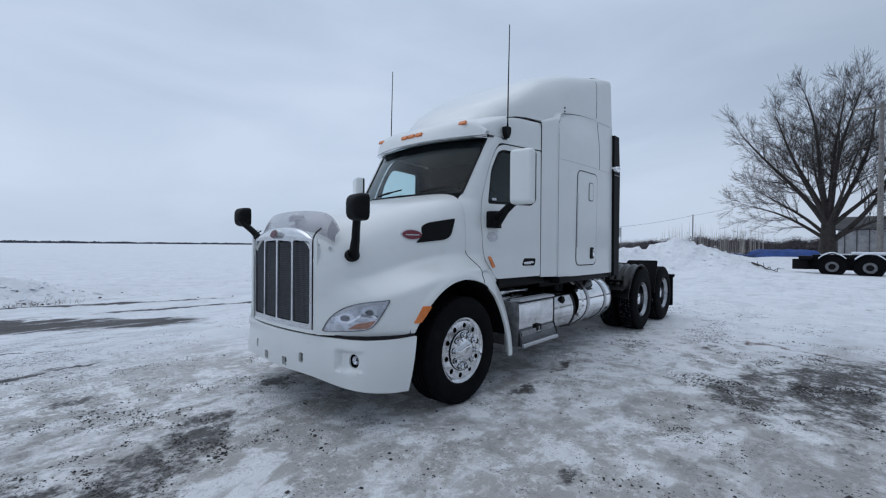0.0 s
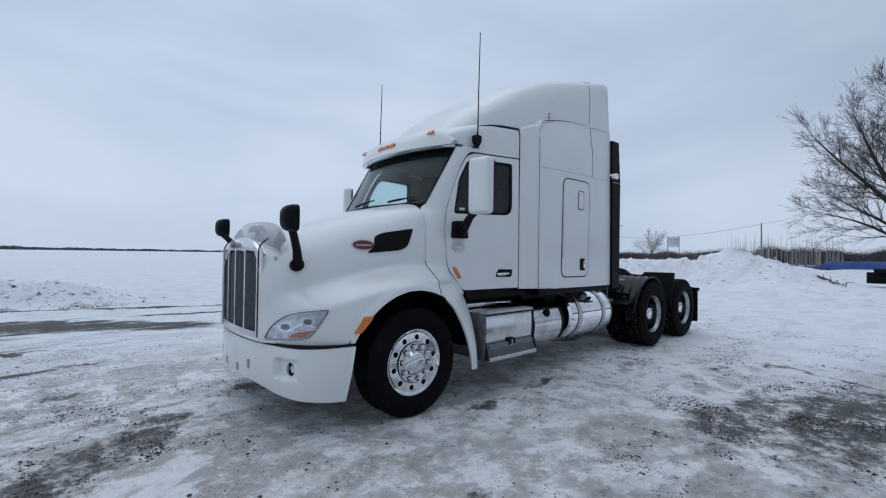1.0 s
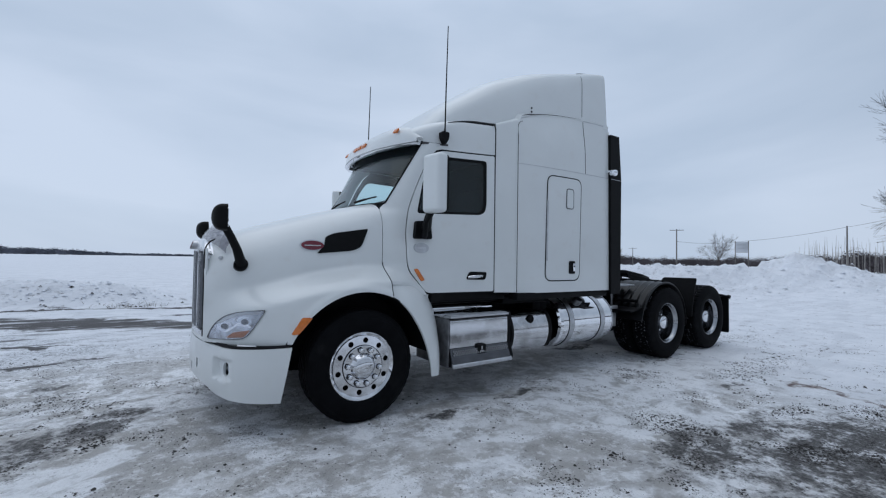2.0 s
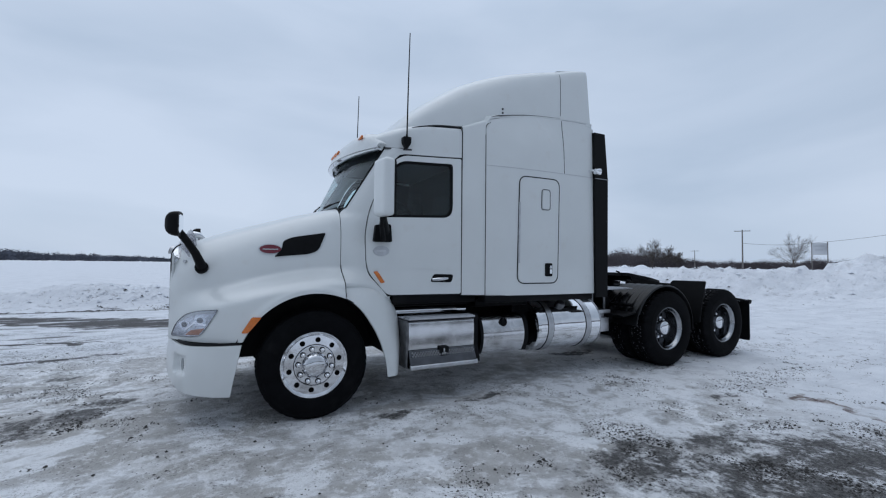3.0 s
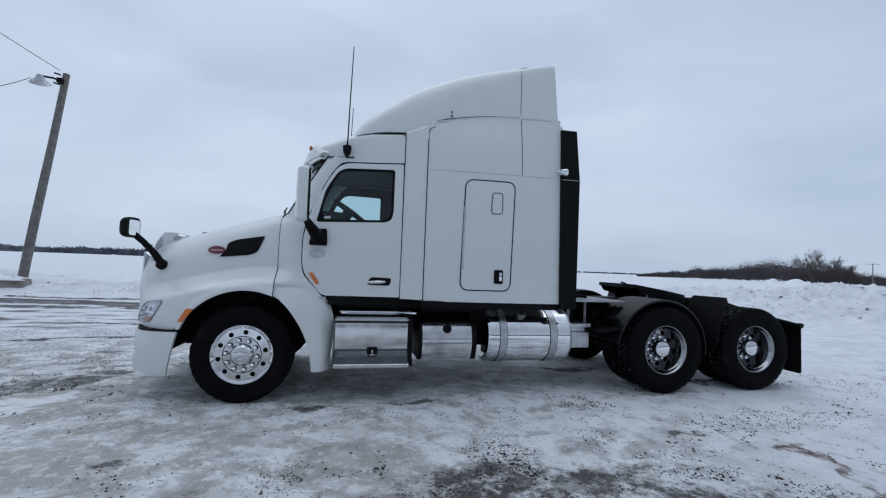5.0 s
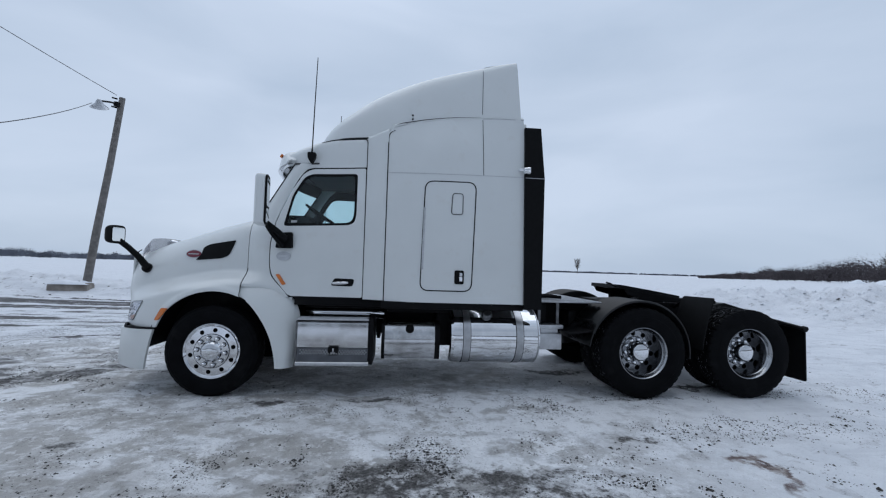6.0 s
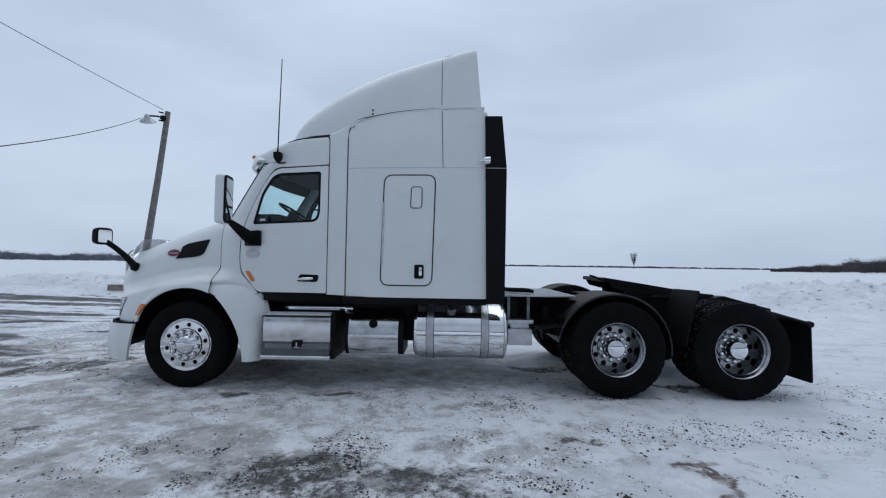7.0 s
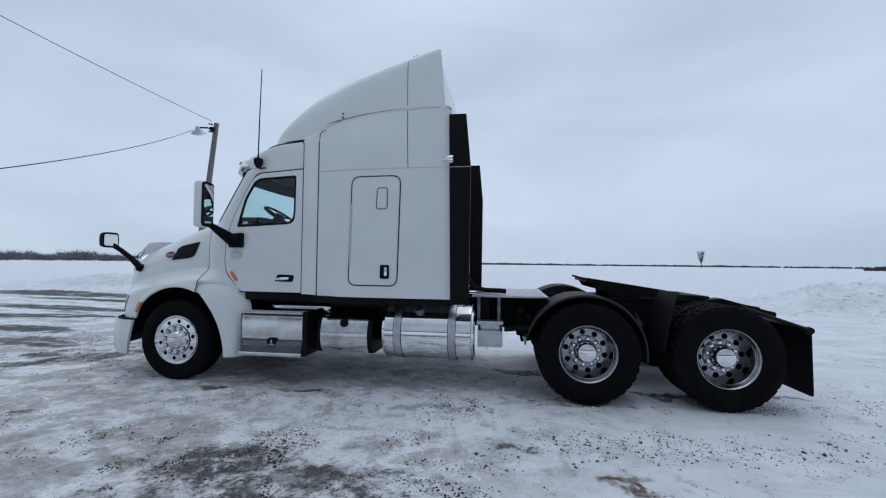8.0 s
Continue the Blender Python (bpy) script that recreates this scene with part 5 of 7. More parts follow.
for s in (-1, 1):
    bm = bmesh.new()
    vs_ = [0.19 * t**6 for t in steps(0, 1, 22)[2:]]
    pts = [Vector(fairing(2.88, v if s < 0 else 1 - v)) + Vector((0, s * 0.021, 0)) for v in vs_]
    pipe(bm, pts, 0.004, 5)
    part("fairing_joint", bm, GRIP, fair, "thin vertical joint")
    bm = bmesh.new()
    pipe(bm, [(x, s * (side_y(x, smooth(x, top_xs, top_zs)) - 0.002), smooth(x, top_xs, top_zs) + 0.016) for x in steps(1.89, 2.86, 26)], [0.012 * min(1, 0.3 + k / 4) - 0.008 * k / 26 for k in range(27)], 6)
    part("shoulder_seam", bm, SEAM, fair, "dark seam under the fairing")
    bm = bmesh.new()
    pts = [Vector(roof(x, 0.165 if s < 0 else 0.835)) + Vector((0, s * 0.002, 0.002)) for x in steps(1.02, 1.535, 16)]
    for a in (25, 50, 75, 90):
        pts.append(Vector((1.535 + 0.035 * math.sin(radians(a)), s * (roof_half(1.56) + 0.001), pts[15].z - 0.06 * (1 - math.cos(radians(a))))))
    pipe(bm, pts, [0.003 + 0.0045 * min(1, k / 4) - 0.003 * max(0, k - 15) / 6 for k in range(21)], 6)
    part("fairing_gap", bm, SEAM, fair, "dark gap under the fairing")

    for x, z in ((2.077, 3.205), (2.077, 3.160), (1.72, 2.955)):
        bm = bmesh.new()
        over = [-fairing(x, v)[1] for v in steps(0, 0.5, 80) if fairing(x, v)[2] >= z][0]
        rod(bm, (x, s * (over - 0.01), z), (x, s * (over + 0.028), z), 0.011, seg=8)
        part("fairing_bolt", bm, SEAM, fair, "dark bolt head")

# -- cab interior --
bm = bmesh.new()
box(bm, (0.66, 0, 1.82), (0.54, 1.62, 0.40), 0.08, None, 3)
box(bm, (0.74, -0.50, 1.90), (0.30, 0.50, 0.24), 0.06, None, 3)
part("dashboard", bm, INTERIOR, truck, "dark grey dashboard")
for y in (-0.52, 0.52):
    bm = bmesh.new()
    box(bm, (1.36, y, 1.52), (0.5, 0.5, 0.16), 0.06, None, 3)
    box(bm, (1.60, y, 1.88), (0.16, 0.5, 0.72), 0.06, Matrix.Rotation(radians(8), 4, "Y"), 3)
    seat = part("cab_seat", bm, INTERIOR, truck, "dark grey high-back seat")
    bm = bmesh.new()
    box(bm, (1.66, y, 2.31), (0.11, 0.28, 0.18), 0.05, None, 3)
    part("headrest", bm, INTERIOR, seat)
bm = bmesh.new()
wheel_m = Matrix.Translation((0.98, -0.50, 2.06)) @ Matrix.Rotation(radians(33), 4, "Y")
ring = [wheel_m @ Vector((0.22 * math.cos(2 * math.pi * k / 40), 0.22 * math.sin(2 * math.pi * k / 40), 0)) for k in range(41)]
pipe(bm, ring, 0.015, 8)
for a in (90, 210, 330):
    pipe(bm, [wheel_m @ Vector((0, 0, -0.03)), wheel_m @ Vector((0.215 * math.cos(radians(a)), 0.215 * math.sin(radians(a)), 0))], 0.016, 6)
pipe(bm, [wheel_m @ Vector((0, 0, 0.01)), wheel_m @ Vector((0, 0, -0.25))], [0.07, 0.05], 12)
part("steering_wheel", bm, BLACK, truck, "black steering wheel")
bm = bmesh.new()
panel(bm, [(-0.88, 0.72), (0.88, 0.72), (1.0, 1.82), (-1.0, 1.82)], lambda y, x, d: (x, y, 2.60 + d + 0.03 * ease(x, 0.7, 1.4)), 0.02, grain=0.4)
part("headliner", bm, HEADLINER, truck)
bm = bmesh.new()
panel(bm, [(-0.85, 0.34), (0.85, 0.34), (0.95, 1.82), (-0.95, 1.82)], lambda y, x, d: (x, y, 1.10 + d), 0.04, grain=0.4)
part("cab_floor", bm, INTERIOR, truck)

# -- wheels --
def tyre_mesh(bm, x, z, face, r, s, lug):
    """A tyre whose outer bead lies at face from the middle line, its ribs cut into staggered blocks."""
    prof = [(-0.01, 0.288, 0), (0.012, 0.300, 0), (0.022, 0.312, 0), (0.024, 0.318, 0), (0.030, 0.345, 0), (0.034, 0.40, 0), (0.032, 0.418, 0), (0.029, 0.421, 0), (0.026, 0.445, 0), (0.008, r - 0.028, 0), (-0.004, r - 0.006, 1), (-0.018, r, 1)]
    for i, g in enumerate((-0.060, -0.105, -0.150, -0.195)):
        prof += [(g + 0.012, r, 1 + i), (g + 0.008, r - 0.016, 0), (g - 0.008, r - 0.016, 0), (g - 0.012, r, 2 + i)]
    prof += [(-0.232, r, 5), (-0.246, r - 0.006, 5), (-0.258, r - 0.028, 0), (-0.284, 0.40, 0), (-0.28, 0.345, 0), (-0.262, 0.300, 0), (-0.24, 0.288, 0)]
    seg = 180
    rings = []
    for along, rr, tread in prof:
        ring = []
        for k in range(seg):
            a = 2 * math.pi * (k + (0.0, 0.9, -0.9)[tread % 3]) / seg
            q = rr - (lug if tread and (k + 2 * (tread % 2)) % 5 == 0 else 0.0)
            ring.append(bm.verts.new((x + q * math.cos(a), s * (face + along), z + q * math.sin(a))))
        rings.append(ring)
    for a, b in zip(rings, rings[1:] + rings[:1]):
        for k in range(seg):
            bm.faces.new((a[k], a[(k + 1) % seg], b[(k + 1) % seg], b[k]))


def circle(cx, cy, r, n):
    return [(cx + r * math.cos(2 * math.pi * k / n), cy + r * math.sin(2 * math.pi * k / n)) for k in range(n)]


def wheel(x, z, face, r, s, steer, spin):
    bm = bmesh.new()
    if steer:
        lathe(bm, [(face - 0.24, 0.285), (face - 0.05, 0.280), (face - 0.004, 0.296), (face + 0.004, 0.2975), (face + 0.006, 0.290), (face - 0.004, 0.272), (face - 0.012, 0.262), (face - 0.03, 0.262), (face - 0.20, 0.262)], (x, 0, z), "y", 64, closed=True, side=s)
        disc, hub_r = face - 0.010, 0.165
    else:
        lathe(bm, [(face - 0.24, 0.290), (face - 0.02, 0.288), (face - 0.004, 0.296), (face + 0.004, 0.2975), (face + 0.006, 0.290), (face - 0.008, 0.276), (face - 0.03, 0.270), (face - 0.045, 0.258), (face - 0.06, 0.262)], (x, 0, z), "y", 64, closed=True, side=s)
        disc, hub_r = face - 0.185, 0.115
    rim = part("wheel", bm, RIM if steer else DRIVE_RIM, truck, "polished aluminium wheel with black tyre")
    bm = bmesh.new()
    edge = 0.264 if steer else 0.245
    if not steer:
        lathe(bm, [(face - 0.047, 0.2575), (face - 0.10, 0.252), (face - 0.19, 0.240), (face - 0.215, 0.240), (face - 0.215, 0.250), (face - 0.10, 0.260), (face - 0.05, 0.266)], (x, 0, z), "y", 64, closed=True, side=s)
        part("rim_barrel", bm, BARREL, rim, "darker inner barrel of the rim")
        bm = bmesh.new()
    holes = [circle((0.224 if steer else 0.204) * math.cos(a), (0.224 if steer else 0.204) * math.sin(a), 0.024 if steer else 0.030, 14) for a in (spin + 2 * math.pi * k / 10 for k in range(10))]
    panel(bm, circle(0, 0, edge, 56), lambda a, b, d: (x + a, s * (disc - d + 0.012 * (1 - math.hypot(a, b) / edge)), z + b), 0.02, holes + [circle(0, 0, 0.08, 24)], grain=0.2)
    part("wheel_disc", bm, RIM if steer else DISC, rim, "aluminium disc with ten hand holes", sharp=30)
    bm = bmesh.new()
    lathe(bm, [(disc - 0.045, 0.26), (disc - 0.05, 0.0)], (x, 0, z), "y", 32, side=s)
    part("brake_drum", bm, FRAME, rim)
    bm = bmesh.new()
    if steer:
        lathe(bm, [(disc - 0.01, 0.184), (disc + 0.012, 0.182), (disc + 0.018, 0.174), (disc + 0.018, 0.116), (disc + 0.03, 0.106), (disc + 0.055, 0.092), (disc + 0.066, 0.07), (disc + 0.072, 0.035), (disc + 0.073, 0.0)], (x, 0, z), "y", 48, side=s)
        nut_r, nut_l = 0.147, 0.068
    else:
        lathe(bm, [(disc - 0.01, 0.114), (disc + 0.02, 0.112), (disc + 0.035, 0.106), (disc + 0.12, 0.102), (disc + 0.138, 0.092), (disc + 0.142, 0.085), (disc + 0.148, 0.0)], (x, 0, z), "y", 48, side=s)
        nut_r, nut_l = 0.140, 0.05
    part("hub_cover", bm, RIM if steer else BRIGHT, rim, "chrome hub cover")
    if not steer:
        bm = bmesh.new()
        lathe(bm, [(disc - 0.002, 0.172), (disc + 0.014, 0.170), (disc + 0.018, 0.164), (disc + 0.016, 0.118), (disc - 0.002, 0.116)], (x, 0, z), "y", 48, closed=True, side=s)
        part("nut_flange", bm, DISC, rim, "dull nut flange")
    # dark ring laid on the disc in place of the shaded recess round the hub
    bm = bmesh.new()
    ring_r = 0.186 if steer else 0.122
    lathe(bm, [(disc + 0.004, ring_r), (disc + 0.014, ring_r - 0.002), (disc + 0.014, ring_r - 0.010), (disc + 0.004, ring_r - 0.012)], (x, 0, z), "y", 40, closed=True, side=s)
    part("hub_recess_ring", bm, SEAM, rim)
    for k in range(10):
        a = spin + 2 * math.pi * (k + 0.5) / 10
        bm = bmesh.new()
        fat = 1.0 if steer else 1.22
        lathe(bm, [(disc, 0.0225 * fat), (disc + 0.018, 0.0215 * fat), (disc + nut_l - 0.008, 0.0185 * fat), (disc + nut_l, 0.010 * fat), (disc + nut_l, 0.0)], (x + nut_r * math.cos(a), 0, z + nut_r * math.sin(a)), "y", 10, side=s)
        nut = part("lug_nut", bm, BRIGHT, rim)
        if steer:
            bm = bmesh.new()
            lathe(bm, [(disc + 0.016, 0.0265), (disc + 0.021, 0.026), (disc + 0.021, 0.018)], (x + nut_r * math.cos(a), 0, z + nut_r * math.sin(a)), "y", 12, side=s)
            part("nut_washer", bm, FRAME, nut, "dark washer")
    bm = bmesh.new()
    tyre_mesh(bm, x, z, face, r, s, 0.005 if steer else 0.013)
    part("tyre", bm, RUBBER, rim, "black tyre with snow-damp tread", sharp=28)
    if not steer:
        bm = bmesh.new()
        tyre_mesh(bm, x, z, face - 0.33, r, s, 0.013)
        lathe(bm, [(face - 0.34, 0.286), (face - 0.42, 0.25)], (x, 0, z), "y", 40, side=s)
        part("inner_tyre", bm, RUBBER, rim, "inner tyre of the pair", sharp=28)
        # snow packed into the tread
        rng = random.Random(int(x * 100) + 7 * s)
        bm = bmesh.new()
        for row in (0.0, -0.33):
            for g in (-0.060, -0.105, -0.150, -0.195):
                a, side = radians(70), 1
                while a < radians(262):
                    step_a = rng.uniform(0.022, 0.040)
                    if rng.random() < 0.30:
                        w, q = rng.uniform(0.0015, 0.0042), r - rng.uniform(0.004, 0.010)
                        y0, y1 = g + side * 0.008, g - side * 0.008
                        bm.faces.new([bm.verts.new((x + q * math.cos(t), s * (face + row + y), z + q * math.sin(t))) for t, y in ((a, y0 - w), (a, y0 + w), (a + step_a, y1 + w), (a + step_a, y1 - w))])
                    a, side = a + step_a, -side
        part("tread_snow", bm, TREAD_SNOW, rim, "snow packed in the tread", kind="stuff")


R1X, R2X, RZ = 4.843, 6.180, 0.520
for s in (-1, 1):
    wheel(0.0, 0.475, 1.118, 0.487, s, True, 0.2)
    wheel(R1X, RZ, 1.222, 0.524, s, False, 0.45)
    wheel(R2X, RZ + 0.006, 1.222, 0.524, s, False, 0.1)

# -- frame, axles and running gear --
for s in (-1, 1):
    bm = bmesh.new()
    panel(bm, [(-0.9, 0.70), (6.55, 0.74), (7.02, 0.86), (7.02, 0.93), (6.55, 1.03), (4.4, 1.03), (3.4, 1.0), (-0.9, 0.95)], lambda x, z, d: (x, s * (0.47 - d), z), 0.012, grain=1.0)
    for z in (0.745, 1.02):
        box(bm, (4.95, s * 0.43, z), (3.1, 0.085, 0.012))
    part("frame_rail", bm, FRAME, truck, "black steel frame rail")
for x in (-0.7, 1.2, 2.6, 3.7, 4.35, 5.5, 6.85):
    bm = bmesh.new()
    box(bm, (x, 0, 0.88), (0.09, 0.86, 0.20), 0.01)
    part("crossmember", bm, FRAME, truck)
bm = bmesh.new()
rod(bm, (0, -0.9, 0.44), (0, 0.9, 0.44), 0.065)
box(bm, (0, 0, 0.40), (0.14, 1.3, 0.12), 0.02)
part("front_axle", bm, FRAME, truck)
for s in (-1, 1):
    bm = bmesh.new()
    for k in range(4):
        sheet(bm, lambda u, y: (-0.75 + 1.5 * u, s * y, 0.50 + 0.016 * k + 0.14 * (2 * u - 1) ** 2), steps(0, 1, 14), (0.37, 0.47), 0.012)
    rod(bm, (0.18, s * 0.56, 0.50), (0.20, s * 0.52, 0.95), 0.035)
    part("leaf_spring", bm, FRAME, truck)
bm = bmesh.new()
box(bm, (0.35, 0, 0.80), (1.3, 0.62, 0.62), 0.08, None, 3)
box(bm, (1.7, 0, 0.76), (1.5, 0.42, 0.42), 0.08, None, 3)
rod(bm, (2.4, 0, 0.74), (4.8, 0, 0.62), 0.07)
rod(bm, (5.0, 0, 0.62), (6.1, 0, 0.60), 0.06)
part("drive_line", bm, FRAME, truck, "grimy engine, gearbox and drive shaft")
for x in (R1X, R2X):
    bm = bmesh.new()
    rod(bm, (x, -1.0, RZ), (x, 1.0, RZ), 0.085, seg=16)
    lathe(bm, [(-0.24, 0.07), (-0.15, 0.20), (0.0, 0.25), (0.15, 0.20), (0.24, 0.07)], (x, 0.05, RZ), "y", 24)
    for s in (-1, 1):
        box(bm, (x - 0.3, s * 0.43, 0.60), (0.75, 0.09, 0.10), 0.02, Matrix.Rotation(radians(-10), 4, "Y"))
        lathe(bm, [(0.0, 0.0), (0.0, 0.13), (0.06, 0.15), (0.12, 0.12), (0.18, 0.14), (0.20, 0.0)], (x + 0.28, s * 0.43, 0.56), "z", 20)
        rod(bm, (x - 0.15, s * 0.56, 0.5), (x - 0.22, s * 0.56, 0.98), 0.032)
        lathe(bm, [(0.0, 0.0), (0.0, 0.10), (0.07, 0.105), (0.16, 0.10), (0.17, 0.0)], (x - 0.22, s * 0.62, RZ + 0.12), "x", 18)
    part("drive_axle", bm, FRAME, truck, "black drive axle with air bags")

# fenders over the forward drive wheels, flaps behind the rear ones
for s in (-1, 1):
    bm = bmesh.new()
    def arch(a, y):
        r = smooth(a, (-112, -75, -40, 0, 50, 92), (0.66, 0.645, 0.625, 0.612, 0.605, 0.60))
        q = 0.034 * math.sin(math.pi * (y - 0.60) / 0.60 * 5) ** 2 * ease(84 - abs(a), 0.0, 34.0)
        return (R1X + (r - q) * math.sin(radians(a)), s * y, RZ + (r - q) * math.cos(radians(a)))
    sheet(bm, arch, steps(-84, 96, 36), steps(0.60, 1.20, 20), 0.012)
    sheet(bm, lambda a, v: (R1X + (smooth(a, (-70, 0, 96), (0.65, 0.612, 0.60)) - 0.022 * v) * math.sin(radians(a)), s * (1.20 + 0.012 * v**0.5), RZ + (smooth(a, (-70, 0, 96), (0.65, 0.612, 0.60)) - 0.022 * v) * math.cos(radians(a))), steps(-70, 96, 36), steps(0, 1, 5), 0.008)
    sheet(bm, lambda a, v: (R1X + (smooth(a, (-70, 0, 96), (0.65, 0.612, 0.60)) - 0.10 * v) * math.sin(radians(a)), s * 0.60, RZ + (smooth(a, (-70, 0, 96), (0.65, 0.612, 0.60)) - 0.10 * v) * math.cos(radians(a))), steps(-70, 96, 36), steps(0, 1, 2), 0.008)
    part("drive_fender", bm, FENDER, truck, "ribbed black plastic fender")
    bm = bmesh.new()
    sheet(bm, lambda x, y: (x, s * y, 0.735 + (x - 4.0) * 0.0 + 0.03 * ease(x, 3.98, 4.25)), steps(3.98, 4.26, 4), steps(0.62, 1.16, 3), 0.02)
    pipe(bm, [(4.20, s * 0.45, 0.85), (4.25, s * 1.1, 0.86)], 0.025, 8)
    part("fender_bracket", bm, FRAME, truck)
    bm = bmesh.new()
    pipe(bm, [(5.52, s * 0.45, 0.88), (5.40, s * 1.1, 0.80)], 0.025, 8)
    part("fender_stay", bm, FRAME, truck)
    bm = bmesh.new()
    panel(bm, rounded([(0.62, 0.20), (1.225, 0.20), (1.225, 0.82), (0.62, 0.86)], 0.03, 4), lambda y, z, d: (6.90 + d + 0.04 * (0.85 - z) * 0.3, s * y, z), 0.012, grain=0.2)
    flap = part("mud_flap", bm, BLACK, truck, "black rubber mud flap")
    bm = bmesh.new()
    pipe(bm, [(6.62, s * 0.45, 1.0), (6.75, s * 0.62, 0.935), (6.885, s * 1.24, 0.835)], 0.022, 10)
    rod(bm, (6.885, s * 1.215, 0.838), (6.885, s * 1.255, 0.832), 0.034)
    part("flap_hanger", bm, FRAME, truck, "black flap hanger arm")
    bm = bmesh.new()
    sheet(bm, lambda u, v: Vector((6.50 + 0.40 * u, s * (0.50 + 0.72 * v * (0.35 + 0.65 * u)), 1.005 - 0.155 * u - 0.01 * v)), steps(0, 1, 6), steps(0, 1, 4), 0.01)
    part("flap_plate", bm, FRAME, truck)
    # short flap hung between the two drive wheels
    bm = bmesh.new()
    panel(bm, rounded([(0.66, 0.56), (1.225, 0.56), (1.235, 1.12), (1.235, 1.178), (0.70, 1.172), (0.66, 1.10)], 0.025, 3), lambda y, z, d: (5.57 + 0.14 * ((z - 0.56) / 0.62) ** 1.4 + d, s * y, z), 0.014, grain=0.08)
    mid_flap = part("mud_flap", bm, BLACK, truck, "short black flap between the drive wheels")
    bm = bmesh.new()
    pipe(bm, [(5.73, s * 0.42, 0.98), (5.735, s * 0.62, 1.09), (5.735, s * 1.21, 1.13)], 0.02, 8)
    part("flap_hanger", bm, FRAME, mid_flap)
    bm = bmesh.new()
    box(bm, (7.03, s * 0.36, 0.80), (0.04, 0.30, 0.14), 0.015)
    part("tail_lamp_panel", bm, FRAME, truck)

# fifth wheel
bm = bmesh.new()
tilt = Matrix.Translation((5.42, 0, 1.195)) @ Matrix.Rotation(radians(8.5), 4, "Y")
plate = rounded([(-0.46, -0.44), (-0.40, -0.46), (0.05, -0.46), (0.50, -0.34), (0.50, -0.20), (0.10, -0.05), (0.10, 0.05), (0.50, 0.20), (0.50, 0.34), (0.05, 0.46), (-0.40, 0.46), (-0.46, 0.44)], 0.05, 4)
panel(bm, plate, lambda a, b, d: tuple(tilt @ Vector((a, b, 0.025 - d))), 0.05, grain=0.2)
fifth = part("fifth_wheel", bm, FRAME, truck, "greasy black coupling plate")
bm = bmesh.new()
for s in (-1, 1):
    box(bm, (5.42, s * 0.40, 1.10), (0.34, 0.09, 0.14), 0.02)
    panel(bm, [(-0.40, -0.02), (0.46, -0.02), (0.46, -0.07), (0.0, -0.12), (-0.34, -0.09)], lambda a, z, d: tuple(tilt @ Vector((a, s * 0.45 + d, z))), 0.015)
box(bm, (5.45, 0, 1.045), (1.3, 0.98, 0.025), 0.005)
part("coupling_base", bm, FRAME, fifth)
bm = bmesh.new()
pipe(bm, [tilt @ Vector((-0.40, -0.30, -0.02)), tilt @ Vector((-0.56, -0.36, 0.02)), tilt @ Vector((-0.62, -0.36, 0.025))], 0.012, 6)
part("release_handle", bm, FRAME, fifth)
bm = bmesh.new()
panel(bm, [(6.02, 1.03), (6.32, 1.03), (6.30, 1.085), (6.03, 1.095)], lambda x, z, d: (x, -0.46 + d, z), 0.92, grain=0.5)
box(bm, (6.18, 0, 1.085), (0.34, 0.9, 0.03), 0.01, Matrix.Rotation(radians(3), 4, "Y"))
part("coupling_stop", bm, FRAME, truck)
for s in (-1, 1):
    bm = bmesh.new()
    panel(bm, [(6.10, 1.02), (6.45, 1.075), (7.02, 0.925), (7.02, 0.88), (6.4, 1.0)], lambda x, z, d: (x, s * (0.50 - d), z), 0.16, grain=0.5)
    part("rear_ramp", bm, FRAME, truck, "black pick-up ramp on the frame end")

# deck plate behind the sleeper
bm = bmesh.new()
box(bm, (4.04, -0.20, 1.072), (0.86, 1.46, 0.018), 0.003)
deck = part("deck_plate", bm, ALU_TREAD, truck, "ribbed aluminium deck plate")
for k in range(17):
    bm = bmesh.new()
    box(bm, (3.66 + 0.047 * k, -0.20, 1.084), (0.016, 1.42, 0.008), 0.002)
    part("deck_rib", bm, ALU_TREAD, deck)
for x in (3.69, 3.92):
    bm = bmesh.new()
    box(bm, (x, -0.90, 0.93), (0.035, 0.02, 0.27), 0.004)
    part("deck_hanger", bm, GRIP, deck)
bm = bmesh.new()
box(bm, (3.82, -0.86, 0.775), (0.30, 0.22, 0.045), 0.006)
part("deck_step", bm, DULL, deck)
bm = bmesh.new()
box(bm, (3.82, -0.80, 0.595), (0.28, 0.30, 0.19), 0.012, None, 2)
box(bm, (3.82, -0.80, 0.725), (0.22, 0.20, 0.08), 0.01)
part("air_dryer_box", bm, DULL, truck, "polished aluminium box")
bm = bmesh.new()
box(bm, (3.75, -0.72, 0.92), (0.12, 0.2, 0.24), 0.02)
part("valve_box", bm, FRAME, truck)
bm = bmesh.new()
box(bm, (4.17, -0.60, 0.78), (0.10, 0.30, 0.34), 0.02)
part("relay_box", bm, FRAME, truck)
bm = bmesh.new()
lathe(bm, [(-0.2, 0.0), (-0.2, 0.09), (-0.17, 0.12), (0.17, 0.12), (0.2, 0.09), (0.2, 0.0)], (4.25, -0.62, 0.72), "y", 20)
part("air_tank", bm, FRAME, truck)
for k in range(3):
    bm = bmesh.new()
    y = -0.30 + 0.14 * k
    pipe(bm, [(3.42, y, 1.55), (3.50, y, 1.25), (3.58, y - 0.05, 1.13), (3.75, y - 0.35, 1.12), (3.92, y - 0.50, 1.125), (4.0, y - 0.5, 1.12)], 0.02, 8)
    part("air_hose", bm, RUBBER, truck, "black coiled air line")

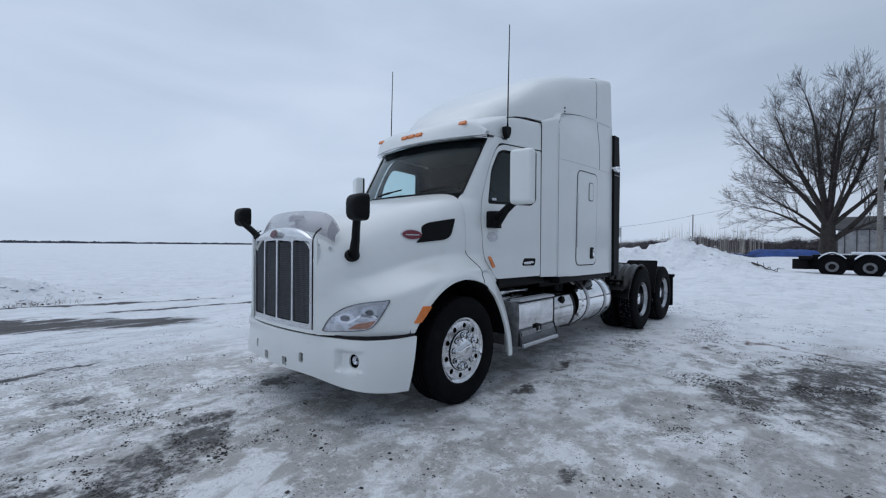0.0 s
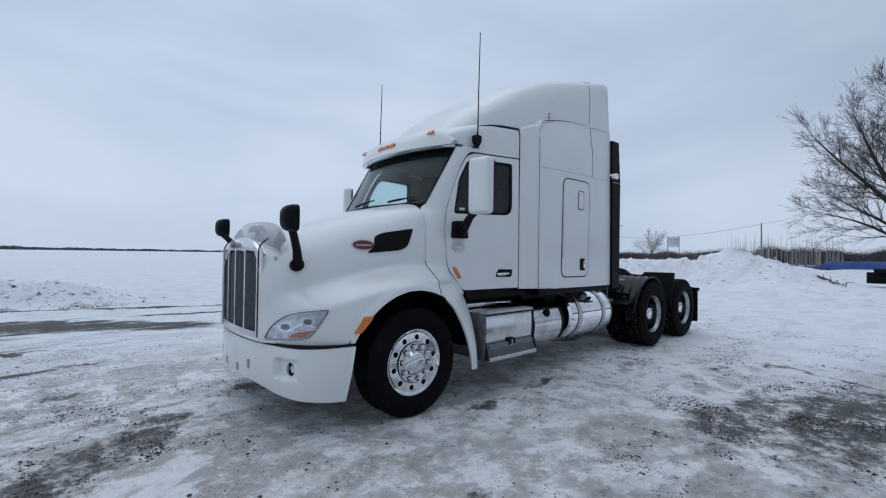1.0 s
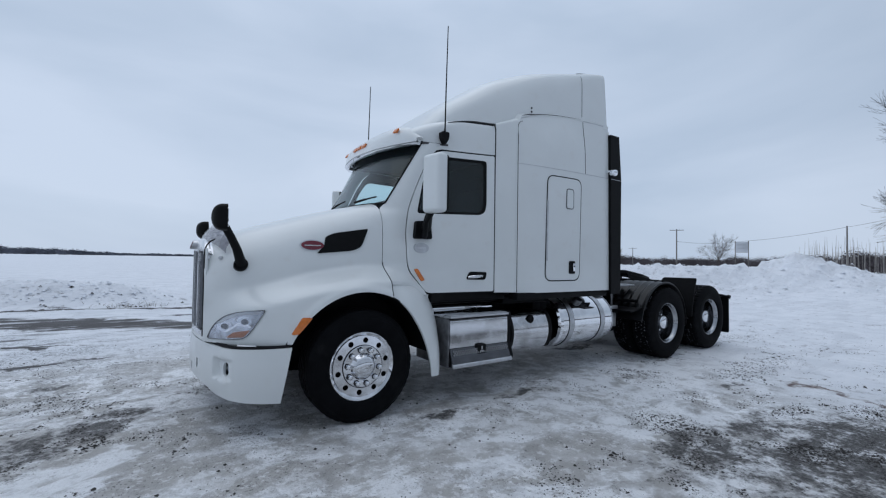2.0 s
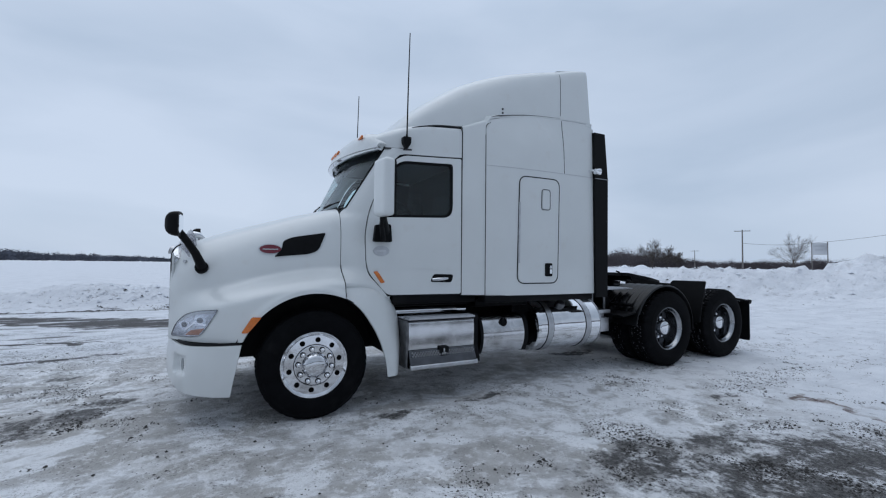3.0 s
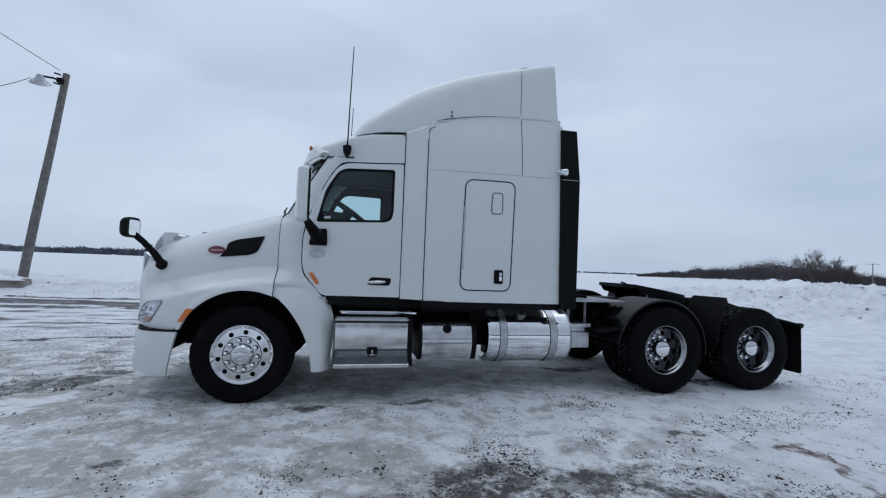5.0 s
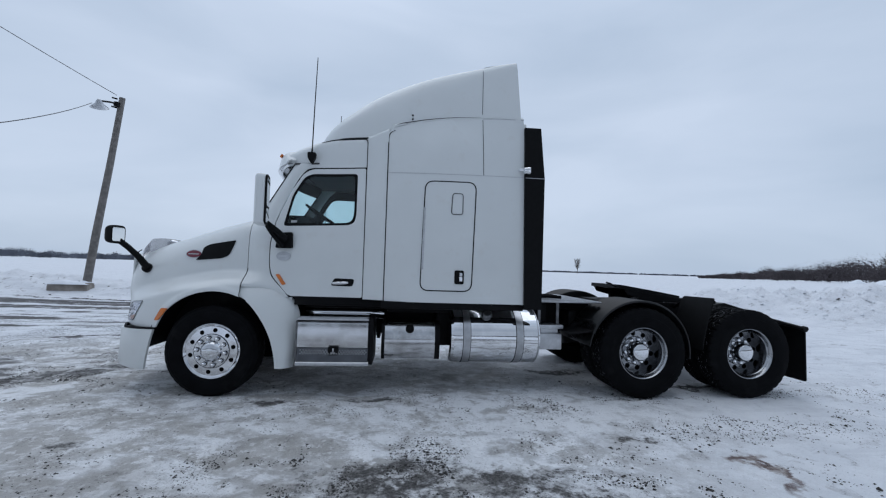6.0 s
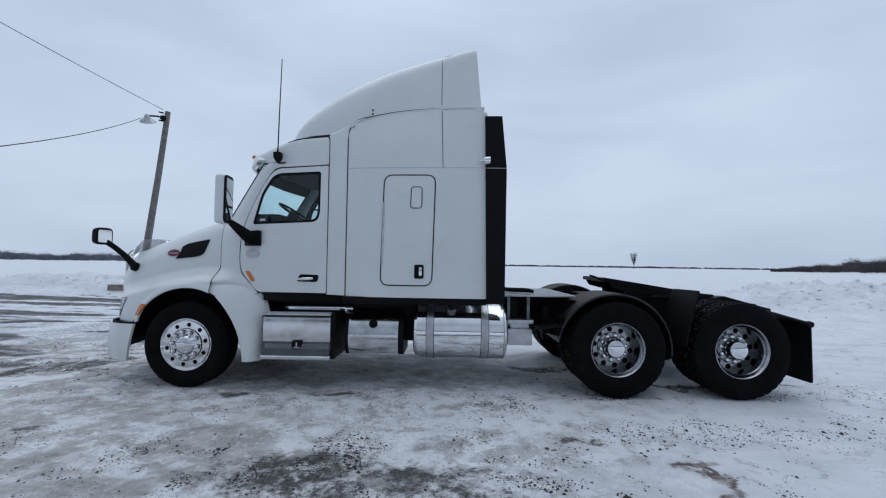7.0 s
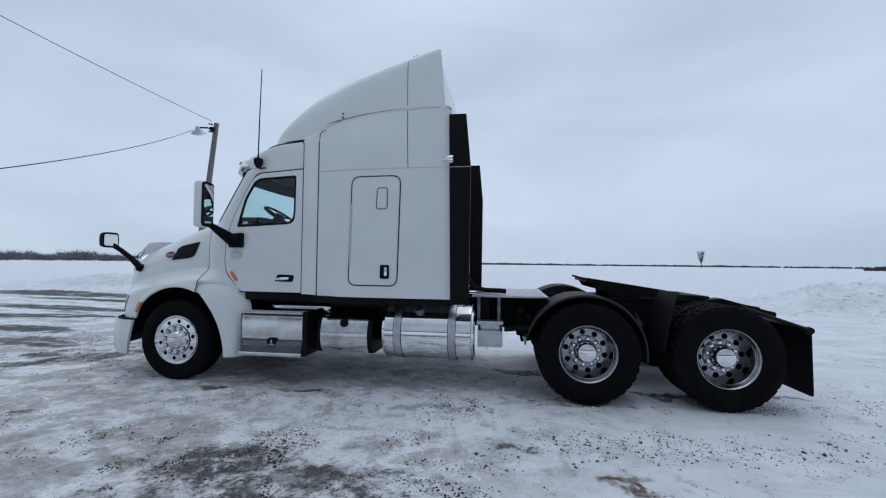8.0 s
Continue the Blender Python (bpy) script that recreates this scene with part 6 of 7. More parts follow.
# tanks and steps along the sides
for s in (-1, 1):
    bm = bmesh.new()
    lathe(bm, [(2.585, 0.0), (2.585, 0.27), (2.60, 0.305), (2.63, 0.32), (3.61, 0.32), (3.64, 0.305), (3.655, 0.27), (3.655, 0.0)], (0, s * 0.80, 0.645), "x", 64)
    tank = part("fuel_tank", bm, CHROME, truck, "polished round fuel tank with straps", sharp=20)
    for x in (2.78, 3.40):
        bm = bmesh.new()
        lathe(bm, [(x - 0.04, 0.318), (x - 0.04, 0.327), (x + 0.04, 0.327), (x + 0.04, 0.318)], (0, s * 0.80, 0.645), "x", 64, closed=True)
        strap = part("tank_strap", bm, DULL, tank, "brushed steel strap")
        for e in (-0.042, 0.042):
            bm = bmesh.new()
            lathe(bm, [(x + e - 0.004, 0.318), (x + e - 0.004, 0.325), (x + e + 0.004, 0.325), (x + e + 0.004, 0.318)], (0, s * 0.80, 0.645), "x", 64, closed=True)
            part("strap_edge", bm, SEAM, tank, "dark rubber strap edge")
    bm = bmesh.new()
    lathe(bm, [(3.612, 0.322), (3.612, 0.326), (3.622, 0.326), (3.622, 0.322)], (0, s * 0.80, 0.645), "x", 64, closed=True)
    part("tank_weld", bm, DULL, tank)
    bm = bmesh.new()
    lathe(bm, [(-0.02, 0.058), (0.03, 0.058), (0.045, 0.05), (0.045, 0.0)], (0, 0, 0), "z", 24)
    m = Matrix.Translation((3.02, s * (0.80 + 0.20), 0.645 + 0.252)) @ Matrix.Rotation(radians(-s * 38), 4, "X")
    bmesh.ops.transform(bm, matrix=m, verts=bm.verts[:])
    part("fuel_cap", bm, GRIP, tank, "dark metal fuel filler cap")
    # the smaller tank ahead of it
    bm = bmesh.new()
    outline = [(0.50, 0.80), (0.97, 0.80)] + [(0.74 + 0.33 * math.cos(radians(a)), 0.588 + 0.33 * math.sin(radians(a))) for a in range(36, -37, -4)] + [(0.96, 0.385), (0.50, 0.385)]
    panel(bm, outline, lambda y, z, d: (1.84 + d, s * y, z), 0.575, grain=0.2)
    tank2 = part("fluid_tank", bm, PLATE, truck, "polished fluid tank with dark ends", sharp=20)
    for x0, x1 in ((1.805, 1.842), (2.413, 2.47)):
        bm = bmesh.new()
        panel(bm, [(0.78 + (y - 0.78) * 1.01, 0.59 + (z - 0.59) * 1.03) for y, z in outline], lambda y, z, d: (x0 + d, s * y, z), x1 - x0, grain=0.3)
        part("tank_end", bm, FRAME, tank2, "black end band")
    bm = bmesh.new()
    lathe(bm, [(-0.01, 0.048), (0.02, 0.048), (0.03, 0.036), (0.022, 0.03), (0.022, 0.0)], (2.125, s * 1.035, 0.735), "y", 24, side=s)
    part("filler_cap", bm, BLACK, tank2, "black filler cap")
    # step box
    bm = bmesh.new()
    panel(bm, rounded([(0.55, 0.83), (1.10, 0.83), (1.150, 0.812), (1.156, 0.66), (1.150, 0.53), (0.55, 0.53)], [0.01, 0.03, 0.02, 0.2, 0.01, 0.01], 4), lambda y, z, d: (0.90 + d, s * y, z), 0.76, grain=0.3)
    step = part("step_box", bm, PLATE, truck, "polished aluminium battery box with steps", sharp=20)
    bm = bmesh.new()
    box(bm, (1.28, s * 1.105, 0.842), (0.775, 0.13, 0.022), 0.006)
    for k in range(3):
        box(bm, (1.28, s * (1.065 + 0.04 * k), 0.856), (0.74, 0.012, 0.01), 0.002)
    part("upper_tread", bm, DULL, step, "ribbed upper step tread")
    # shade below the overhanging tread, put in as a thin dark strip
    bm = bmesh.new()
    box(bm, (1.28, s * 1.158, 0.822), (0.78, 0.008, 0.010), 0.002)
    part("tread_shadow_gap", bm, SEAM, step, "dark strip painted as shade under the tread")
    bm = bmesh.new()
    panel(bm, [(0.90, 0.53), (1.150, 0.53), (1.165, 0.47), (1.205, 0.392), (1.205, 0.352), (0.90, 0.345)], lambda y, z, d: (0.905 + d, s * y, z), 0.76, grain=0.3)
    part("lower_step", bm, BARREL, step, "dark ribbed lower step")
    bm = bmesh.new()
    panel(bm, rounded([(1.196, 0.348), (1.216, 0.348), (1.216, 0.378), (1.196, 0.394)], 0.004, 2), lambda y, z, d: (0.90 + d, s * y, z), 0.775, grain=0.3)
    part("step_lip", bm, DULL, step, "polished step lip")
    bm = bmesh.new()
    for k in range(24):
        for j in range(3):
            x, v = 0.94 + 0.030 * k + 0.015 * (j % 2), 0.15 + 0.30 * j
            lathe(bm, [(0.0, 0.0105), (0.007, 0.009), (0.007, 0.005), (0.0, 0.004)], (x, s * (1.158 + 0.020 * v), 0.512 - 0.055 * v), "y", 6, side=s)
    part("grip_plate", bm, ALU_TREAD, step, "perforated grip plate")
    bm = bmesh.new()
    panel(bm, rounded([(1.235, 0.455), (1.345, 0.455), (1.345, 0.548), (1.235, 0.548)], 0.012, 3), lambda x, z, d: (x, s * (1.176 - d), z), 0.02)
    part("step_badge", bm, BLACK, step, "small black badge plate")
    bm = bmesh.new()
    box(bm, (1.29, s * 1.177, 0.511), (0.014, 0.004, 0.036))
    box(bm, (1.29, s * 1.177, 0.480), (0.05, 0.004, 0.010))
    part("badge_mark", bm, SILVER, step)
    bm = bmesh.new()
    box(bm, (0.888, s * 0.85, 0.585), (0.02, 0.60, 0.47), 0.004)
    part("step_end", bm, GRIP, step, "dark end plate")
    bm = bmesh.new()
    panel(bm, rounded([(0.56, 0.86), (1.145, 0.86), (1.145, 0.53), (1.185, 0.40), (1.185, 0.355), (0.56, 0.355)], 0.012, 2), lambda y, z, d: (1.667 + d, s * y, z), 0.05, grain=0.3)
    part("step_end", bm, FRAME, step, "black end plate and bracket")
    bm = bmesh.new()
    lathe(bm, [(0.87, 0.0), (0.87, 0.06), (0.885, 0.068), (1.80, 0.068), (1.815, 0.06), (1.815, 0.0)], (0, s * 0.665, 0.868), "x", 28)
    part("heat_pipe", bm, CHROME, truck, "polished horizontal pipe")
    bm = bmesh.new()
    box(bm, (1.40, s * 0.62, 0.985), (1.05, 0.34, 0.11), 0.03)
    box(bm, (2.6, s * 0.72, 0.95), (1.5, 0.30, 0.10), 0.03)
    box(bm, (2.52, s * 0.62, 0.71), (0.14, 0.3, 0.42), 0.02)
    for x in (2.78, 3.40):
        box(bm, (x, s * 0.62, 0.96), (0.08, 0.34, 0.12), 0.02)
    part("side_bracket", bm, FRAME, truck)
    bm = bmesh.new()
    rod(bm, (0.93, s * 0.87, 1.022), (0.93, s * 0.915, 1.018), 0.020)
    part("sill_lamp", bm, DULL, truck)

# ---- what stands round the yard ----
EYE0 = Vector((-2.98, -3.53, 1.43))


def bearing(b, r, z=0.0, eye=EYE0):
    return Vector((eye.x + r * math.cos(radians(b)), eye.y + r * math.sin(radians(b)), z))


def grow(bm, rng, p, d, length, r, depth, spread, lift, twist=0.0, min_r=0.006, shape=None):
    """A limb that bends, tapers and forks."""
    n = 4 if depth > 2 else 3
    pts, rs, dirs = [p.copy()], [r], [d.copy()]
    end = r * (0.62 if depth else 0.3)
    for k in range(n):
        d = (d + Vector((rng.gauss(0, 0.10), rng.gauss(0, 0.10), rng.gauss(0, 0.06) + lift * 0.12))).normalized()
        p = p + d * (length / n)
        pts.append(p.copy())
        rs.append(r + (end - r) * (k + 1) / n)
        dirs.append(d.copy())
    pipe(bm, pts, [max(q, min_r) for q in rs], 9 if depth > 4 else 5 if depth > 2 else 3)
    if depth == 0:
        return
    kids = 2 if rng.random() < 0.45 else 3
    for k in range(kids):
        at = n if k == 0 else rng.randint(max(1, n - 2), n)
        axis = dirs[at].orthogonal().normalized()
        axis.rotate(Matrix.Rotation(rng.uniform(0, 2 * math.pi), 3, dirs[at]))
        q = dirs[at].copy()
        q.rotate(Matrix.Rotation(radians(rng.uniform(0.35, 1.0) * (spread * (0.6 if k == 0 else 1.0))), 3, axis))
        grow(bm, rng, pts[at], q, length * rng.uniform(0.68, 0.88), rs[at] * (0.92 if k == 0 else 0.7), depth - 1, spread, lift, twist, min_r)
    if 1 <= depth <= 4:
        for _ in range(2):
            at = rng.randint(1, n - 1)
            axis = dirs[at].orthogonal().normalized()
            axis.rotate(Matrix.Rotation(rng.uniform(0, 2 * math.pi), 3, dirs[at]))
            q = dirs[at].copy()
            q.rotate(Matrix.Rotation(radians(rng.uniform(30, 60)), 3, axis))
            grow(bm, rng, pts[at], q, length * 0.5, rs[at] * 0.45, max(depth - 3, 0), spread, lift, twist, min_r)


def bare_tree(name, at, label, trunk, limbs, seed, depth, twig, min_r, mat=BARK, spread=36.0, gap=0.9, bush=0.55):
    """A leafless tree: trunk is its height and radius; each limb is
    (height on the trunk, bearing, tilt at its foot, tilt at its tip, length, radius)."""
    rng = random.Random(seed)
    tree = thing(name, tuple(at), label, "tree")
    foot = Vector(at)
    high, thick = trunk
    bm = bmesh.new()
    seg, rings = 16, []
    for k, t in enumerate((-0.06, 0.0, 0.04, 0.12, 0.3, 0.6, 0.85, 1.0)):
        r = thick * (1.35, 1.3, 1.12, 1.0, 0.92, 0.84, 0.74, 0.62)[k]
        rings.append([bm.verts.new(foot + Vector((math.cos(2 * math.pi * j / seg), math.sin(2 * math.pi * j / seg), 0)) * r * (1 + (0.16 if t < 0.1 else 0.07) * math.sin(5 * 2 * math.pi * j / seg + k * 0.4))
                                  + Vector((0, 0, high * t))) for j in range(seg)])
    for u, v in zip(rings, rings[1:]):
        for j in range(seg):
            bm.faces.new((u[j], u[(j + 1) % seg], v[(j + 1) % seg], v[j]))
    bm.faces.new(rings[-1])
    part("trunk", bm, mat, tree)
    bm = bmesh.new()
    for h0, az, lean0, lean1, length, r0 in limbs:
        n = max(6, int(length / gap))
        p, d = foot + Vector((0, 0, h0)), None
        pts, rs, dirs = [p.copy()], [r0], []
        wob = rng.uniform(0, 6.28)
        for k in range(n):
            t = (k + 0.5) / n
            lean = radians(lean0 + (lean1 - lean0) * t + 9 * math.sin(wob + 5.0 * t) * t)
            turn = radians(az + 16 * math.sin(wob * 2 + 4.0 * t) * t)
            d = Vector((math.sin(lean) * math.cos(turn), math.sin(lean) * math.sin(turn), math.cos(lean)))
            p = p + d * (length / n)
            pts.append(p.copy())
            rs.append(max(r0 * (1 - 0.86 * ((k + 1) / n) ** 0.8), min_r * 1.5))
            dirs.append(d)
        pipe(bm, pts, rs, 8)
        for k in range(max(1, int(n * 0.34)), n + 1):
            for _ in range(2 if k < n else 4):
                q = dirs[min(k, n - 1)]
                axis = q.orthogonal().normalized()
                axis.rotate(Matrix.Rotation(rng.uniform(0, 2 * math.pi), 3, q))
                e = q.copy()
                e.rotate(Matrix.Rotation(radians(rng.uniform(22, 58) if k < n else rng.uniform(5, 30)), 3, axis))
                grow(bm, rng, pts[k], e, twig * rng.uniform(0.7, 1.25) * (1.15 - bush * k / n), max(rs[k] * 0.30, min_r), depth, spread, 0.28, 0.0, min_r)
    part("crown", bm, mat, tree, "bare branching crown", sharp=80)
    return tree


TREE_AT = bearing(-0.6, 54, 0)
TREE_AT.z = ground_z(TREE_AT.x, TREE_AT.y)
bare_tree("maple_tree", TREE_AT, "large leafless maple tree standing in snow by a shed", (3.3, 0.66),
          [(1.3, 92, 50, 66, 7.4, 0.20), (1.6, 80, 38, 58, 7.8, 0.20), (2.6, 95, 28, 44, 11.6, 0.30), (3.0, 70, 20, 28, 12.2, 0.30), (3.2, 110, 9, 9, 12.2, 0.30),
           (3.4, -70, 6, 0, 11.8, 0.25), (2.6, -100, 6, 10, 12.5, 0.30), (2.4, -80, 24, 10, 11.8, 0.28), (1.0, -90, 50, 6, 12.0, 0.28), (1.2, -95, 58, 62, 7.0, 0.19), (2.4, -85, 42, 44, 9.4, 0.24),
           (3.0, 20, 22, 34, 9.8, 0.22), (3.0, 190, 24, 32, 9.6, 0.22), (2.6, 150, 34, 46, 9.0, 0.20), (2.6, -150, 32, 40, 9.2, 0.20)], 5, 3, 1.8, 0.0085, spread=34.0, gap=0.62, bush=0.5)
def small_tree(name, at, height, seed, label, mat, min_r, slim=1.0):
    limbs = []
    for k in range(13):
        lean = (12, 34, 56, 24, 46)[k % 5] * slim
        limbs.append((height * (0.12 + 0.012 * k), 137.5 * k + seed * 23, lean * 0.8, lean * 1.1, height * (0.62 - 0.10 * (lean > 40)), height * 0.008))
    return bare_tree(name, at, label, (height * 0.30, height * 0.018), limbs, seed, 2, height * (0.15 if slim > 0.5 else 0.07), min_r, mat, 44.0, height * 0.075, 0.35)


small_tree("roadside_tree", Vector((152, 59, 0.4)), 10.2, 9, "leafless round-crowned tree beside the road", TWIG, 0.008)
small_tree("field_tree", bearing(66.9, 420, 0, Vector((4.0, -5.8, 0))), 15.0, 12, "lone tall tree far out in the field", TWIG, 0.02, 0.30)
for b_, r_, h_, seed_ in ((36.35, 258, 14.5, 14), (34.75, 262, 11.5, 15), (33.6, 266, 9.0, 16)):
    small_tree("field_tree", bearing(b_, r_, 0, Vector((0.6, -5.4, 0))), h_, seed_, "leafless tree at the edge of the wood", TWIG, 0.022)


def wire(bm, a, b, sag, r, n=24):
    a, b = Vector(a), Vector(b)
    pipe(bm, [a.lerp(b, t) - Vector((0, 0, sag * 4 * t * (1 - t))) for t in steps(0, 1, n)], r, 5)


def utility_pole(at, height, arm, label, r=0.15, turn=0.0, arm_len=1.2):
    pole = thing("utility_pole", tuple(at), label, "utility pole", "poles along the road")
    bm = bmesh.new()
    pipe(bm, [Vector(at) - Vector((0, 0, 0.5)), Vector(at) + Vector((0, 0, height * 0.5)), Vector(at) + Vector((0, 0, height))], [r, r * 0.85, r * 0.7], 10)
    part("post", bm, WOOD, pole)
    if arm:
        bm = bmesh.new()
        d = Vector((math.cos(radians(turn)), math.sin(radians(turn)), 0)) * arm_len
        top = Vector(at) + Vector((0, 0, height - 0.25))
        box(bm, top, (2 * arm_len, 0.1, 0.12), 0.01, Matrix.Rotation(radians(turn), 4, "Z"))
        beam = part("crossarm", bm, WOOD, pole)
        for k in (-0.9, -0.4, 0.4, 0.9):
            bm = bmesh.new()
            rod(bm, top + d * k, top + d * k + Vector((0, 0, 0.22)), 0.04, 0.03, 8)
            part("insulator", bm, DULL, beam)
    return pole


POLE_B = bearing(-4.25, 38, 0.9)
POLE_A = bearing(11.15, 110, 0.5)
POLE_C = bearing(27.35, 100, 0.4, Vector((-0.34, -5.33, 0)))
POLE_D = bearing(31.8, 190, 0.0, Vector((-0.34, -5.33, 0)))
utility_pole(POLE_B, 9.7, True, "weathered wooden utility pole with a crossarm", 0.16, 95, 1.3)
utility_pole(POLE_A, 8.4, False, "thin wooden pole carrying one wire", 0.16)
utility_pole(POLE_C, 8.2, True, "far wooden utility pole with a crossarm", 0.15, -60, 1.3)
utility_pole(POLE_D, 7.6, True, "distant wooden utility pole", 0.16, -60, 1.5)
bm = bmesh.new()
wire(bm, POLE_B + Vector((0, 0, 5.6)), POLE_A + Vector((0, 0, 8.2)), 0.3, 0.022)
wire(bm, POLE_A + Vector((0, 0, 8.2)), Vector((97.3, 32.0, 6.1)), 0.3, 0.025)
wire(bm, Vector((97.3, 32.0, 6.1)), POLE_C + Vector((0, 0, 5.6)), 0.4, 0.025)
wires = part("overhead_wire", bm, CABLE)
tagged(wires, "thin black wire strung between the roadside poles", "cable")

# lamp pole across the yard
LP0, LP1 = Vector((-10.05, 11.5, 0.15)), Vector((-9.24, 11.67, 7.80))
lamp_pole = thing("yard_lamp_pole", tuple(LP0), "leaning wooden pole with a yard lamp", "lamp pole")
bm = bmesh.new()
pipe(bm, [LP0 - Vector((0, 0, 0.4)), LP0.lerp(LP1, 0.3) + Vector((0.02, 0, 0)), LP0.lerp(LP1, 0.65) + Vector((0.03, 0, 0)), LP1], [0.145, 0.135, 0.12, 0.105], 14)
part("post", bm, WOOD, lamp_pole)
bm = bmesh.new()
head = Vector((-9.52, 10.85, 7.25))
knob = LP1 - Vector((0, 0, 0.32))
pipe(bm, [knob, knob.lerp(head, 0.5) + Vector((0, 0, 0.10)), head + Vector((0, 0, 0.10))], 0.035, 8)
box(bm, knob + Vector((-0.08, -0.16, 0.0)), (0.16, 0.20, 0.18), 0.03)
part("lamp_arm", bm, FRAME, lamp_pole)
bm = bmesh.new()
lathe(bm, [(0.16, 0.05), (0.10, 0.09), (0.0, 0.13), (-0.16, 0.30), (-0.17, 0.29), (-0.01, 0.11), (0.08, 0.0)], (0, 0, 0), "z", 20)
bmesh.ops.transform(bm, matrix=Matrix.Translation(head) @ Matrix.Rotation(radians(28), 4, "X") @ Matrix.Rotation(radians(12), 4, "Y"), verts=bm.verts[:])
part("lamp_shade", bm, DULL, lamp_pole, "dull metal lamp shade")
for k, dz in enumerate((0.05, -0.15, -0.3)):
    bm = bmesh.new()
    rod(bm, LP1 + Vector((-0.14, -0.06, dz - 0.12)), LP1 + Vector((-0.30, -0.14, dz - 0.10)), 0.03, seg=8)
    part("insulator", bm, FRAME, lamp_pole)
w1, d1 = Vector((-9.378, 11.55, 7.86)), Vector((-0.1154, -0.9891, 0.0915))
w2, d2 = Vector((-9.88, 11.0, 7.304)), Vector((0.3883, -0.8532, -0.339))
for a, d, k, sag in ((w1, d1, 16.0, 0.20), (w2, d2, 13.5, 0.20)):
    bm = bmesh.new()
    wire(bm, a, a + d * k, sag, 0.011, 30)
    line = part("service_wire", bm, CABLE)
    tagged(line, "thin black service wire from the lamp pole", "cable", "lamp pole wires")
bm = bmesh.new()
box(bm, (-10.35, 11.25, 0.22), (1.35, 0.5, 0.56), 0.12, Matrix.Rotation(radians(6), 4, "Z"))
for v in bm.verts:
    v.co += Vector((noise.noise(v.co * 3), noise.noise(v.co * 3 + Vector((5, 0, 0))), noise.noise(v.co * 3 + Vector((0, 7, 0))))) * 0.03
block = part("concrete_block", bm, CONCRETE)
bm = bmesh.new()
def block_snow(u, v):
    p = Vector((-0.66 + 1.32 * u, -0.30 + 0.60 * v, 0))
    d = noise.noise(p * 2.2 + Vector((3, 1, 0))) + 0.35 * noise.noise(p * 7)
    p = Matrix.Rotation(radians(6), 3, "Z") @ p
    edge = min(1, 6 * u, 6 * (1 - u), 5 * v, 5 * (1 - v))
    return (-10.35 + p.x, 11.25 + p.y, 0.475 + (0.055 + 0.09 * d) * edge ** 0.5 - 0.05 * (1 - edge))
sheet(bm, block_snow, steps(0, 1, 30), steps(0, 1, 14), 0.01)
part("snow_cap", bm, SNOW, block, "patchy snow on the block")
tagged(block, "low concrete block at the lamp pole, half in snow", "concrete block")

# shed behind the maple
shed_at = bearing(-5.4, 62, 1.1)
shed = thing("shed", tuple(shed_at), "grey-roofed shed with pale block walls", "building")
turn = Matrix.Translation(shed_at) @ Matrix.Rotation(radians(-8), 4, "Z")
bm = bmesh.new()
box(bm, turn @ Vector((0, 0, 1.1)), (5.0, 8.2, 2.6), 0.0, Matrix.Rotation(radians(-8), 4, "Z"))
walls = part("wall", bm, SHED_WALL, shed)
for k in range(9):
    bm = bmesh.new()
    box(bm, turn @ Vector((-2.53, -3.6 + 0.9 * k, 1.05)), (0.05, 0.05, 2.4), 0, Matrix.Rotation(radians(-8), 4, "Z"))
    part("wall_batten", bm, SHED_ROOF, walls)
bm = bmesh.new()
for sx in (-1, 1):
    vs = [bm.verts.new(turn @ Vector(q)) for q in ((sx * 2.9, -4.4, 2.25), (sx * 2.9, 4.4, 2.25), (0, 4.4, 3.75), (0, -4.4, 3.75))]
    bm.faces.new(vs)
bmesh.ops.remove_doubles(bm, verts=bm.verts[:], dist=1e-4)
bm.normal_update()
bmesh.ops.solidify(bm, geom=bm.faces[:], thickness=0.12)
part("roof", bm, SHED_ROOF, shed)
for sy in (-4.1, 4.1):
    bm = bmesh.new()
    vs = [bm.verts.new(turn @ Vector(q)) for q in ((-2.5, sy, 2.4), (2.5, sy, 2.4), (0, sy, 3.65))]
    bm.faces.new(vs)
    bm.normal_update()
    bmesh.ops.solidify(bm, geom=bm.faces[:], thickness=0.1)
    part("gable", bm, SHED_ROOF, shed)

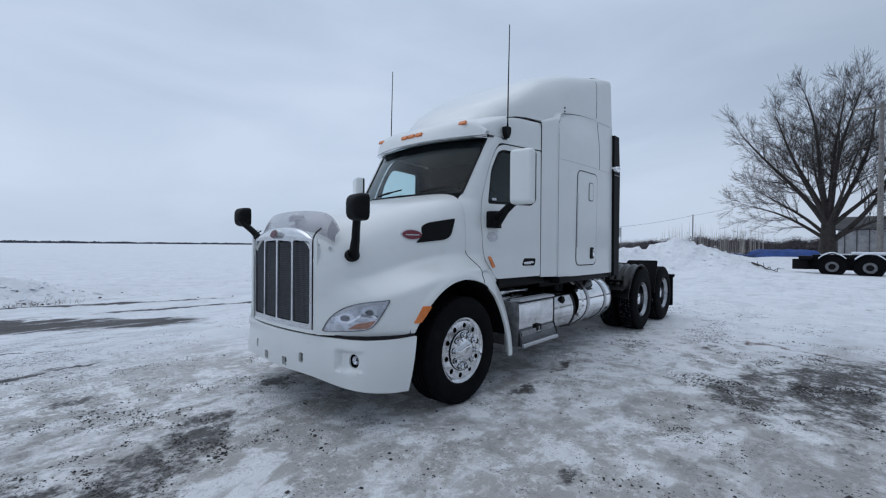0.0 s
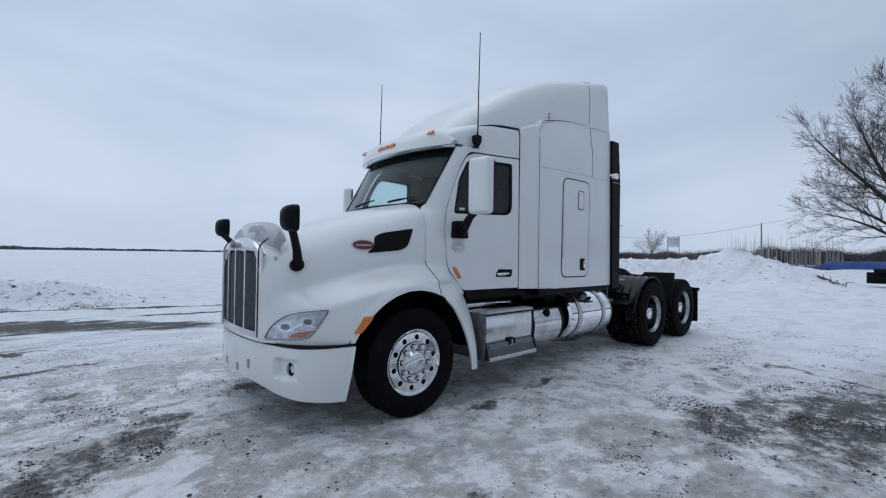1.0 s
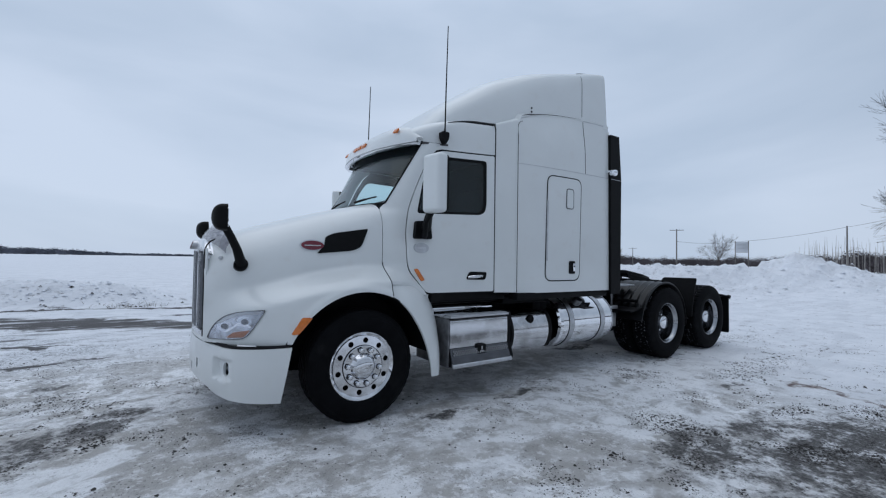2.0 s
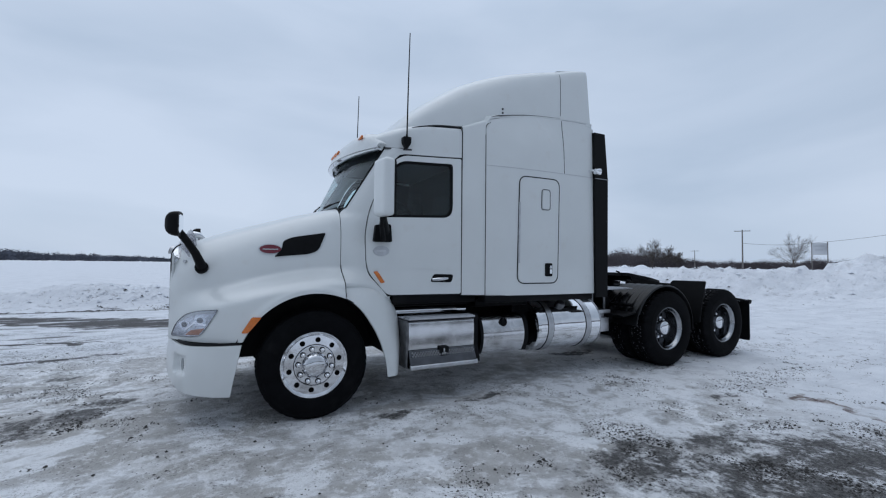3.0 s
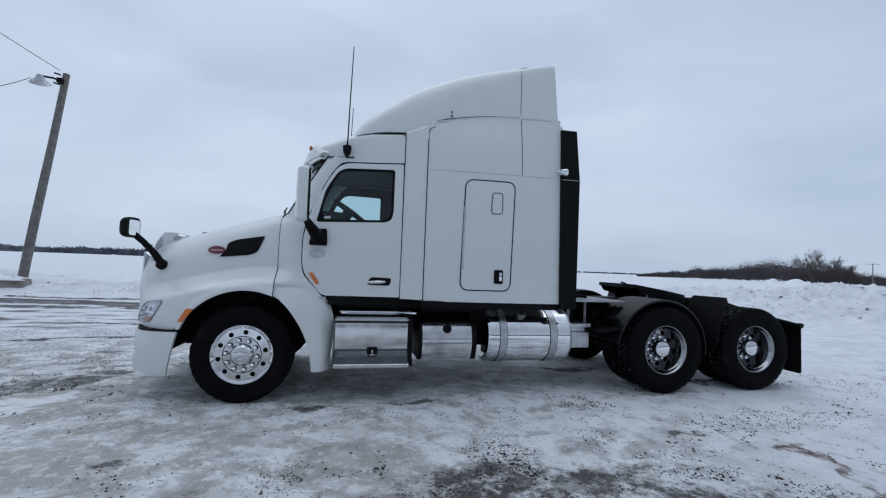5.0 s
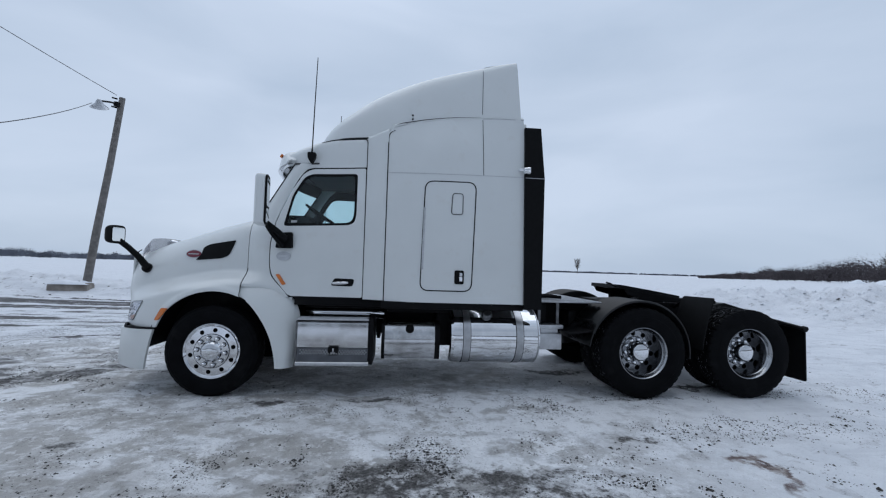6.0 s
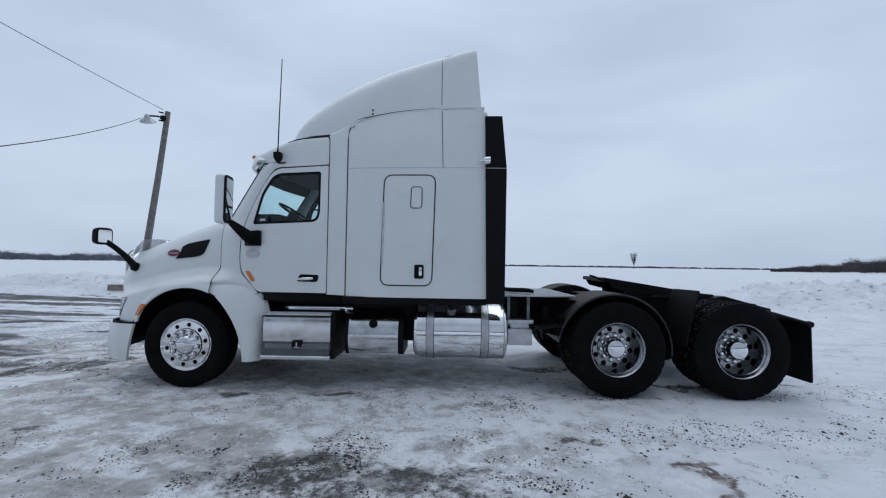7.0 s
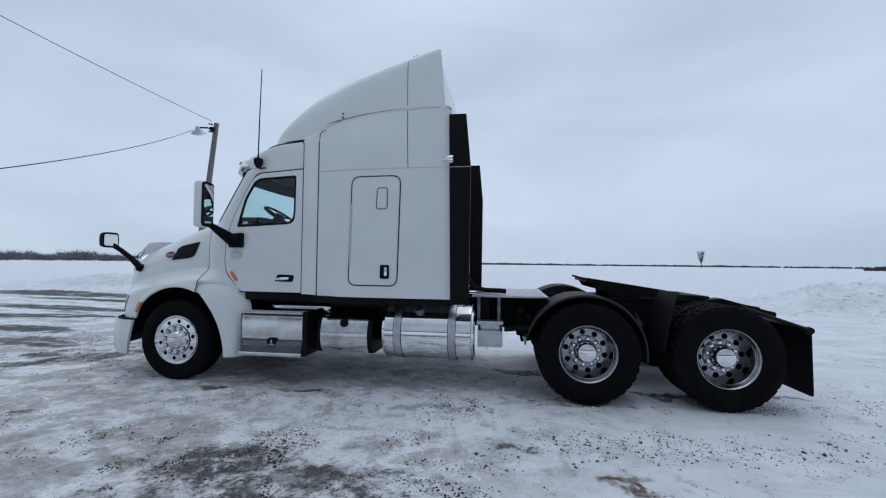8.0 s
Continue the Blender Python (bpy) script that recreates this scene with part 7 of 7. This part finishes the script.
# another parked tractor's tail, snow on its fenders
tail_at = bearing(-2.2, 27.2, 0)
tail_at.z = ground_z(tail_at.x, tail_at.y)
tail = thing("parked_chassis", tuple(tail_at), "black tandem-axle chassis with snow on its fenders", "truck chassis")
for k, b in enumerate((-0.95, -3.62)):
    c = bearing(b, 27.0, 0)
    c.z = ground_z(c.x, c.y) + 0.36
    for side in (0, 1):
        bm = bmesh.new()
        lathe(bm, [(0.0, 0.25), (0.03, 0.30), (0.03, 0.44), (0.0, 0.50), (0.24, 0.50), (0.28, 0.42), (0.26, 0.25)], (c.x - 0.15 + side * 1.9, c.y, c.z), "x", 32, closed=True)
        tyre = part("tyre", bm, RUBBER, tail)
        bm = bmesh.new()
        lathe(bm, [(0.03, 0.255), (0.012, 0.248), (0.04, 0.225), (0.10, 0.205), (0.11, 0.15), (0.12, 0.11), (0.04, 0.09), (0.03, 0.0)], (c.x - 0.15 + side * 1.9, c.y, c.z), "x", 24)
        wheel_face = part("rim", bm, GRIP, tyre, "dull steel wheel")
        bm = bmesh.new()
        lathe(bm, [(0.0, 0.0), (-0.02, 0.10), (0.0, 0.135), (0.04, 0.14)], (c.x - 0.13 + side * 1.9, c.y, c.z), "x", 20)
        part("hub", bm, FRAME, wheel_face, "dark hub")
    bm = bmesh.new()
    sheet(bm, lambda a, x: (c.x + x, c.y + 0.60 * math.sin(a), c.z + 0.60 * math.cos(a)), steps(-1.05, 1.05, 16), (-0.2, 0.4), 0.02)
    part("fender", bm, BLACK, tail)
    bm = bmesh.new()
    sheet(bm, lambda a, x: (c.x + x, c.y + 0.63 * math.sin(a), c.z + (0.64 + 0.05 * math.cos(a * 2)) * math.cos(a)), steps(-0.9, 0.9, 16), steps(-0.2, 0.4, 3), 0.05)
    part("snow_cap", bm, SNOW, tail, "snow lying on the fender")
bm = bmesh.new()
box(bm, (tail_at.x + 0.9, tail_at.y - 1.2, tail_at.z + 0.80), (0.9, 5.0, 0.24), 0.02)
box(bm, (tail_at.x + 0.2, tail_at.y + 1.75, tail_at.z + 0.45), (0.3, 0.6, 0.5), 0.03)
box(bm, (tail_at.x + 0.2, tail_at.y + 1.55, tail_at.z + 0.78), (1.4, 0.5, 0.16), 0.03)
box(bm, (tail_at.x + 0.75, tail_at.y + 0.1, tail_at.z + 0.50), (0.5, 3.4, 0.62), 0.03)
part("frame", bm, FRAME, tail)
bm = bmesh.new()
box(bm, (tail_at.x + 0.9, tail_at.y - 0.8, tail_at.z + 1.0), (0.8, 1.4, 0.14), 0.05, None, 3)
part("snow_cover", bm, SNOW, tail, "snow lying on the frame")

# blue tarpaulins over low stacks
for k, (b, r, w, h) in enumerate(((9.3, 48, 3.2, 0.42), (6.4, 47, 3.4, 0.52), (3.9, 46, 3.2, 0.66), (1.6, 46, 2.8, 0.62))):
    c = bearing(b, r, 0)
    c.z = ground_z(c.x, c.y)
    bm = bmesh.new()
    def cover(u, v):
        y, x = (u - 0.5) * w, (v - 0.5) * 2.2
        e = 1 - max(abs(2 * u - 1) ** 5, abs(2 * v - 1) ** 5)
        q = h * max(e, 0) ** 0.5
        return (c.x + x, c.y + y, c.z - 0.08 + q * (1 + 0.22 * noise.noise((x * 1.3, y * 1.1, k * 7.0))))
    sheet(bm, cover, steps(0, 1, 36), steps(0, 1, 14))
    tarp = part("tarpaulin", bm, TARP)
    tagged(tarp, "blue tarpaulin draped over a low stack in snow", "tarpaulin", "tarpaulins by the tree")

# roadside sign board
board_at = Vector((97.3, 32.0, 0.9))
board = thing("billboard", tuple(board_at), "pale grey sign board on two posts", "sign")
face = Matrix.Translation(board_at) @ Matrix.Rotation(radians(20.9), 4, "Z")
bm = bmesh.new()
box(bm, face @ Vector((0, 0, 3.95)), (0.10, 2.1, 2.2), 0.01, Matrix.Rotation(radians(20.9), 4, "Z"))
part("sign_panel", bm, SILVER, board)
for sy in (-1.1, 1.1):
    bm = bmesh.new()
    box(bm, face @ Vector((0.05, sy, 2.5)), (0.16, 0.16, 5.6), 0.01, Matrix.Rotation(radians(20.9), 4, "Z"))
    part("sign_post", bm, WOOD, board)
for dz, w in ((4.5, 1.6), (3.8, 1.1)):
    bm = bmesh.new()
    box(bm, face @ Vector((-0.06, 0.1, dz)), (0.02, w, 0.26), 0.0, Matrix.Rotation(radians(20.9), 4, "Z"))
    part("text_bar", bm, DULL, board)


# ---- far woods and hedges ----
def far_belt(name, b0, b1, dist, heights, count, mat, label, seed, width=1.0, eye=(2.0, -5.0), deep=40.0, blades=40):
    rng = random.Random(seed)
    verts, faces = [], []
    bs, hs = zip(*heights)
    for _ in range(count):
        b = rng.uniform(b0, b1)
        r = dist + rng.uniform(-deep, deep)
        h = smooth(b, bs, hs) * rng.uniform(0.82, 1.0) * (0.98 + 0.30 * noise.noise((b * 1.7, seed * 3.1, 0.5)) + 0.16 * noise.noise((b * 5.3, seed * 1.7, 2.0)))
        cx, cy = eye[0] + r * math.cos(radians(b)), eye[1] + r * math.sin(radians(b))
        # a rounded crown of small twiggy flakes over a thin stem
        crown = h * rng.uniform(0.42, 0.6)
        for k in range(blades):
            w = width * rng.uniform(0.2, 0.55) * (0.34 + 0.022 * h)
            if k < 2:
                ox, oy, zc, tall = rng.gauss(0, 0.3), rng.gauss(0, 0.3), h * 0.3, h * 0.6
                w *= 0.5
            else:
                a, el, q = rng.uniform(0, 2 * math.pi), math.asin(rng.uniform(-1, 1)), rng.uniform(0.15, 0.85) ** 0.7
                ox, oy = 1.05 * crown * q * math.cos(el) * math.cos(a), 1.05 * crown * q * math.cos(el) * math.sin(a)
                zc = max(h * 0.52 + 0.46 * h * q * math.sin(el), 0.3) * (1.0 if rng.random() < 0.72 else 0.45)
                tall = w * rng.uniform(0.5, 1.1)
                if k % 3 == 0:
                    w, zc, tall = w * 3.2, zc * 0.78, tall * 2.2
            a = rng.uniform(0, math.pi)
            dx, dy = w * math.cos(a) / 2, w * math.sin(a) / 2
            tip = rng.uniform(-0.4, 0.4)
            n = len(verts)
            verts += [(cx + ox - dx, cy + oy - dy, zc - tall * rng.uniform(0.1, 0.5)), (cx + ox + dx * 0.3, cy + oy + dy * 0.3, zc - tall * 0.5),
                      (cx + ox + dx, cy + oy + dy, zc + tall * rng.uniform(-0.1, 0.3)), (cx + ox + dx * tip, cy + oy + dy * tip, zc + tall * 0.5)]
            faces.append((n, n + 1, n + 2, n + 3))
    me = bpy.data.meshes.new(name)
    me.from_pydata(verts, [], faces)
    me.materials.append(mat)
    return tagged(new(name, me), label, "woods", kind="stuff")


far_belt("far_wood", 30.5, 53, 300, ((30.5, 5.0), (33, 9.5), (36, 12), (38.5, 14.5), (41, 13), (44, 10), (47, 7.5), (50, 4.4), (53, 2.0)), 430, FAR_WOOD, "brown-grey leafless wood beyond the field", 21, 1.0, deep=30, blades=320)
far_belt("roadside_hedge", 10, 33, 270, ((10, 9.5), (15, 8.4), (22, 6.6), (28, 5.6), (33, 5.2)), 620, FAR_WOOD, "brown-grey hedge along the road", 22, 1.0, deep=14, blades=130)
far_belt("roadside_hedge", -2, 12, 120, ((-2, 4.6), (5, 4.8), (12, 5.2)), 420, FAR_WOOD, "brown-grey hedge behind the tarpaulins", 23, 0.8, deep=8, blades=170)
# the horizon treelines carry their haze in the material colour
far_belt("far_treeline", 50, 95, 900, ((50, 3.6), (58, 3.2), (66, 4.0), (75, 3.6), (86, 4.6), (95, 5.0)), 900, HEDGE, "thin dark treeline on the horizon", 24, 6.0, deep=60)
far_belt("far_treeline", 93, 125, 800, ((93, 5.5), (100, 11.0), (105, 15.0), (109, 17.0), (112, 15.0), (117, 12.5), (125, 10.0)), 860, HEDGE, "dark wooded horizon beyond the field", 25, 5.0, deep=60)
far_belt("roadside_wood", 196, 350, 135, ((196, 10.0), (230, 12.5), (270, 11.0), (310, 13.0), (350, 10.5)), 520, FAR_WOOD, "brown-grey wood across the road behind the yard", 27, 2.2, deep=14, blades=70)
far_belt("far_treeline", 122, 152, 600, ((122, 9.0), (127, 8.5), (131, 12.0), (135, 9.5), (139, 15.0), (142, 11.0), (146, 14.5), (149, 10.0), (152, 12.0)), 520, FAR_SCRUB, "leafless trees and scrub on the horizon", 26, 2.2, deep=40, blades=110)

# two snow-covered heaps at the edge of the wood
for b_, r_, w_, h_ in ((39.5, 236, 2.9, 2.0), (37.6, 232, 4.2, 2.3)):
    c = bearing(b_, r_, -0.3, Vector((0.6, -5.4, 0)))
    bm = bmesh.new()
    sheet(bm, lambda u, a: c + Vector((w_ * u * math.cos(a), w_ * u * math.sin(a), h_ * (1 - u**1.7) * (1 + 0.15 * noise.noise((3 * u * math.cos(a), 3 * u * math.sin(a), b_))))), steps(0.001, 1, 10), steps(0, 2 * math.pi, 28))
    heap = part("snow_heap", bm, SNOW)
    tagged(heap, "white snow heap before the far wood", "snow heap", "snow heaps by the wood")

# rows of tall dry stalks before the hedge
rng = random.Random(31)
bm = bmesh.new()
for _ in range(130):
    p = bearing(rng.uniform(4.5, 14.5), rng.uniform(66, 84), 0.4)
    h = rng.uniform(2.4, 4.6)
    lean = Vector((rng.gauss(0, 0.03), rng.gauss(0, 0.03), 0)) * h
    pipe(bm, [p, p + lean * 0.4 + Vector((0, 0, h * 0.5)), p + lean + Vector((0, 0, h))], [0.028, 0.022, 0.008], 4)
stalks = part("dry_stalks", bm, STALK, kind="stuff")
tagged(stalks, "rows of tall pale leafless saplings", "saplings")

# ---- gravel chips and clods frozen into the yard ----
def chips(name, count, seed, spots, size, mat, label, torn=0.0):
    """Small broken stones, scattered round a few centres: (x, y, spread along, spread across, turn, share)."""
    rng = random.Random(seed)
    verts, faces = [], []
    shares = [q[5] for q in spots]
    for _ in range(count):
        cx, cy, rx, ry, turn, _ = rng.choices(spots, shares)[0]
        u, v, a = rng.gauss(0, rx), rng.gauss(0, ry), radians(turn)
        x, y = cx + u * math.cos(a) - v * math.sin(a), cy + u * math.sin(a) + v * math.cos(a)
        if torn and noise.noise((x * 1.6, y * 1.6, 3.0)) + 0.7 * noise.noise((x * 5, y * 5, 6.0)) < rng.gauss(torn, 0.12):
            continue
        z = ground_z(x, y)
        q = size * rng.lognormvariate(0, 0.45)
        n = len(verts)
        t = rng.uniform(0, math.pi)
        for k in range(4):
            w = q * rng.uniform(0.6, 1.2)
            verts.append((x + w * math.cos(t + k * math.pi / 2), y + w * math.sin(t + k * math.pi / 2), z + q * rng.uniform(-0.1, 0.25)))
        verts.append((x + rng.uniform(-0.3, 0.3) * q, y + rng.uniform(-0.3, 0.3) * q, z + q * rng.uniform(0.45, 0.9)))
        faces += [(n, n + 1, n + 4), (n + 1, n + 2, n + 4), (n + 2, n + 3, n + 4), (n + 3, n, n + 4)]
    me = bpy.data.meshes.new(name)
    me.from_pydata(verts, [], faces)
    me.materials.append(mat)
    return tagged(new(name, me), label, "snow" if mat is SNOW else "gravel", kind="stuff")


chips("gravel_chips", 70000, 41, [(1.95, -3.1, 0.9, 0.40, -6, 3), (3.15, -3.4, 1.1, 0.45, -22, 3), (2.0, -3.0, 3.0, 1.3, 0, 3), (-2.05, -0.2, 0.9, 0.5, 35, 3), (-3.2, -1.0, 1.2, 0.7, 50, 2), (-2.4, 1.6, 1.6, 1.4, 0, 3), (1.5, -5.2, 4, 0.9, 0, 1), (5.4, -2.2, 1.4, 0.9, 0, 2), (4.6, -1.3, 1.6, 0.4, 0, 2), (7.6, -1.2, 1.2, 0.8, 0, 1)], 0.0056, PEBBLE, "dark gravel chips scattered on the ice", 0.20)
chips("frozen_clods", 90, 42, [(-12.4, 11.6, 1.6, 0.35, 3, 5), (-15.5, 12.2, 2.5, 0.5, 0, 3), (-6, 10.9, 2.5, 0.5, 2, 3), (-3, 10.5, 1.2, 0.4, 0, 4), (-2.1, 9.7, 0.3, 0.12, 0, 3), (16, 7.0, 3.0, 1.0, -35, 2), (20, 3.4, 2.5, 1.2, -40, 2), (-2, 10.6, 2.0, 0.3, 3, 2), (1.5, 8.4, 1.0, 0.15, 4, 1)], 0.034, PEBBLE, "dark frozen clods in the snow bank")
chips("snow_lumps", 2600, 43, [(24.0, 1.2, 2.6, 1.6, 20, 3), (20.5, 4.2, 3.2, 1.3, -40, 4), (17.0, 7.0, 2.6, 1.0, -40, 3), (-4.0, 11.0, 1.2, 0.6, 0, 2), (-2.4, 10.6, 0.8, 0.4, 0, 1), (14, 9.2, 2.0, 0.8, -20, 2), (28, 3.5, 4.0, 1.6, 0, 3)], 0.030, SNOW, "lumps of broken snow on the banks")
# dry weeds poking through the bank
rng = random.Random(51)
bm = bmesh.new()
for cx, cy, n in ((-2.1, 9.7, 60), (-6.9, 11.1, 14)):
    for _ in range(n):
        x, y = cx + rng.gauss(0, 0.45), cy + rng.gauss(0, 0.2)
        p = Vector((x, y, ground_z(x, y) - 0.03))
        h = rng.uniform(0.05, 0.16)
        d = Vector((rng.gauss(0, 0.35), rng.gauss(0, 0.35), 1)) * h
        pipe(bm, [p, p + d * 0.6, p + d + Vector((rng.gauss(0, 0.05), rng.gauss(0, 0.05), 0))], [0.006, 0.005, 0.002], 3)
weeds = part("dry_weeds", bm, STALK, kind="stuff")
tagged(weeds, "tufts of dry weeds in the snow bank", "weeds")

# -- fallen wood on the snow --
rng = random.Random(77)
bm = bmesh.new()
spine = [Vector((23.3 - 1.8 * u, -1.0 - 1.1 * u, 0)) for u in steps(0, 1, 8)]
for p in spine:
    p.z = ground_z(p.x, p.y) + 0.05 + 0.04 * rng.random()
pipe(bm, spine, [0.045 - 0.004 * k for k in range(9)], 7)
for p in spine[2:]:
    q = p + Vector((-0.5 + 0.3 * rng.random(), rng.uniform(-0.5, 0.5), 0.10 + 0.15 * rng.random()))
    pipe(bm, [p, (p + q) / 2 + Vector((0, 0, 0.06)), q], [0.018, 0.012, 0.006], 5)
branch = part("fallen_branch", bm, BARK)
tagged(branch, "dark fallen branch lying on the snow", "branch")
bm = bmesh.new()
for _ in range(120):
    u = rng.random()
    p = Vector((40 + 7 * u + rng.gauss(0, 0.3), 1.8 - u + rng.gauss(0, 0.4), 0))
    p.z = ground_z(p.x, p.y) + 0.02
    d = Vector((rng.gauss(0, 0.5), rng.gauss(0, 0.5), rng.uniform(0.15, 0.6)))
    pipe(bm, [p, p + d * 0.5 + Vector((0, 0, 0.06)), p + d], [0.025, 0.018, 0.008], 4)
brush = part("brush_pile", bm, BARK)
tagged(brush, "low pile of dark brushwood on the snow", "brushwood", kind="stuff")
